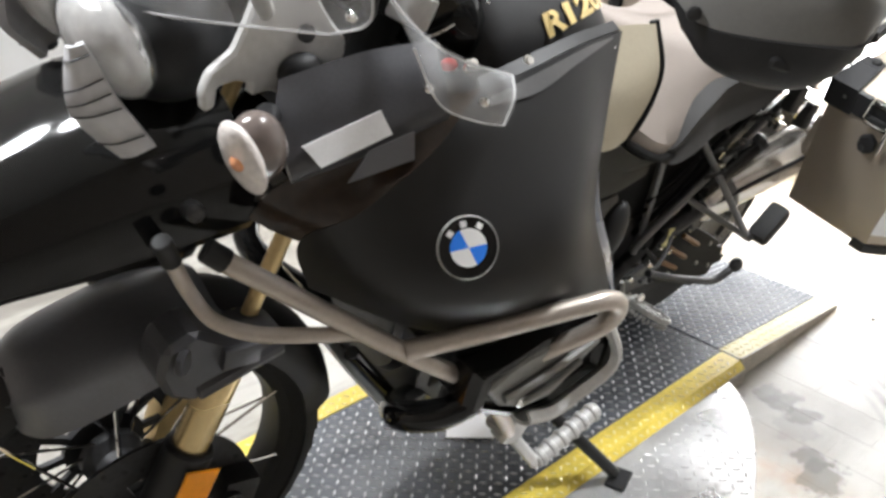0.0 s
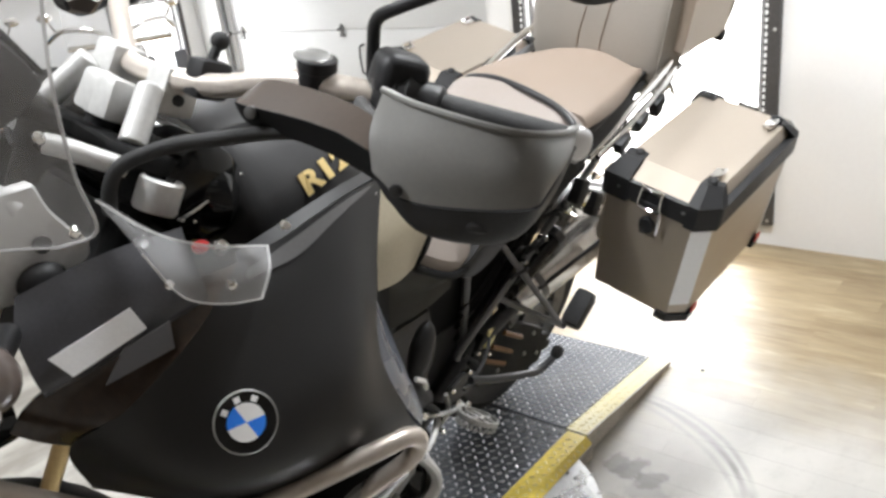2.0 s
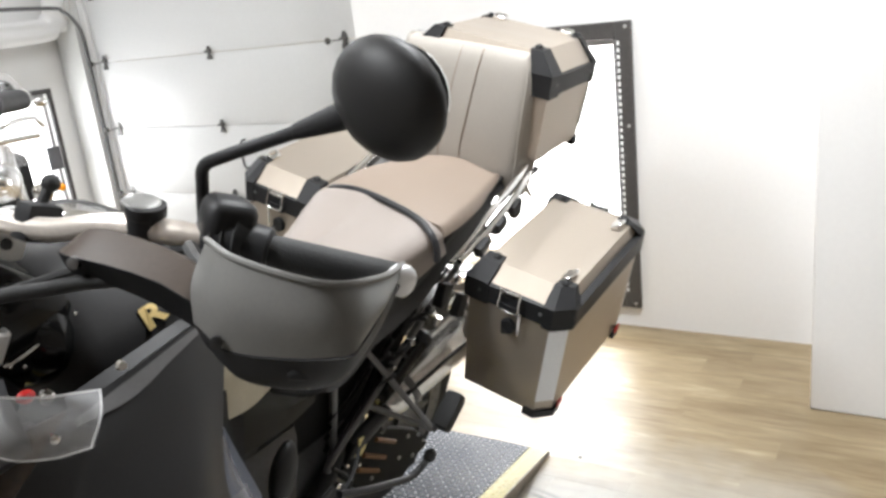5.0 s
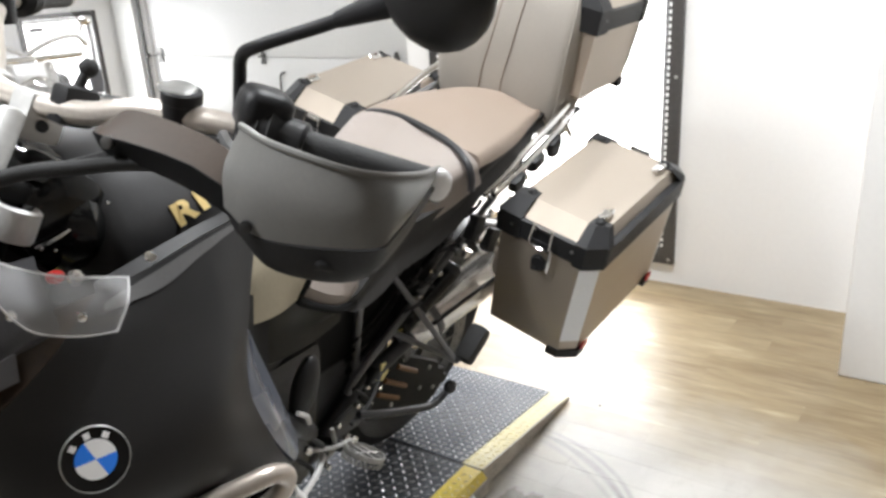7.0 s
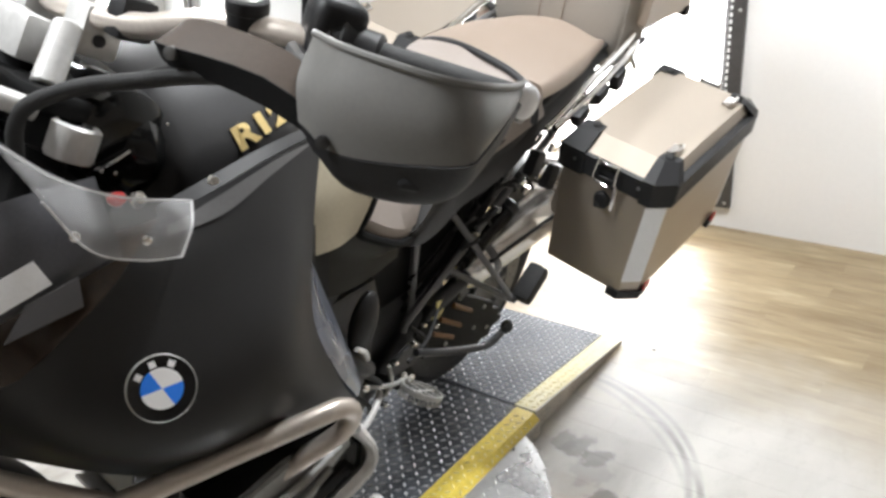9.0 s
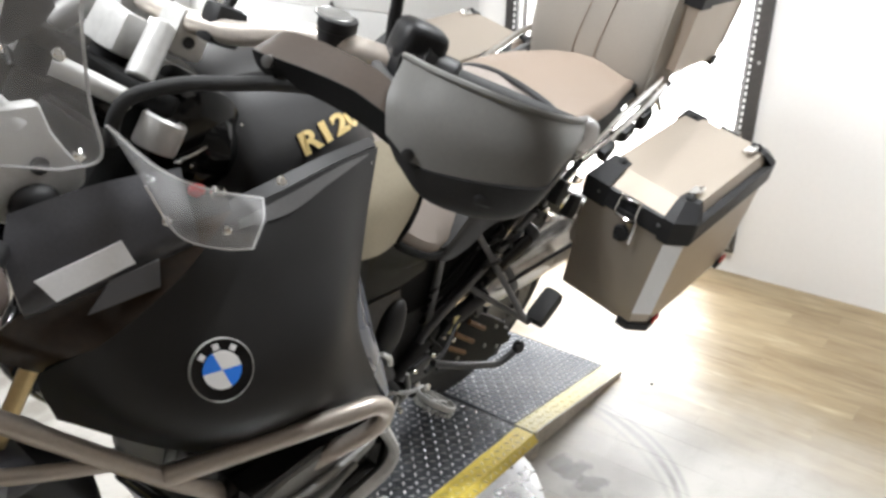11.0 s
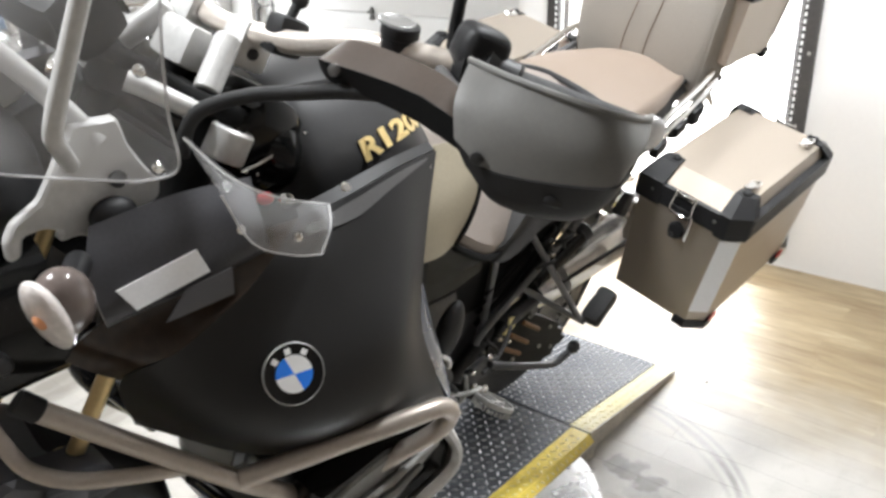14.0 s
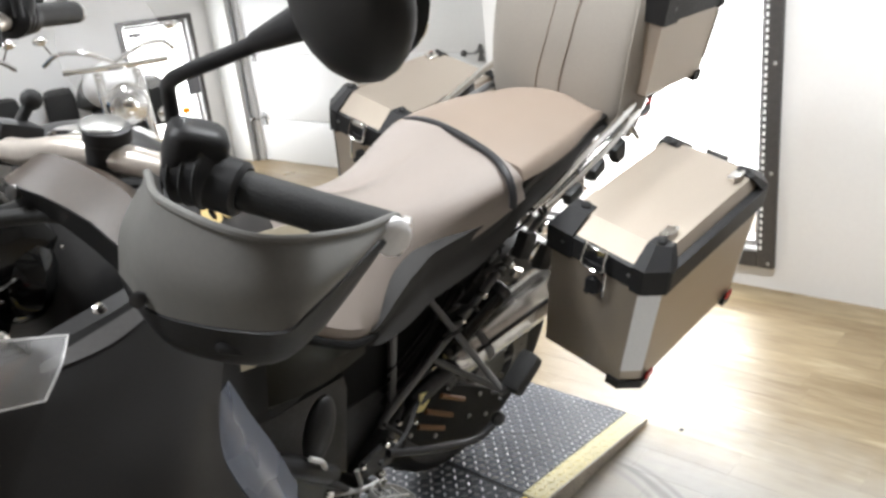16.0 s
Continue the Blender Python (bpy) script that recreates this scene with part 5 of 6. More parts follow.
for s in (-1, 1):
    SIDE[0] = s
    def G(*rows):
        return [[(x, -y * s, z) for x, y, z in r] for r in rows]
    def H(x, y, z):
        return (x, -y * s, z)
    part("grip", rod(H(-0.865, -0.382, 1.150), H(-0.790, -0.512, 1.126), 0.0180, 18), RUBBER, bar, "black rubber grip")
    part("bar_end", rod(H(-0.789, -0.513, 1.126), H(-0.785, -0.519, 1.1245), 0.0175, 18), PEGM, bar, "pale bar end")
    sw = rod(H(-0.888, -0.335, 1.160), H(-0.866, -0.377, 1.156), 0.030, 20, bevel=0.35)
    box((0.054, 0.050, 0.050), H(-0.875, -0.353, 1.176), 0.019, (0, 16, 30 * s), sw, segs=4)
    switch = part("switch_housing", sw, BLACKP, bar, "rounded black switch housing")
    for k in range(3):
        t = 0.25 + 0.25 * k
        c = V(*H(-0.888, -0.335, 1.160)).lerp(V(*H(-0.866, -0.377, 1.156)), t)
        part("rib", lathe([(0.030, -0.002), (0.0315, 0), (0.030, 0.002)], aim(c, V(*H(-0.866, -0.377, 1.156)) - V(*H(-0.888, -0.335, 1.160))), 20), RUBBER, switch)
    part("grip_collar", rod(H(-0.872, -0.366, 1.153), H(-0.857, -0.395, 1.147), 0.025, 18), BLACKP, bar)
    part("lever", tube([H(-0.905, -0.33, 1.15), H(-0.925, -0.38, 1.145), H(-0.90, -0.46, 1.13), H(-0.865, -0.52, 1.12)], 0.008, 8, r_end=0.006), STEELF, bar)
    res = part("fluid_reservoir", lathe([(0.0185, 0), (0.0195, 0.003), (0.0195, 0.035), (0.0208, 0.036), (0.0208, 0.047), (0.0200, 0.048), (0.001, 0.048)], aim(H(-0.912, -0.272, 1.137), (0, 0.1 * s, 1)), 24), BLACKP, bar, "round black fluid reservoir")
    part("reservoir_lid", lathe([(0.0200, -0.001), (0.0200, 0.001), (0.018, 0.0022), (0.016, 0.0012), (0.001, 0.0012)], aim(H(-0.912, -0.270, 1.185), (0, 0.1 * s, 1)), 20), HEADM, res)
    # arm and hand guard
    arm = [[H(x, y, z) for x, y, z in r] for r in (
        [(-0.992, -0.243, 1.148), (-0.988, -0.243, 1.138), (-0.966, -0.240, 1.132), (-0.954, -0.238, 1.146), (-0.968, -0.240, 1.156)],
        [(-0.996, -0.262, 1.150), (-0.991, -0.262, 1.130), (-0.960, -0.258, 1.126), (-0.940, -0.254, 1.152), (-0.962, -0.258, 1.168)],
        [(-0.988, -0.305, 1.151), (-0.980, -0.305, 1.126), (-0.955, -0.305, 1.122), (-0.932, -0.300, 1.156), (-0.954, -0.302, 1.170)],
        [(-0.984, -0.375, 1.152), (-0.982, -0.375, 1.126), (-0.958, -0.375, 1.120), (-0.932, -0.372, 1.152), (-0.952, -0.372, 1.167)],
        [(-0.984, -0.435, 1.140), (-0.982, -0.435, 1.116), (-0.960, -0.435, 1.112), (-0.944, -0.430, 1.136), (-0.958, -0.430, 1.152)])]
    top = [(-0.943, -0.393, 1.187), (-0.972, -0.462, 1.196), (-0.955, -0.540, 1.192), (-0.880, -0.546, 1.172), (-0.801, -0.521, 1.151)]
    mid = [(-0.977, -0.408, 1.160), (-0.988, -0.469, 1.157), (-0.965, -0.553, 1.163), (-0.904, -0.564, 1.157), (-0.803, -0.5235, 1.149)]
    foot = [(-0.993, -0.426, 1.132), (-0.990, -0.470, 1.117), (-0.962, -0.560, 1.132), (-0.930, -0.567, 1.140), (-0.805, -0.5235, 1.146)]
    hg = B("hand_guard", surf(G(top, mid, foot), -0.004 * s, 7, 6), GUARD, "grey plastic hand guard")
    edge = [(x - 0.001, y - 0.002, z - 0.001) for x, y, z in foot]
    low = [(-0.993, -0.444, 1.112), (-0.984, -0.480, 1.088), (-0.950, -0.545, 1.092), (-0.905, -0.556, 1.117), (-0.812, -0.530, 1.142)]
    inn = [(-0.970, -0.432, 1.100), (-0.958, -0.470, 1.074), (-0.918, -0.520, 1.070), (-0.872, -0.530, 1.098), (-0.806, -0.516, 1.134)]
    part("guard_lip", surf(G(edge, low, inn), -0.004 * s, 5, 5), BLACKP, hg, "black lower lip")
    part("guard_rim", tube([H(*p) for p in top], 0.0034, 8, 8), GUARD, hg)
    part("guard_flange", tube([H(-0.797, -0.516, 1.146), H(-0.830, -0.524, 1.130), H(-0.868, -0.530, 1.110), H(-0.900, -0.530, 1.088)], 0.0055, 10, 5), GUARD, hg, "grey flange along the guard's edge")
    part("lip_tab", box((0.030, 0.006, 0.010), H(-0.968, -0.530, 1.105), 0.003, (0, 14, 35 * s), segs=1), BLACKP, hg)
    part("guard_arm", loft(arm, 5, 1), ARMM, hg, "black guard arm, tinted brown for the reflection on its top", crease=24)
    # darker sheet over the arm's front face, painting its shade
    part("arm_side", surf([[V(*r[j]) + V(-0.0015, 0.0012 * s, 0.0006) for r in arm] for j in (0, 1)], -0.0015 * s, 2, 5), DEEPB, hg, "dark sheet for the shaded side of the guard arm")
    part("guard_bolt", lathe([(0.0060, -0.003), (0.0060, 0.001), (0.004, 0.002)], aim(H(-0.997, -0.457, 1.125), (-0.7, 0.6 * s, 0.2)), 12), DARKM, hg)
    part("arm_bolt", lathe([(0.0065, -0.004), (0.0065, 0.002), (0.004, 0.003)], aim(H(-0.997, -0.272, 1.146), (-0.9, 0.3 * s, 0.2)), 12), HINGEM, hg)
    part("end_weight", lathe([(0.0150, -0.012), (0.0165, -0.004), (0.0160, 0.002), (0.0125, 0.005), (0.001, 0.006)], aim(H(-0.815, -0.532, 1.140), (-0.25, 1.0 * s, 0.05)), 24), LABEL, hg, "pale round bar-end screw cover")
    # mirror
    fx = 0.07 if s > 0 else 0.0
    mir = B("rear_view_mirror", ell(H(-0.872 - fx, -0.538, 1.334), (0.030, 0.064, 0.054), (0, -8, 12 * s)), SHROUD, "round black rear-view mirror")
    part("mirror_glass", lathe([(0.046, 0), (0.046, 0.002), (0.001, 0.0025)], aim(H(-0.846 - fx, -0.534, 1.334), (1, -0.15 * s, 0.1)), 28), MIRRORG, mir)
    part("mirror_stem", tube([H(-0.868, -0.312, 1.165), H(-0.870, -0.314, 1.20), H(-0.875, -0.322, 1.226), H(-0.877, -0.350, 1.243), H(-0.866 - fx / 2, -0.41, 1.272), H(-0.866 - fx, -0.479, 1.305)], 0.0068, 12, 6), BLACKP, mir)
    part("mirror_neck", rod(H(-0.868 - fx * 0.8, -0.435, 1.284), H(-0.867 - fx, -0.500, 1.315), 0.0080, 14, r2=0.0145), BLACKP, mir)

SIDE[0] = 0
TURN[0] = FAR_TURN
# seat
SEAT_LEAN = 0.09                                  # the seat sits towards the side stand


def saddle(sections, bow=0.018):
    rings = []
    for x, w, zt, zb in sections:
        rings.append([V(x, -w * 0.97, zb), V(x, -w * 1.0, zb + (zt - zb) * 0.55), V(x, -w * 0.86, zt - bow * 0.9), V(x, -w * 0.45, zt - bow * 0.15), V(x, -SEAT_LEAN / 2, zt), V(x, w * 0.45 - SEAT_LEAN * 0.8, zt - bow * 0.12), V(x, w * 0.86 - SEAT_LEAN, zt - bow * 0.6), V(x, w - SEAT_LEAN, zb + (zt - zb) * 0.55), V(x, w * 0.97 - SEAT_LEAN, zb), V(x, -SEAT_LEAN / 2, zb + 0.01)])
    return loft(rings, 4, 3)


RIDER = [(-0.645, 0.955, 0.072, 0.930, 0.165, 0.810), (-0.60, 0.944, 0.086, 0.914, 0.190, 0.772), (-0.54, 0.922, 0.100, 0.886, 0.194, 0.735), (-0.48, 0.902, 0.116, 0.862, 0.186, 0.722), (-0.40, 0.888, 0.138, 0.850, 0.168, 0.752), (-0.30, 0.890, 0.160, 0.854, 0.162, 0.765), (-0.20, 0.910, 0.188, 0.880, 0.180, 0.805), (-0.142, 0.930, 0.200, 0.898, 0.204, 0.852)]
rings = []
for x, zt, w1, zs, w2, zb in RIDER:
    half = [V(x, -w2, zb), V(x, -(w1 * 0.45 + w2 * 0.55) - 0.006, zs * 0.6 + zb * 0.4), V(x, -w1, zs), V(x, -w1 * 0.78, zs * 0.35 + zt * 0.65), V(x, -w1 * 0.4, zt - 0.004)]
    k = SEAT_LEAN * min(1.0, (x + 0.66) / 0.25)
    rings.append(half + [V(x, -k / 2, zt)] + [V(p.x, -p.y - k, p.z + 0.10 * k) for p in reversed(half)] + [V(x, -k / 2, zb + 0.02)])
B("rider_seat", loft(rings, 4, 3), SEATF, "pale beige rider seat")
B("passenger_seat", saddle([(-0.140, 0.200, 0.930, 0.880), (-0.06, 0.200, 0.942, 0.885), (0.03, 0.190, 0.948, 0.893), (0.12, 0.168, 0.948, 0.900), (0.19, 0.152, 0.946, 0.905), (0.225, 0.142, 0.936, 0.905)]), SEATB, "beige passenger seat")
B("seat_seam", tube([(-0.172, -0.214, 0.850), (-0.174, -0.212, 0.876), (-0.170, -0.194, 0.902), (-0.152, -0.140, 0.921), (-0.140, -0.04, 0.934), (-0.130, 0.03, 0.932), (-0.124, 0.085, 0.918), (-0.126, 0.106, 0.898), (-0.13, 0.114, 0.870)], 0.0072, 10), PIPING, "black seam strap across the seat")
# no real part: a dark tube draws the shaded gap beside the nose
for s in (-1, 1):
    B("seat_gap", tube([(-0.603, 0.168 * s, 0.956), (-0.593, 0.191 * s, 0.895), (-0.598, 0.195 * s, 0.846), (-0.616, 0.197 * s, 0.812), (-0.628, 0.193 * s, 0.786), (-0.604, 0.196 * s, 0.766), (-0.54, 0.199 * s, 0.731), (-0.48, 0.188 * s, 0.716)], 0.0072, 8), DEEPB, "dark tube standing in for the shaded gap round the seat nose")
B("seat_base", loft([[V(x, -w * 0.94, zb), V(x, -w, (zb + zt) / 2), V(x, -w * 0.91, zt), V(x, w * 0.91 - SEAT_LEAN, zt), V(x, w - SEAT_LEAN, (zb + zt) / 2), V(x, w * 0.9 - SEAT_LEAN, zb)] for x, w, zt, zb in ((-0.515, 0.172, 0.728, 0.708), (-0.485, 0.190, 0.742, 0.700), (-0.43, 0.187, 0.790, 0.692), (-0.38, 0.180, 0.812, 0.695), (-0.33, 0.172, 0.822, 0.702), (-0.235, 0.178, 0.832, 0.722), (-0.17, 0.192, 0.845, 0.770), (-0.12, 0.198, 0.885, 0.815), (-0.03, 0.193, 0.903, 0.845), (0.08, 0.178, 0.912, 0.862), (0.20, 0.150, 0.916, 0.875), (0.31, 0.145, 0.920, 0.885))], 4, 3), SEATD, "dark grey seat base")

# engine, frame and rear end
B("engine_block", box((0.46, 0.26, 0.34), (-0.70, 0, 0.44), 0.04), DARKM, "dark cast engine block")
B("gearbox", box((0.30, 0.20, 0.20), (-0.42, 0, 0.40), 0.03), DARKM)
B("air_box", box((0.20, 0.24, 0.20), (-0.66, 0, 0.66), 0.03), BLACKP)
B("front_cover", rod((-0.95, 0, 0.45), (-0.86, 0, 0.45), 0.11, 24), DARKM)
B("skid_plate", surf([[(-0.95, -0.12, 0.30), (-0.95, 0, 0.29), (-0.95, 0.12, 0.30)], [(-0.75, -0.14, 0.225), (-0.75, 0, 0.215), (-0.75, 0.14, 0.225)], [(-0.50, -0.14, 0.215), (-0.5, 0, 0.205), (-0.5, 0.14, 0.215)]], 0.006), LIGHTM, "aluminium skid plate")
B("side_cover", loft([[V(x, -0.12, zb), V(x, -0.145, (zb + zt) / 2), V(x, -0.150, zt), V(x, 0.150, zt), V(x, 0.145, (zb + zt) / 2), V(x, 0.12, zb)] for x, zb, zt in ((-0.76, 0.66, 0.83), (-0.64, 0.62, 0.80), (-0.54, 0.62, 0.73), (-0.46, 0.64, 0.70))], 3, 3), OLIVE)
B("injector_cover", ell((-0.615, -0.205, 0.615), (0.026, 0.02, 0.06), (0, 14, 0)), SHROUD, "dark oval cover")
B("intake_pipe", tube([(-0.72, -0.17, 0.60), (-0.66, -0.205, 0.57), (-0.62, -0.205, 0.53), (-0.58, -0.19, 0.49)], 0.018, 12), BLACKP)
B("cover_strap", tube([(-0.650, -0.224, 0.592), (-0.632, -0.228, 0.578), (-0.62, -0.224, 0.555)], 0.0045, 8), LIGHTM)
for s in (-1, 1):
    SIDE[0] = s
    B("frame_strut", tube([(-0.357, 0.11 * s, 0.70), (-0.357, 0.11 * s, 0.61), (-0.354, 0.11 * s, 0.468), (-0.367, 0.115 * s, 0.353)], 0.0085, 12, 3), STEELF, "grey frame tube")
    B("rear_subframe", tube([(-0.400, 0.132 * s, 0.445), (-0.385, 0.133 * s, 0.468), (-0.248, 0.14 * s, 0.561), (-0.128, 0.145 * s, 0.641), (0.02, 0.16 * s, 0.755), (0.16, 0.17 * s, 0.86), (0.40, 0.165 * s, 0.90)], 0.0082, 12, 3), STEELF, "grey rear frame tube")
    hang = B("peg_hanger", rod((-0.284, 0.126 * s, 0.672), (-0.186, 0.246 * s, 0.472), 0.0068, 12), STEELF, "grey passenger peg hanger")
    part("hanger_brace", rod((-0.270, 0.138 * s, 0.532), (-0.186, 0.246 * s, 0.474), 0.0066, 12), STEELF, hang)
    part("peg_pivot", rod((-0.188, 0.244 * s, 0.472), (-0.140, 0.258 * s, 0.504), 0.010, 10), DARKM, hang)
    part("passenger_peg", box((0.088, 0.044, 0.038), (-0.143, 0.258 * s, 0.500), 0.014, (0, -38, 0)), RUBBER, hang, "black rubber passenger peg")
    pm = frame_of((-0.505, 0.262 * s, 0.438), (0.85, 0, -0.52), (0, 1, 0))
    bm = bmesh.new()
    add_rings(bm, [[pm @ V((0.050 + d) * math.cos(a), (0.036 + d) * math.sin(a), h) for d, h in ((0, -0.005), (0.001, 0), (0, 0.005), (-0.003, 0.005), (-0.003, -0.005))] for a in (2 * math.pi * k / 28 for k in range(28))], loop=True)
    peg = B("rider_peg", bm, PEGM, "serrated steel rider peg")
    for k in range(28):
        a = 2 * math.pi * k / 28
        part("tooth", lathe([(0.0026, 0), (0.0026, 0.006), (0.001, 0.009)], pm @ Matrix.Translation((0.048 * math.cos(a), 0.034 * math.sin(a), 0.005 if s > 0 else -0.016)), 6), PEGM, peg)
    for k in (-1, 0, 1):
        part("cross_bar", rod(pm @ V(0.024 * k, -0.034 + 0.008 * abs(k), 0), pm @ V(0.024 * k, 0.034 - 0.008 * abs(k), 0), 0.0022, 8), PEGM, peg)
    part("centre_bar", rod(pm @ V(-0.048, 0, 0), pm @ V(0.048, 0, 0), 0.0022, 8), PEGM, peg)
    part("peg_mount", rod((-0.51, 0.14 * s, 0.40), (-0.505, 0.228 * s, 0.43), 0.012, 10), DARKM, peg)
    p0, p1 = V(-0.778, 0.290 * s, 0.246), V(-0.632, 0.290 * s, 0.288)
    hw = B("highway_peg", rod(p0, p1, 0.0145, 14), LIGHTM, "knurled silver highway peg")
    for k in range(6):
        t = (k + 0.5) / 6
        part("knurl", rod(p0.lerp(p1, t - 0.05), p0.lerp(p1, t + 0.05), 0.0175, 14, bevel=0.3), LIGHTM, hw)
    part("peg_link", rod((-0.846, 0.280 * s, 0.345), (-0.775, 0.288 * s, 0.238), 0.011, 10), LIGHTM, hw)
    part("peg_clamp", box((0.045, 0.035, 0.055), (-0.845, 0.272 * s, 0.365), 0.008, (0, 30, 0)), LIGHTM, hw)
    # luggage rail
    B("luggage_rail", tube([(-0.02, 0.185 * s, 0.79), (0.06, 0.195 * s, 0.825), (0.18, 0.20 * s, 0.875), (0.27, 0.195 * s, 0.915), (0.36, 0.17 * s, 0.935)], 0.0085, 12), CHROME, "polished luggage rail")
    for x, z in ((0.045, 0.808), (0.125, 0.838), (0.20, 0.862)):
        B("case_bracket", box((0.045, 0.022, 0.028), (x, 0.205 * s, z), 0.005, (0, -22, 0)), BLACKP)
SIDE[0] = 0
B("gear_lever", tube([(-0.545, -0.20, 0.44), (-0.59, -0.225, 0.425), (-0.65, -0.238, 0.41), (-0.70, -0.25, 0.40)], 0.006, 10), LIGHTM, "bright gear lever")
for pts, r, mat in (([(-0.60, -0.205, 0.470), (-0.545, -0.222, 0.452), (-0.50, -0.228, 0.448)], 0.0045, PEGM), ([(-0.555, -0.20, 0.405), (-0.535, -0.215, 0.440), (-0.54, -0.21, 0.485)], 0.0045, PEGM), ([(-0.63, -0.19, 0.52), (-0.585, -0.212, 0.485), (-0.545, -0.205, 0.43), (-0.52, -0.18, 0.37)], 0.006, RUBBER), ([(-0.66, -0.20, 0.50), (-0.60, -0.215, 0.44), (-0.57, -0.20, 0.38)], 0.0045, RUBBER), ([(-0.44, -0.175, 0.50), (-0.405, -0.19, 0.46), (-0.40, -0.185, 0.41)], 0.004, RUBBER), ([(-0.49, -0.215, 0.468), (-0.42, -0.205, 0.478), (-0.36, -0.18, 0.50)], 0.004, RUBBER)):
    B("shift_linkage" if mat is not RUBBER else "engine_hose", tube(pts, r, 8), mat)
for x, y, z, r in ((-0.60, -0.21, 0.472, 0.008), (-0.50, -0.232, 0.448, 0.0075), (-0.56, -0.225, 0.418, 0.006), (-0.47, -0.21, 0.495, 0.006), (-0.43, -0.20, 0.512, 0.005), (-0.535, -0.22, 0.495, 0.0055), (-0.375, -0.19, 0.475, 0.005)):
    B("linkage_bolt", lathe([(r, -0.006), (r, 0.002), (r * 0.6, 0.005)], aim((x, y, z), (-0.3, -1, 0.3)), 10), CHROME)
B("linkage_plate", prism([(-0.045, -0.02), (0.03, -0.028), (0.05, 0.006), (0.01, 0.03), (-0.04, 0.018)], 0.010, Matrix.Translation((-0.475, -0.190, 0.455)) @ Matrix.Rotation(radians(90), 4, "X"), 0.003), DARKM, crease=20)
B("stand_tang", tube([(-0.47, -0.215, 0.478), (-0.40, -0.228, 0.448), (-0.321, -0.236, 0.415), (-0.262, -0.240, 0.391), (-0.232, -0.242, 0.388), (-0.205, -0.246, 0.400)], 0.0078, 10), BLACKP, "black centre-stand tang")
B("tang_pad", ell((-0.192, -0.248, 0.409), (0.016, 0.013, 0.014), (0, -35, 0)), RUBBER)
st = B("side_stand", tube([(-0.70, -0.17, 0.285), (-0.63, -0.24, 0.19), (-0.538, -0.322, 0.072)], 0.0125, 12, 2), BLACKP, "black side stand, folded out")
part("stand_foot", box((0.058, 0.042, 0.008), (-0.532, -0.332, 0.0595), 0.003, (-12.5, 0, 20), segs=1), BLACKP, st)
MA, MD = V(-0.205, -0.088, 0.452), V(0.25, -0.085, 0.125)
muf = B("muffler", lathe([(0.026, 0), (0.040, 0.02), (0.050, 0.05), (0.052, 0.28), (0.046, 0.31), (0.026, 0.315)], aim(MA, MD), 32), MUFM, "polished steel muffler")
part("muffler_band", lathe([(0.053, 0.10), (0.055, 0.103), (0.055, 0.115), (0.053, 0.118)], aim(MA, MD), 32), STEELF, muf)
part("muffler_shield", prism([(0.0, -0.004), (0.22, -0.004), (0.22, 0.004), (0.0, 0.004)], 0.005, frame_of(MA + MD.normalized() * 0.07 + V(-0.010, -0.046, 0.022), MD, (0.0, 0.4, 1)), 0.0015), BLACKP, muf, "dark heat-shield strip")
part("muffler_end", lathe([(0.046, 0.312), (0.049, 0.316), (0.045, 0.330), (0.030, 0.333)], aim(MA, MD), 32), RUSTY, muf, "brown heat-tinted end cap")
B("exhaust_pipe", tube([(-0.60, -0.10, 0.28), (-0.48, -0.115, 0.33), (-0.36, -0.125, 0.43), (-0.22, -0.150, 0.505)], 0.018, 14), DARKM)
plate_at = Matrix(((1, 0, 0, 0), (0, 0, -1, -0.128), (0, 1, 0, 0), (0, 0, 0, 1)))
bm = prism([(-0.332, 0.472), (-0.229, 0.459), (-0.150, 0.412), (-0.070, 0.360), (-0.072, 0.345), (-0.040, 0.330), (-0.042, 0.312), (-0.020, 0.300), (-0.030, 0.284), (-0.062, 0.286), (-0.070, 0.264), (-0.110, 0.268), (-0.126, 0.252), (-0.190, 0.286), (-0.30, 0.338), (-0.377, 0.424)], 0.018, plate_at, 0.003)
dg = B("rear_drive_guard", bm, DEEPB, "black slotted guard ahead of the rear wheel", crease=20)
for (x0, z0), (x1, z1) in (((-0.252, 0.442), (-0.175, 0.390)), ((-0.296, 0.428), (-0.212, 0.370)), ((-0.316, 0.402), (-0.236, 0.350))):
    part("slot", tube([(x0, -0.147, z0), (x1, -0.147, z1)], 0.0058, 8, 2, flat=1.0), BRONZE, dg, "dull bronze slot")
part("sticker", prism([(-0.318, 0.482), (-0.298, 0.478), (-0.290, 0.452), (-0.306, 0.436), (-0.328, 0.444), (-0.316, 0.462)], 0.003, Matrix.Translation((0, -0.019, 0)) @ plate_at), YSTUD, dg, "torn yellow sticker")
for x, z in ((-0.336, 0.392), (-0.118, 0.371), (-0.228, 0.448), (-0.150, 0.330), (-0.09, 0.300), (-0.26, 0.345)):
    part("guard_screw", lathe([(0.0052, -0.003), (0.0052, 0.002), (0.003, 0.003)], aim((x, -0.147, z), (0, -1, 0)), 10), PEGM, dg)
part("guard_bracket", prism([(-0.262, 0.520), (-0.236, 0.515), (-0.205, 0.455), (-0.228, 0.440)], 0.012, Matrix.Translation((0, -0.012, 0)) @ plate_at, 0.003), DARKM, dg)
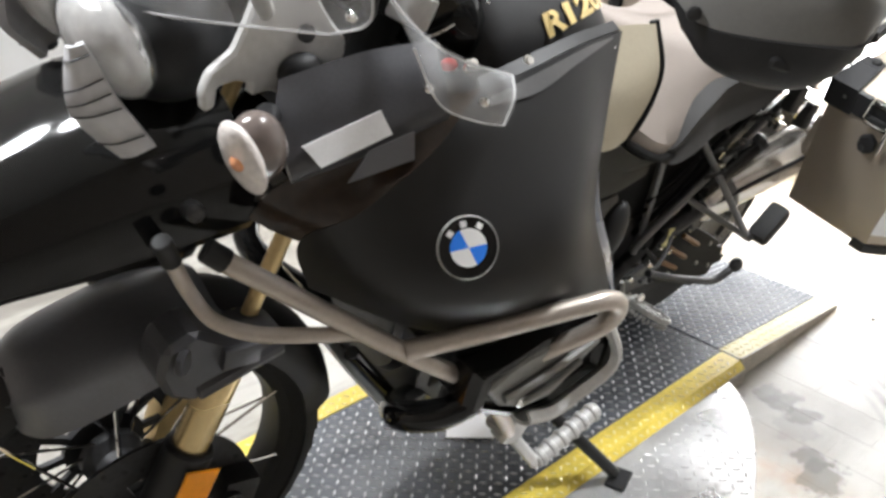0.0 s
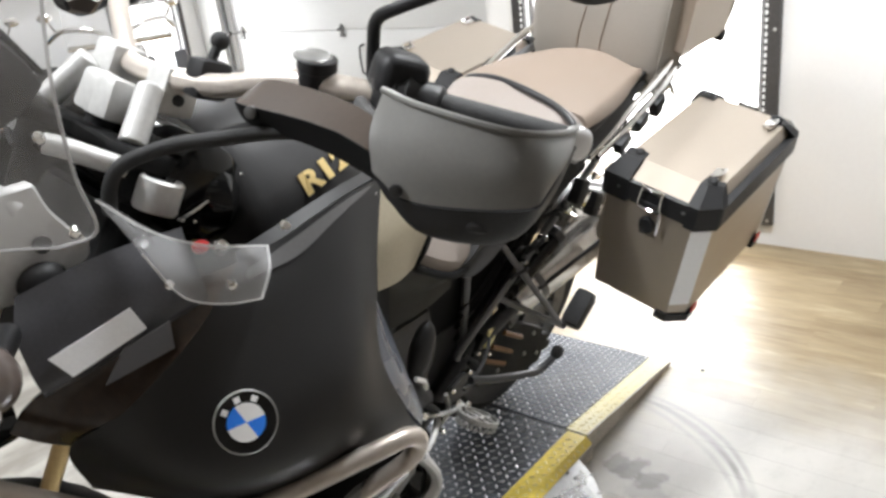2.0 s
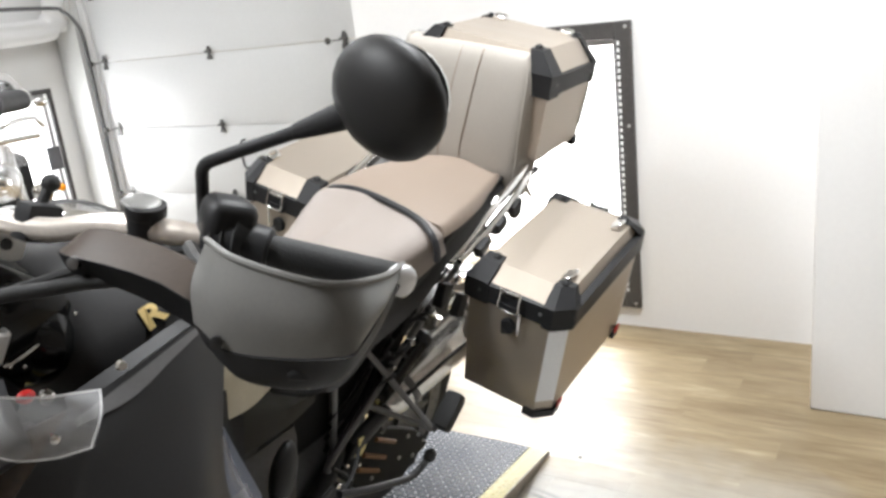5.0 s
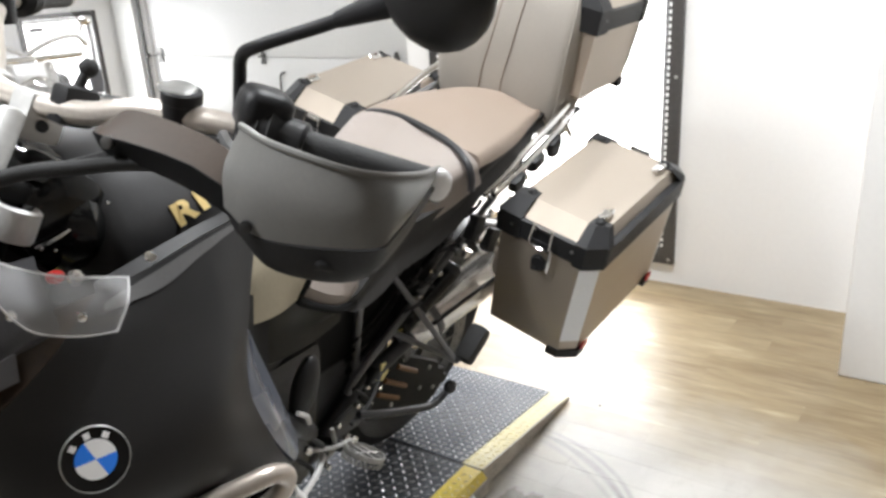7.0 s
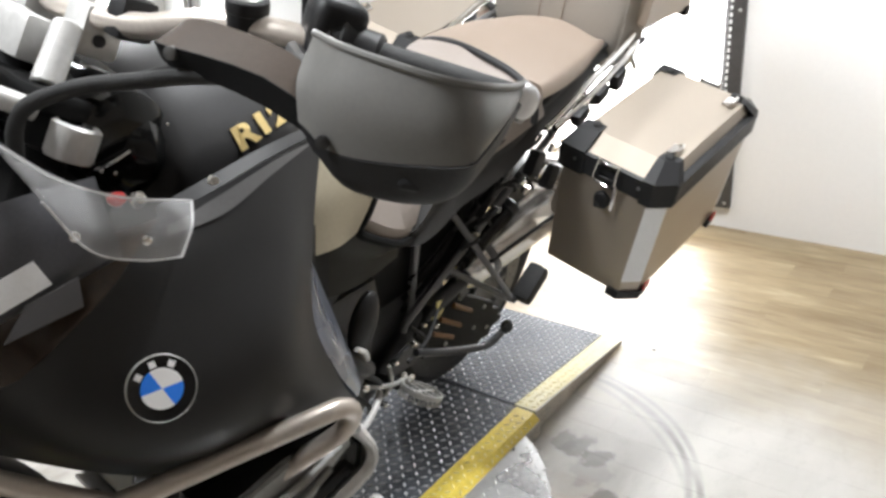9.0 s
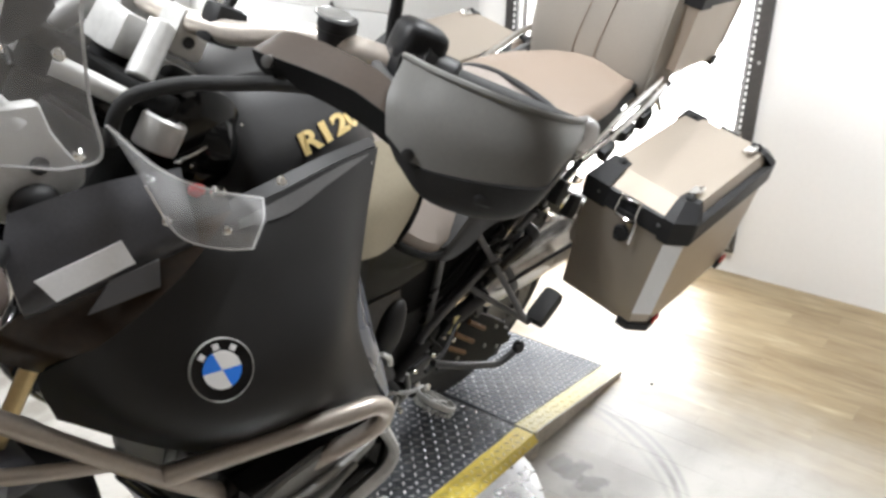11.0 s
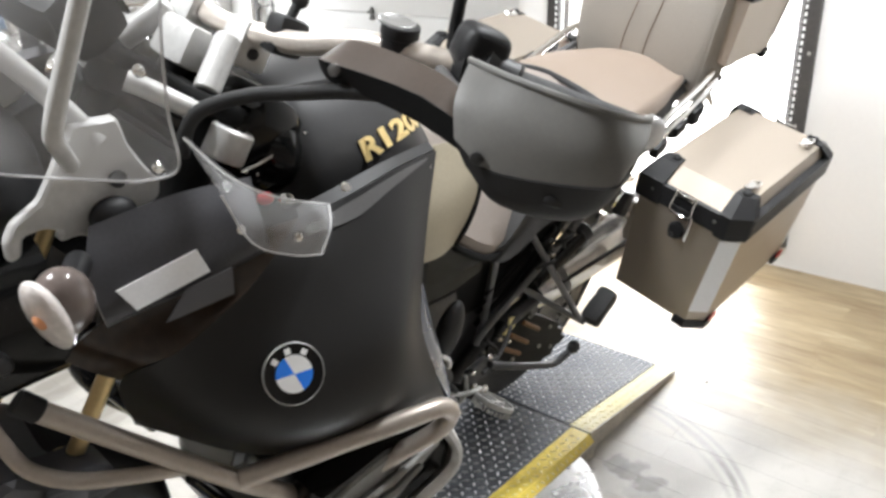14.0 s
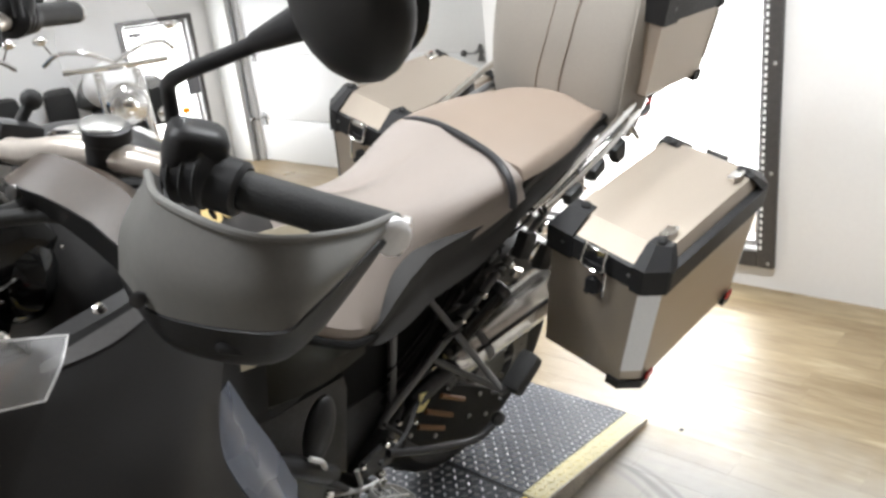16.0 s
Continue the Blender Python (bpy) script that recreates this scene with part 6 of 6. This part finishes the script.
for k, (z0, z1, y, r) in enumerate(((0.50, 0.735, -0.112, 0.005), (0.525, 0.755, -0.118, 0.004), (0.47, 0.70, -0.112, 0.006), (0.55, 0.79, -0.122, 0.004))):
    B("frame_hose", tube([(-0.37, y + 0.01, z0 - 0.01), (-0.28, y - 0.006, z0 + (z1 - z0) * 0.28), (-0.18, y, z0 + (z1 - z0) * 0.62), (-0.08, y - 0.02, z1)], r, 8), DEEPB, "black hose along the frame")
B("damper_reservoir", rod((-0.24, -0.135, 0.525), (-0.10, -0.150, 0.612), 0.021, 16), GLOSSB, "black cylinder beside the frame")
B("reservoir_cap", rod((-0.102, -0.150, 0.611), (-0.082, -0.152, 0.623), 0.0225, 16), DARKM)
B("inner_panel", surf([[(-0.50, -0.09, 0.74), (-0.30, -0.095, 0.76), (-0.05, -0.10, 0.80)], [(-0.48, -0.09, 0.52), (-0.28, -0.095, 0.55), (-0.06, -0.10, 0.64)], [(-0.45, -0.085, 0.36), (-0.30, -0.085, 0.40), (-0.16, -0.085, 0.48)]], 0.006), DEEPB, "black inner panel under the seat")
for x, y, z, sx, sz, t in ((-0.075, -0.175, 0.662, 0.035, 0.02, 25), (-0.03, -0.180, 0.695, 0.045, 0.024, -20), (-0.105, -0.17, 0.700, 0.03, 0.016, 40), (-0.005, -0.185, 0.742, 0.05, 0.02, 15), (-0.15, -0.165, 0.725, 0.03, 0.018, -10)):
    B("frame_bracket", box((sx, 0.012, sz), (x, y, z), 0.004, (12, t, 8)), CHROME if x > -0.08 else DARKM, "small polished bracket")
rail = B("grab_rail", tube([(0.33, -0.172, 0.948), (0.261, -0.188, 0.934), (0.171, -0.192, 0.900), (0.071, -0.192, 0.865), (-0.008, -0.190, 0.828), (-0.060, -0.182, 0.800)], 0.0085, 12, 4), CHROME, "polished grab rail")
part("rail_stay", rod((0.24, -0.19, 0.925), (0.30, -0.20, 0.86), 0.006, 10), CHROME, rail)
part("rail_stay", rod((0.06, -0.19, 0.862), (0.10, -0.20, 0.80), 0.006, 10), CHROME, rail)
for x, y, z in ((0.24, -0.19, 0.833), (0.14, -0.19, 0.822)):
    part("rail_clamp", box((0.034, 0.022, 0.024), (x, y, z), 0.005, (0, -15, 0)), BLACKP, rail, "black clamp")
B("case_hook", box((0.022, 0.016, 0.085), (0.030, -0.203, 0.632), 0.003, (0, 20, 0)), CASE, "brass-coloured case hook")
for x, y, z in ((-0.06, -0.175, 0.72), (0.01, -0.18, 0.67)):
    B("rubber_block", box((0.04, 0.025, 0.055), (x, y, z), 0.006, (0, 20, 0)), RUBBER)
B("swing_arm", box((0.48, 0.09, 0.09), (-0.10, 0.13, 0.36), 0.025, (0, 4, 0)), DARKM)
B("final_drive", lathe([(0.05, -0.05), (0.10, -0.035), (0.105, 0.03), (0.06, 0.05)], aim((RXW, 0.12, 0.31), (0, 1, 0)), 28), DARKM)
B("rear_mudguard", surf([[V(RXW + 0.345 * math.cos(radians(a)), y, 0.308 + 0.345 * math.sin(radians(a)) - abs(y) * 0.3) for y in (-0.085, 0, 0.085)] for a in range(150, 10, -20)], 0.004), BLACKP)
bm = bmesh.new()
for k in range(14):
    random.seed(k)
    a = V(-0.28 + 0.02 * k, -0.12 - random.uniform(0, 0.05), 0.58 + 0.016 * k + random.uniform(-0.03, 0.03))
    b = a + V(random.uniform(0.02, 0.06), random.uniform(-0.03, 0.03), random.uniform(-0.02, 0.05))
    tube([a, (a + b) / 2 + V(0, -0.012, 0.01), b], 0.004, 6, 3, bm)
tagged(B("wiring_loom", bm, RUBBER), kind="stuff")
for x, y, z, r in ((-0.10, -0.175, 0.69, 0.008), (-0.16, -0.16, 0.64, 0.007), (-0.21, -0.15, 0.60, 0.007), (-0.40, -0.16, 0.42, 0.010), (-0.44, -0.17, 0.38, 0.009)):
    B("frame_bolt", lathe([(r, -0.012), (r, 0.004), (r * 0.6, 0.008)], aim((x, y, z), (0, -1, 0.15)), 12), CHROME)
B("rear_light_block", box((0.05, 0.14, 0.07), (0.60, 0, 0.84), 0.012), RED, "red rear light")
B("rear_carrier", loft([[V(x, -w, z - 0.012), V(x, -w, z), V(x, w, z), V(x, w, z - 0.012)] for x, w, z in ((0.24, 0.13, 0.930), (0.40, 0.15, 0.946), (0.56, 0.12, 0.955))], 3, 2), DARKM, "dark luggage carrier")

# ---- cases: one local frame each, x along, y outward, z up ----


def case(name, m, L, W, H, lid, label, taper=0.035, sides=2):
    ob = holder(name, m, label, "luggage case", "aluminium cases")
    c = 0.030

    def ring(z, out, ins):
        """Outline with cut corners; out moves the outer wall inward towards the bottom."""
        w = W - out
        return [V(ins, ins, z), V(L - ins, ins, z), V(L - ins, w - c, z), V(L - c, w - ins, z), V(c, w - ins, z), V(ins, w - c, z)]
    bm = bmesh.new()
    add_rings(bm, [ring(0.010, taper + 0.012, 0.012), ring(0.020, taper, 0.002), ring(lid, 0.0, 0.002)])
    body = part("body", bm, CASE, ob, crease=15)
    bm = bmesh.new()
    add_rings(bm, [ring(lid + 0.001, -0.004, -0.004), ring(lid + 0.045, -0.004, -0.004), ring(lid + 0.047, 0, 0.002)])
    part("lid_rim", bm, BLACKP, ob, "black plastic lid rim", crease=15)
    top = H
    bm = bmesh.new()
    t = 0.045
    q = 0.016
    add_rings(bm, [ring(lid + 0.0475, 0.003, 0.004), [V(t, q, top), V(L - t, q, top), V(L - t, W - q - 0.03, top), V(L - t - 0.012, W - q, top), V(t + 0.012, W - q, top), V(t, W - q - 0.03, top)]])
    part("lid", bm, CASE, ob, "brushed aluminium lid", crease=12)
    for x, y, sx, sy in ((0.0, W, 1, -1), (L, W, -1, -1), (0.0, 0.0, 1, 1), (L, 0.0, -1, 1)):
        e = 0.052
        low = [V(x - 0.006 * sx, y + 0.05 * sy, lid - 0.004), V(x - 0.006 * sx, y + (c - 0.004) * sy, lid - 0.004), V(x + (c - 0.004) * sx, y - 0.006 * sy, lid - 0.004), V(x + 0.05 * sx, y - 0.006 * sy, lid - 0.004), V(x + 0.05 * sx, y + 0.05 * sy, lid - 0.004)]
        mid = [p + V(0, 0, 0.053) for p in low]
        high = [V(x + 0.041 * sx, y + 0.052 * sy, top + 0.003), V(x + 0.041 * sx, y + 0.036 * sy, top + 0.003), V(x + 0.055 * sx, y + 0.013 * sy, top + 0.003), V(x + 0.070 * sx, y + 0.013 * sy, top + 0.003), V(x + 0.066 * sx, y + 0.050 * sy, top + 0.003)]
        if y == 0.0:
            low = [V(x - 0.006 * sx, 0.05, lid - 0.004), V(x - 0.006 * sx, -0.007, lid - 0.004), V(x + 0.05 * sx, -0.007, lid - 0.004), V(x + 0.05 * sx, 0.05, lid - 0.004)]
            mid = [p + V(0, 0, 0.053) for p in low]
            high = [V(x + 0.036 * sx, 0.052, top + 0.003), V(x + 0.036 * sx, 0.008, top + 0.003), V(x + 0.066 * sx, 0.008, top + 0.003), V(x + 0.066 * sx, 0.05, top + 0.003)]
        bm = bmesh.new()
        add_rings(bm, [low, mid, high])
        corner = part("corner_cap", bm, BLACKP, ob, "black plastic lid corner", crease=15)
        part("corner_knob", lathe([(0.009, 0), (0.0095, 0.004), (0.006, 0.008), (0.001, 0.009)], aim((x + 0.056 * sx, y + 0.034 * sy, top + 0.002), (0, 0, 1)), 14), RUBBER, corner)
    for x in (0.085, L - 0.085):
        part("tie_plate", box((0.034, 0.020, 0.007), (x, W - 0.040, top + 0.0035), 0.002, segs=1), CHROME, ob)
        part("tie_eye", tube([(x - 0.015, W - 0.042, top + 0.004), (x - 0.014, W - 0.030, top + 0.011), (x + 0.014, W - 0.030, top + 0.011), (x + 0.015, W - 0.042, top + 0.004)], 0.003, 8, 4), CHROME, ob, "chrome tie-down eye")
    for x, sx in ((0.0, 1), (L, -1)):
        p = [V(x - 0.003 * sx, W - taper - 0.058, 0.0), V(x - 0.003 * sx, W - taper - c - 0.0, 0.0), V(x + c * sx, W - taper + 0.004, 0.0), V(x + 0.058 * sx, W - taper + 0.004, 0.0), V(x + 0.05 * sx, W - taper - 0.05, 0.0)]
        bm = bmesh.new()
        add_rings(bm, [[q + V(0, 0, 0.005) for q in p], [q + V(0, 0.0015, 0.026) for q in p]])
        foot = part("bottom_cap", bm, BLACKP, ob, "black plastic bottom corner", crease=15)
        part("red_reflector", box((0.022, 0.004, 0.018), (x + (c + 0.018) * sx, W - taper + 0.007, 0.036), 0.001, segs=1), RED, foot, "small red reflector")
        # reflective strip on the cut corner
        a, b = V(x, W - taper - c, 0.055), V(x + c * sx, W - taper, 0.055)
        a2, b2 = V(x, W - c - 0.004, lid - 0.012), V(x + c * sx, W - 0.004, lid - 0.012)
        n = V(-sx, 1, 0.1).normalized() * 0.0025
        bm = bmesh.new()
        add_rings(bm, [[a + n * 0.2, b + n * 0.2, b + n, a + n], [a2 + n * 0.2, b2 + n * 0.2, b2 + n, a2 + n]])
        part("reflective_strip", bm, REFLEX, body, "pale reflective strip")
    for x, d in ((-0.004, -1), (L + 0.004, 1)):
        for y in (0.03, W - 0.055):
            part("rim_screw", lathe([(0.004, -0.002), (0.004, 0.002), (0.002, 0.003)], aim((x, y, lid + 0.026), (d, 0, 0)), 8), STEELF, ob)
    for x, d in ((-0.004, -1), (L + 0.004, 1))[:sides]:
        yc = W * 0.46
        latch = part("latch", box((0.006, 0.050, 0.012), (x + 0.004 * d, yc, lid + 0.046), 0.002, segs=1), CHROME, ob, "chrome wire latch")
        part("latch_wire", tube([(x + 0.004 * d, yc - 0.021, lid + 0.054), (x + 0.010 * d, yc - 0.022, lid + 0.036), (x + 0.014 * d, yc - 0.020, lid + 0.012), (x + 0.014 * d, yc + 0.020, lid + 0.012), (x + 0.010 * d, yc + 0.022, lid + 0.036), (x + 0.004 * d, yc + 0.021, lid + 0.054)], 0.0026, 8, 3), CHROME, latch)
        part("latch_plate", box((0.006, 0.046, 0.020), (x + 0.005 * d, yc, lid + 0.010), 0.0015, segs=1), BLACKP, latch)
        part("latch_bar", box((0.005, 0.007, 0.060), (x + 0.005 * d, yc + 0.024, lid - 0.020), 0.0015, segs=1), CHROME, latch)
        lock = part("lock", prism([(0.019 * math.cos(radians(30 + 60 * k)), 0.022 * math.sin(radians(30 + 60 * k))) for k in range(6)], 0.014, frame_of((x + 0.004 * d, yc - 0.002, lid - 0.040), (0, -d, 0), (0, 0, 1)), 0.003), BLACKP, ob, "black lock")
        part("keyhole", lathe([(0.006, 0), (0.006, 0.002), (0.001, 0.002)], aim((x + 0.018 * d, yc - 0.002, lid - 0.040), (d, 0, 0)), 12), DARKM, lock)
    return ob


left = BIKE @ Matrix.Translation((-0.012, -0.2213, 0.4848)) @ Matrix.Rotation(radians(-3.5), 4, "Z") @ Matrix.Rotation(radians(-11.4), 4, "Y") @ Matrix.Rotation(radians(4.1), 4, "X") @ Matrix.Diagonal((1, -1, 1, 1))
case("aluminium_side_case", left, 0.405, 0.227, 0.342, 0.2690, "brushed aluminium side case with black corners, hung on the bike", 0.014)
right = BIKE @ Matrix.Translation((0.02, 0.250, 0.510)) @ Matrix.Rotation(radians(-6.1), 4, "Y") @ Matrix.Rotation(radians(5.2), 4, "X")
case("aluminium_side_case", right, 0.42, 0.235, 0.340, 0.255, "brushed aluminium side case with black corners, hung on the bike")
topm = BIKE @ Matrix.Translation((0.275, 0.148, 0.965)) @ Matrix.Rotation(radians(4), 4, "X") @ Matrix.Rotation(radians(-2), 4, "Y") @ Matrix.Rotation(radians(-90), 4, "Z")
case("aluminium_top_case", topm, 0.36, 0.30, 0.268, 0.172, "brushed aluminium top case on the luggage carrier", 0.02, 0)
pad = holder("passenger_backrest", BIKE, "taupe stitched passenger backrest on the top case", "backrest")
rows = []
for z, x, hw in ((0.850, 0.262, 0.140), (0.862, 0.248, 0.152), (0.90, 0.236, 0.162), (0.96, 0.226, 0.168), (1.05, 0.226, 0.172), (1.13, 0.234, 0.173), (1.178, 0.244, 0.168), (1.200, 0.258, 0.160), (1.205, 0.275, 0.150)):
    half = [(0.305, 1.0), (x + 0.045, 1.05), (x + 0.012, 0.98), (x + 0.002, 0.82), (x - 0.003, 0.55), (x + 0.001, 0.27)]
    rows.append([V(u, -hw * w - 0.006, z) for u, w in half] + [V(x - 0.002, -0.006, z)] + [V(u, hw * w - 0.006, z) for u, w in reversed(half)])
part("cushion", loft(rows, 4, 3), BACKR, pad)
for y0, y1 in ((-0.030, -0.056), (0.029, 0.0)):
    part("stitching", tube([(0.2345, y0, 0.90), (0.2245, y0, 0.96), (0.2245, (y0 + y1) / 2, 1.05), (0.2325, y1 * 0.8 + y0 * 0.2, 1.13), (0.2425, y1, 1.178), (0.256, y1, 1.199)], 0.0014, 6), SEATB, pad, "recessed dark stitched seam")
for s_ in (-1, 1):
    part("side_piping", tube([(0.262, 0.150 * s_ - 0.006, 0.862), (0.246, 0.165 * s_ - 0.006, 0.93), (0.240, 0.170 * s_ - 0.006, 1.05), (0.250, 0.170 * s_ - 0.006, 1.15), (0.262, 0.160 * s_ - 0.006, 1.195)], 0.0032, 6), BACKR, pad)

# ---- other motorcycles, at the far side of the room ----


def cruiser(name, m, tank_mat, label, screen):
    ob = holder(name, m, label, "motorcycle", "motorcycles in the background")
    for x in (0.0, 1.6):
        bm = bmesh.new()
        add_rings(bm, [[V(x + r * math.cos(a), h, 0.32 + r * math.sin(a)) for r, h in ((0.22, -0.05), (0.29, -0.065), (0.32, 0), (0.29, 0.065), (0.22, 0.05))] for a in (2 * math.pi * k / 32 for k in range(32))], loop=True)
        wh = part("wheel", bm, RUBBER, ob)
        part("hub", lathe([(0.05, -0.06), (0.07, 0), (0.05, 0.06)], aim((x, 0, 0.32), (0, 1, 0)), 16), CHROME, wh)
        for k in range(12):
            a = 2 * math.pi * k / 12
            part("spoke", tube([(x + 0.05 * math.cos(a), 0, 0.32 + 0.05 * math.sin(a)), (x + 0.225 * math.cos(a), 0, 0.32 + 0.225 * math.sin(a))], 0.004, 5, 0), CHROME, wh)
    for s in (-1, 1):
        part("fork", rod((0, 0.09 * s, 0.32), (0.26, 0.09 * s, 0.92), 0.024, 12), CHROME, ob)
        part("handlebar", tube([(0.28, 0, 0.96), (0.26, 0.12 * s, 1.02), (0.33, 0.24 * s, 1.03), (0.44, 0.31 * s, 0.98)], 0.013, 10), CHROME, ob)
        part("mirror", ell((0.32, 0.30 * s, 1.10), (0.012, 0.035, 0.022)), CHROME, ob)
        part("mirror_stem", tube([(0.36, 0.26 * s, 1.02), (0.33, 0.29 * s, 1.085)], 0.005, 6, 0), CHROME, ob)
    lamp = part("headlamp", ell((0.08, 0, 0.78), (0.11, 0.10, 0.10)), CHROME, ob, "round chrome headlamp")
    part("lens", lathe([(0.085, 0), (0.075, 0.016), (0.04, 0.026), (0.001, 0.03)], aim((0.005, 0, 0.78), (-1, 0, 0)), 24), REFLECTOR, lamp)
    for s in (-1, 1):
        part("spot_lamp", ell((0.06, 0.17 * s, 0.70), (0.05, 0.05, 0.05)), CHROME, ob)
        part("signal", ell((0.10, 0.26 * s, 0.70), (0.018, 0.020, 0.018)), ORANGE, ob)
    part("front_fender", surf([[V(0.36 * math.cos(radians(a)), y, 0.32 + 0.36 * math.sin(radians(a)) - abs(y) * 0.5) for y in (-0.075, 0, 0.075)] for a in range(160, 10, -25)], 0.005), tank_mat, ob)
    part("rear_fender", surf([[V(1.6 + 0.37 * math.cos(radians(a)), y, 0.32 + 0.37 * math.sin(radians(a)) - abs(y) * 0.5) for y in (-0.10, 0, 0.10)] for a in range(150, 0, -25)], 0.005), tank_mat, ob)
    part("tank", ell((0.62, 0, 0.82), (0.28, 0.16, 0.13)), tank_mat, ob, "glossy tank")
    part("seat", loft([[V(x, -w, z - 0.07), V(x, -w, z), V(x, 0, z + 0.02), V(x, w, z), V(x, w, z - 0.07)] for x, w, z in ((0.85, 0.10, 0.76), (1.1, 0.16, 0.73), (1.35, 0.14, 0.78), (1.7, 0.10, 0.80))], 3, 3), RUBBER, ob)
    bm = box((0.42, 0.24, 0.30), (0.78, 0, 0.42), 0.04)
    for k in range(7):
        box((0.20, 0.26, 0.012), (0.68, 0, 0.50 + 0.025 * k), 0.003, (0, 30, 0), bm, 1)
        box((0.20, 0.26, 0.012), (0.90, 0, 0.50 + 0.025 * k), 0.003, (0, -30, 0), bm, 1)
    part("engine", bm, DARKM, ob)
    for s in (-1, 1):
        part("exhaust", tube([(0.70, 0.14 * s, 0.50), (0.72, 0.19 * s, 0.30), (1.0, 0.20 * s, 0.24), (1.9, 0.20 * s, 0.26)], 0.035, 12), CHROME, ob)
        part("saddle_bag", box((0.46, 0.18, 0.30), (1.62, 0.27 * s, 0.60), 0.05), RUBBER, ob)
    if screen:
        part("windshield", surf([[(0.16 + 0.06 * abs(u), 0.24 * u * w, z) for u in (-1, 0, 1)] for z, w in ((0.82, 0.75), (0.98, 1.0), (1.15, 0.95), (1.26, 0.7))], 0.004), CLEAR, ob, "clear windshield")
        part("windshield_band", tube([(0.215, -0.24, 0.95), (0.15, 0, 0.95), (0.215, 0.24, 0.95)], 0.014, 8), CHROME, ob)
    part("side_stand", tube([(0.75, -0.12, 0.25), (0.72, -0.22, 0.012)], 0.012, 8, 0), CHROME, ob)
    return ob


cruiser("cruiser_motorcycle", pose(0.58, 2.66, 0, 0, 0, 68), WHITEE, "white cruiser motorcycle with a chrome headlamp and clear windshield", True)
cruiser("cruiser_motorcycle", pose(-0.06, 2.95, 0, 0, 0, 74), BLUEP, "dark blue cruiser motorcycle with chrome trim", False)
cruiser("cruiser_motorcycle", pose(-1.25, 2.9, 0, 0, 0, 85), material("dark_red_paint", (0.30, 0.02, 0.015), 0.2, 0, 60, 0.1, coat=0.6), "dark red cruiser motorcycle with chrome trim", False)

# ---- floor of boards ----
floor = tagged(part("floor", box((GX - RX0 + 0.4, SY - RY0 + 0.4, 0.1), ((GX + RX0) / 2, (SY + RY0) / 2, -0.0505)), FLOORM), "oak-look board floor, grey and scuffed round the lift", "floor", kind="structure")
BW, BL = 0.100, 0.90
bm = box((BW - 0.0005, BL - 0.0005, 0.006), (0, 0, -0.0032), 0.0003, segs=1)
board = finish(bm, FLOORM, "board")
rng = random.Random(5)
nx = int((GX - RX0) / BW) + 1
rest = bmesh.new()
for i in range(nx):
    x = RX0 + (i + 0.5) * BW
    y = RY0 - rng.uniform(0, BL)
    while y < SY:
        if x < WX + 0.1 or y > 1.0:
            if x > -0.75 and -1.9 < y < 1.2 and x < WX + 0.1:
                ob = new("board", board)
                ob.parent = floor
                ob.location = (x, y + BL / 2, 0)
            else:
                lo, hi = max(y, RY0 - 0.1) + 0.0003, min(y + BL, SY + 0.1) - 0.0003
                k = [rest.verts.new((x + u * (BW / 2 - 0.0003), hi if v > 0 else lo, -0.0002)) for u, v in ((-1, -1), (1, -1), (1, 1), (-1, 1))]
                rest.faces.new(k)
        y += BL
tagged(part("boards", rest, FLOORM, floor), kind="stuff")
tagged(part("dark_speck", lathe([(0.006, 0.0), (0.0065, 0.001), (0.003, 0.002)], Matrix.Translation((0.521, -0.093, 0.0004)), 10), RUBBER), "small black speck lying on the floor", "speck")
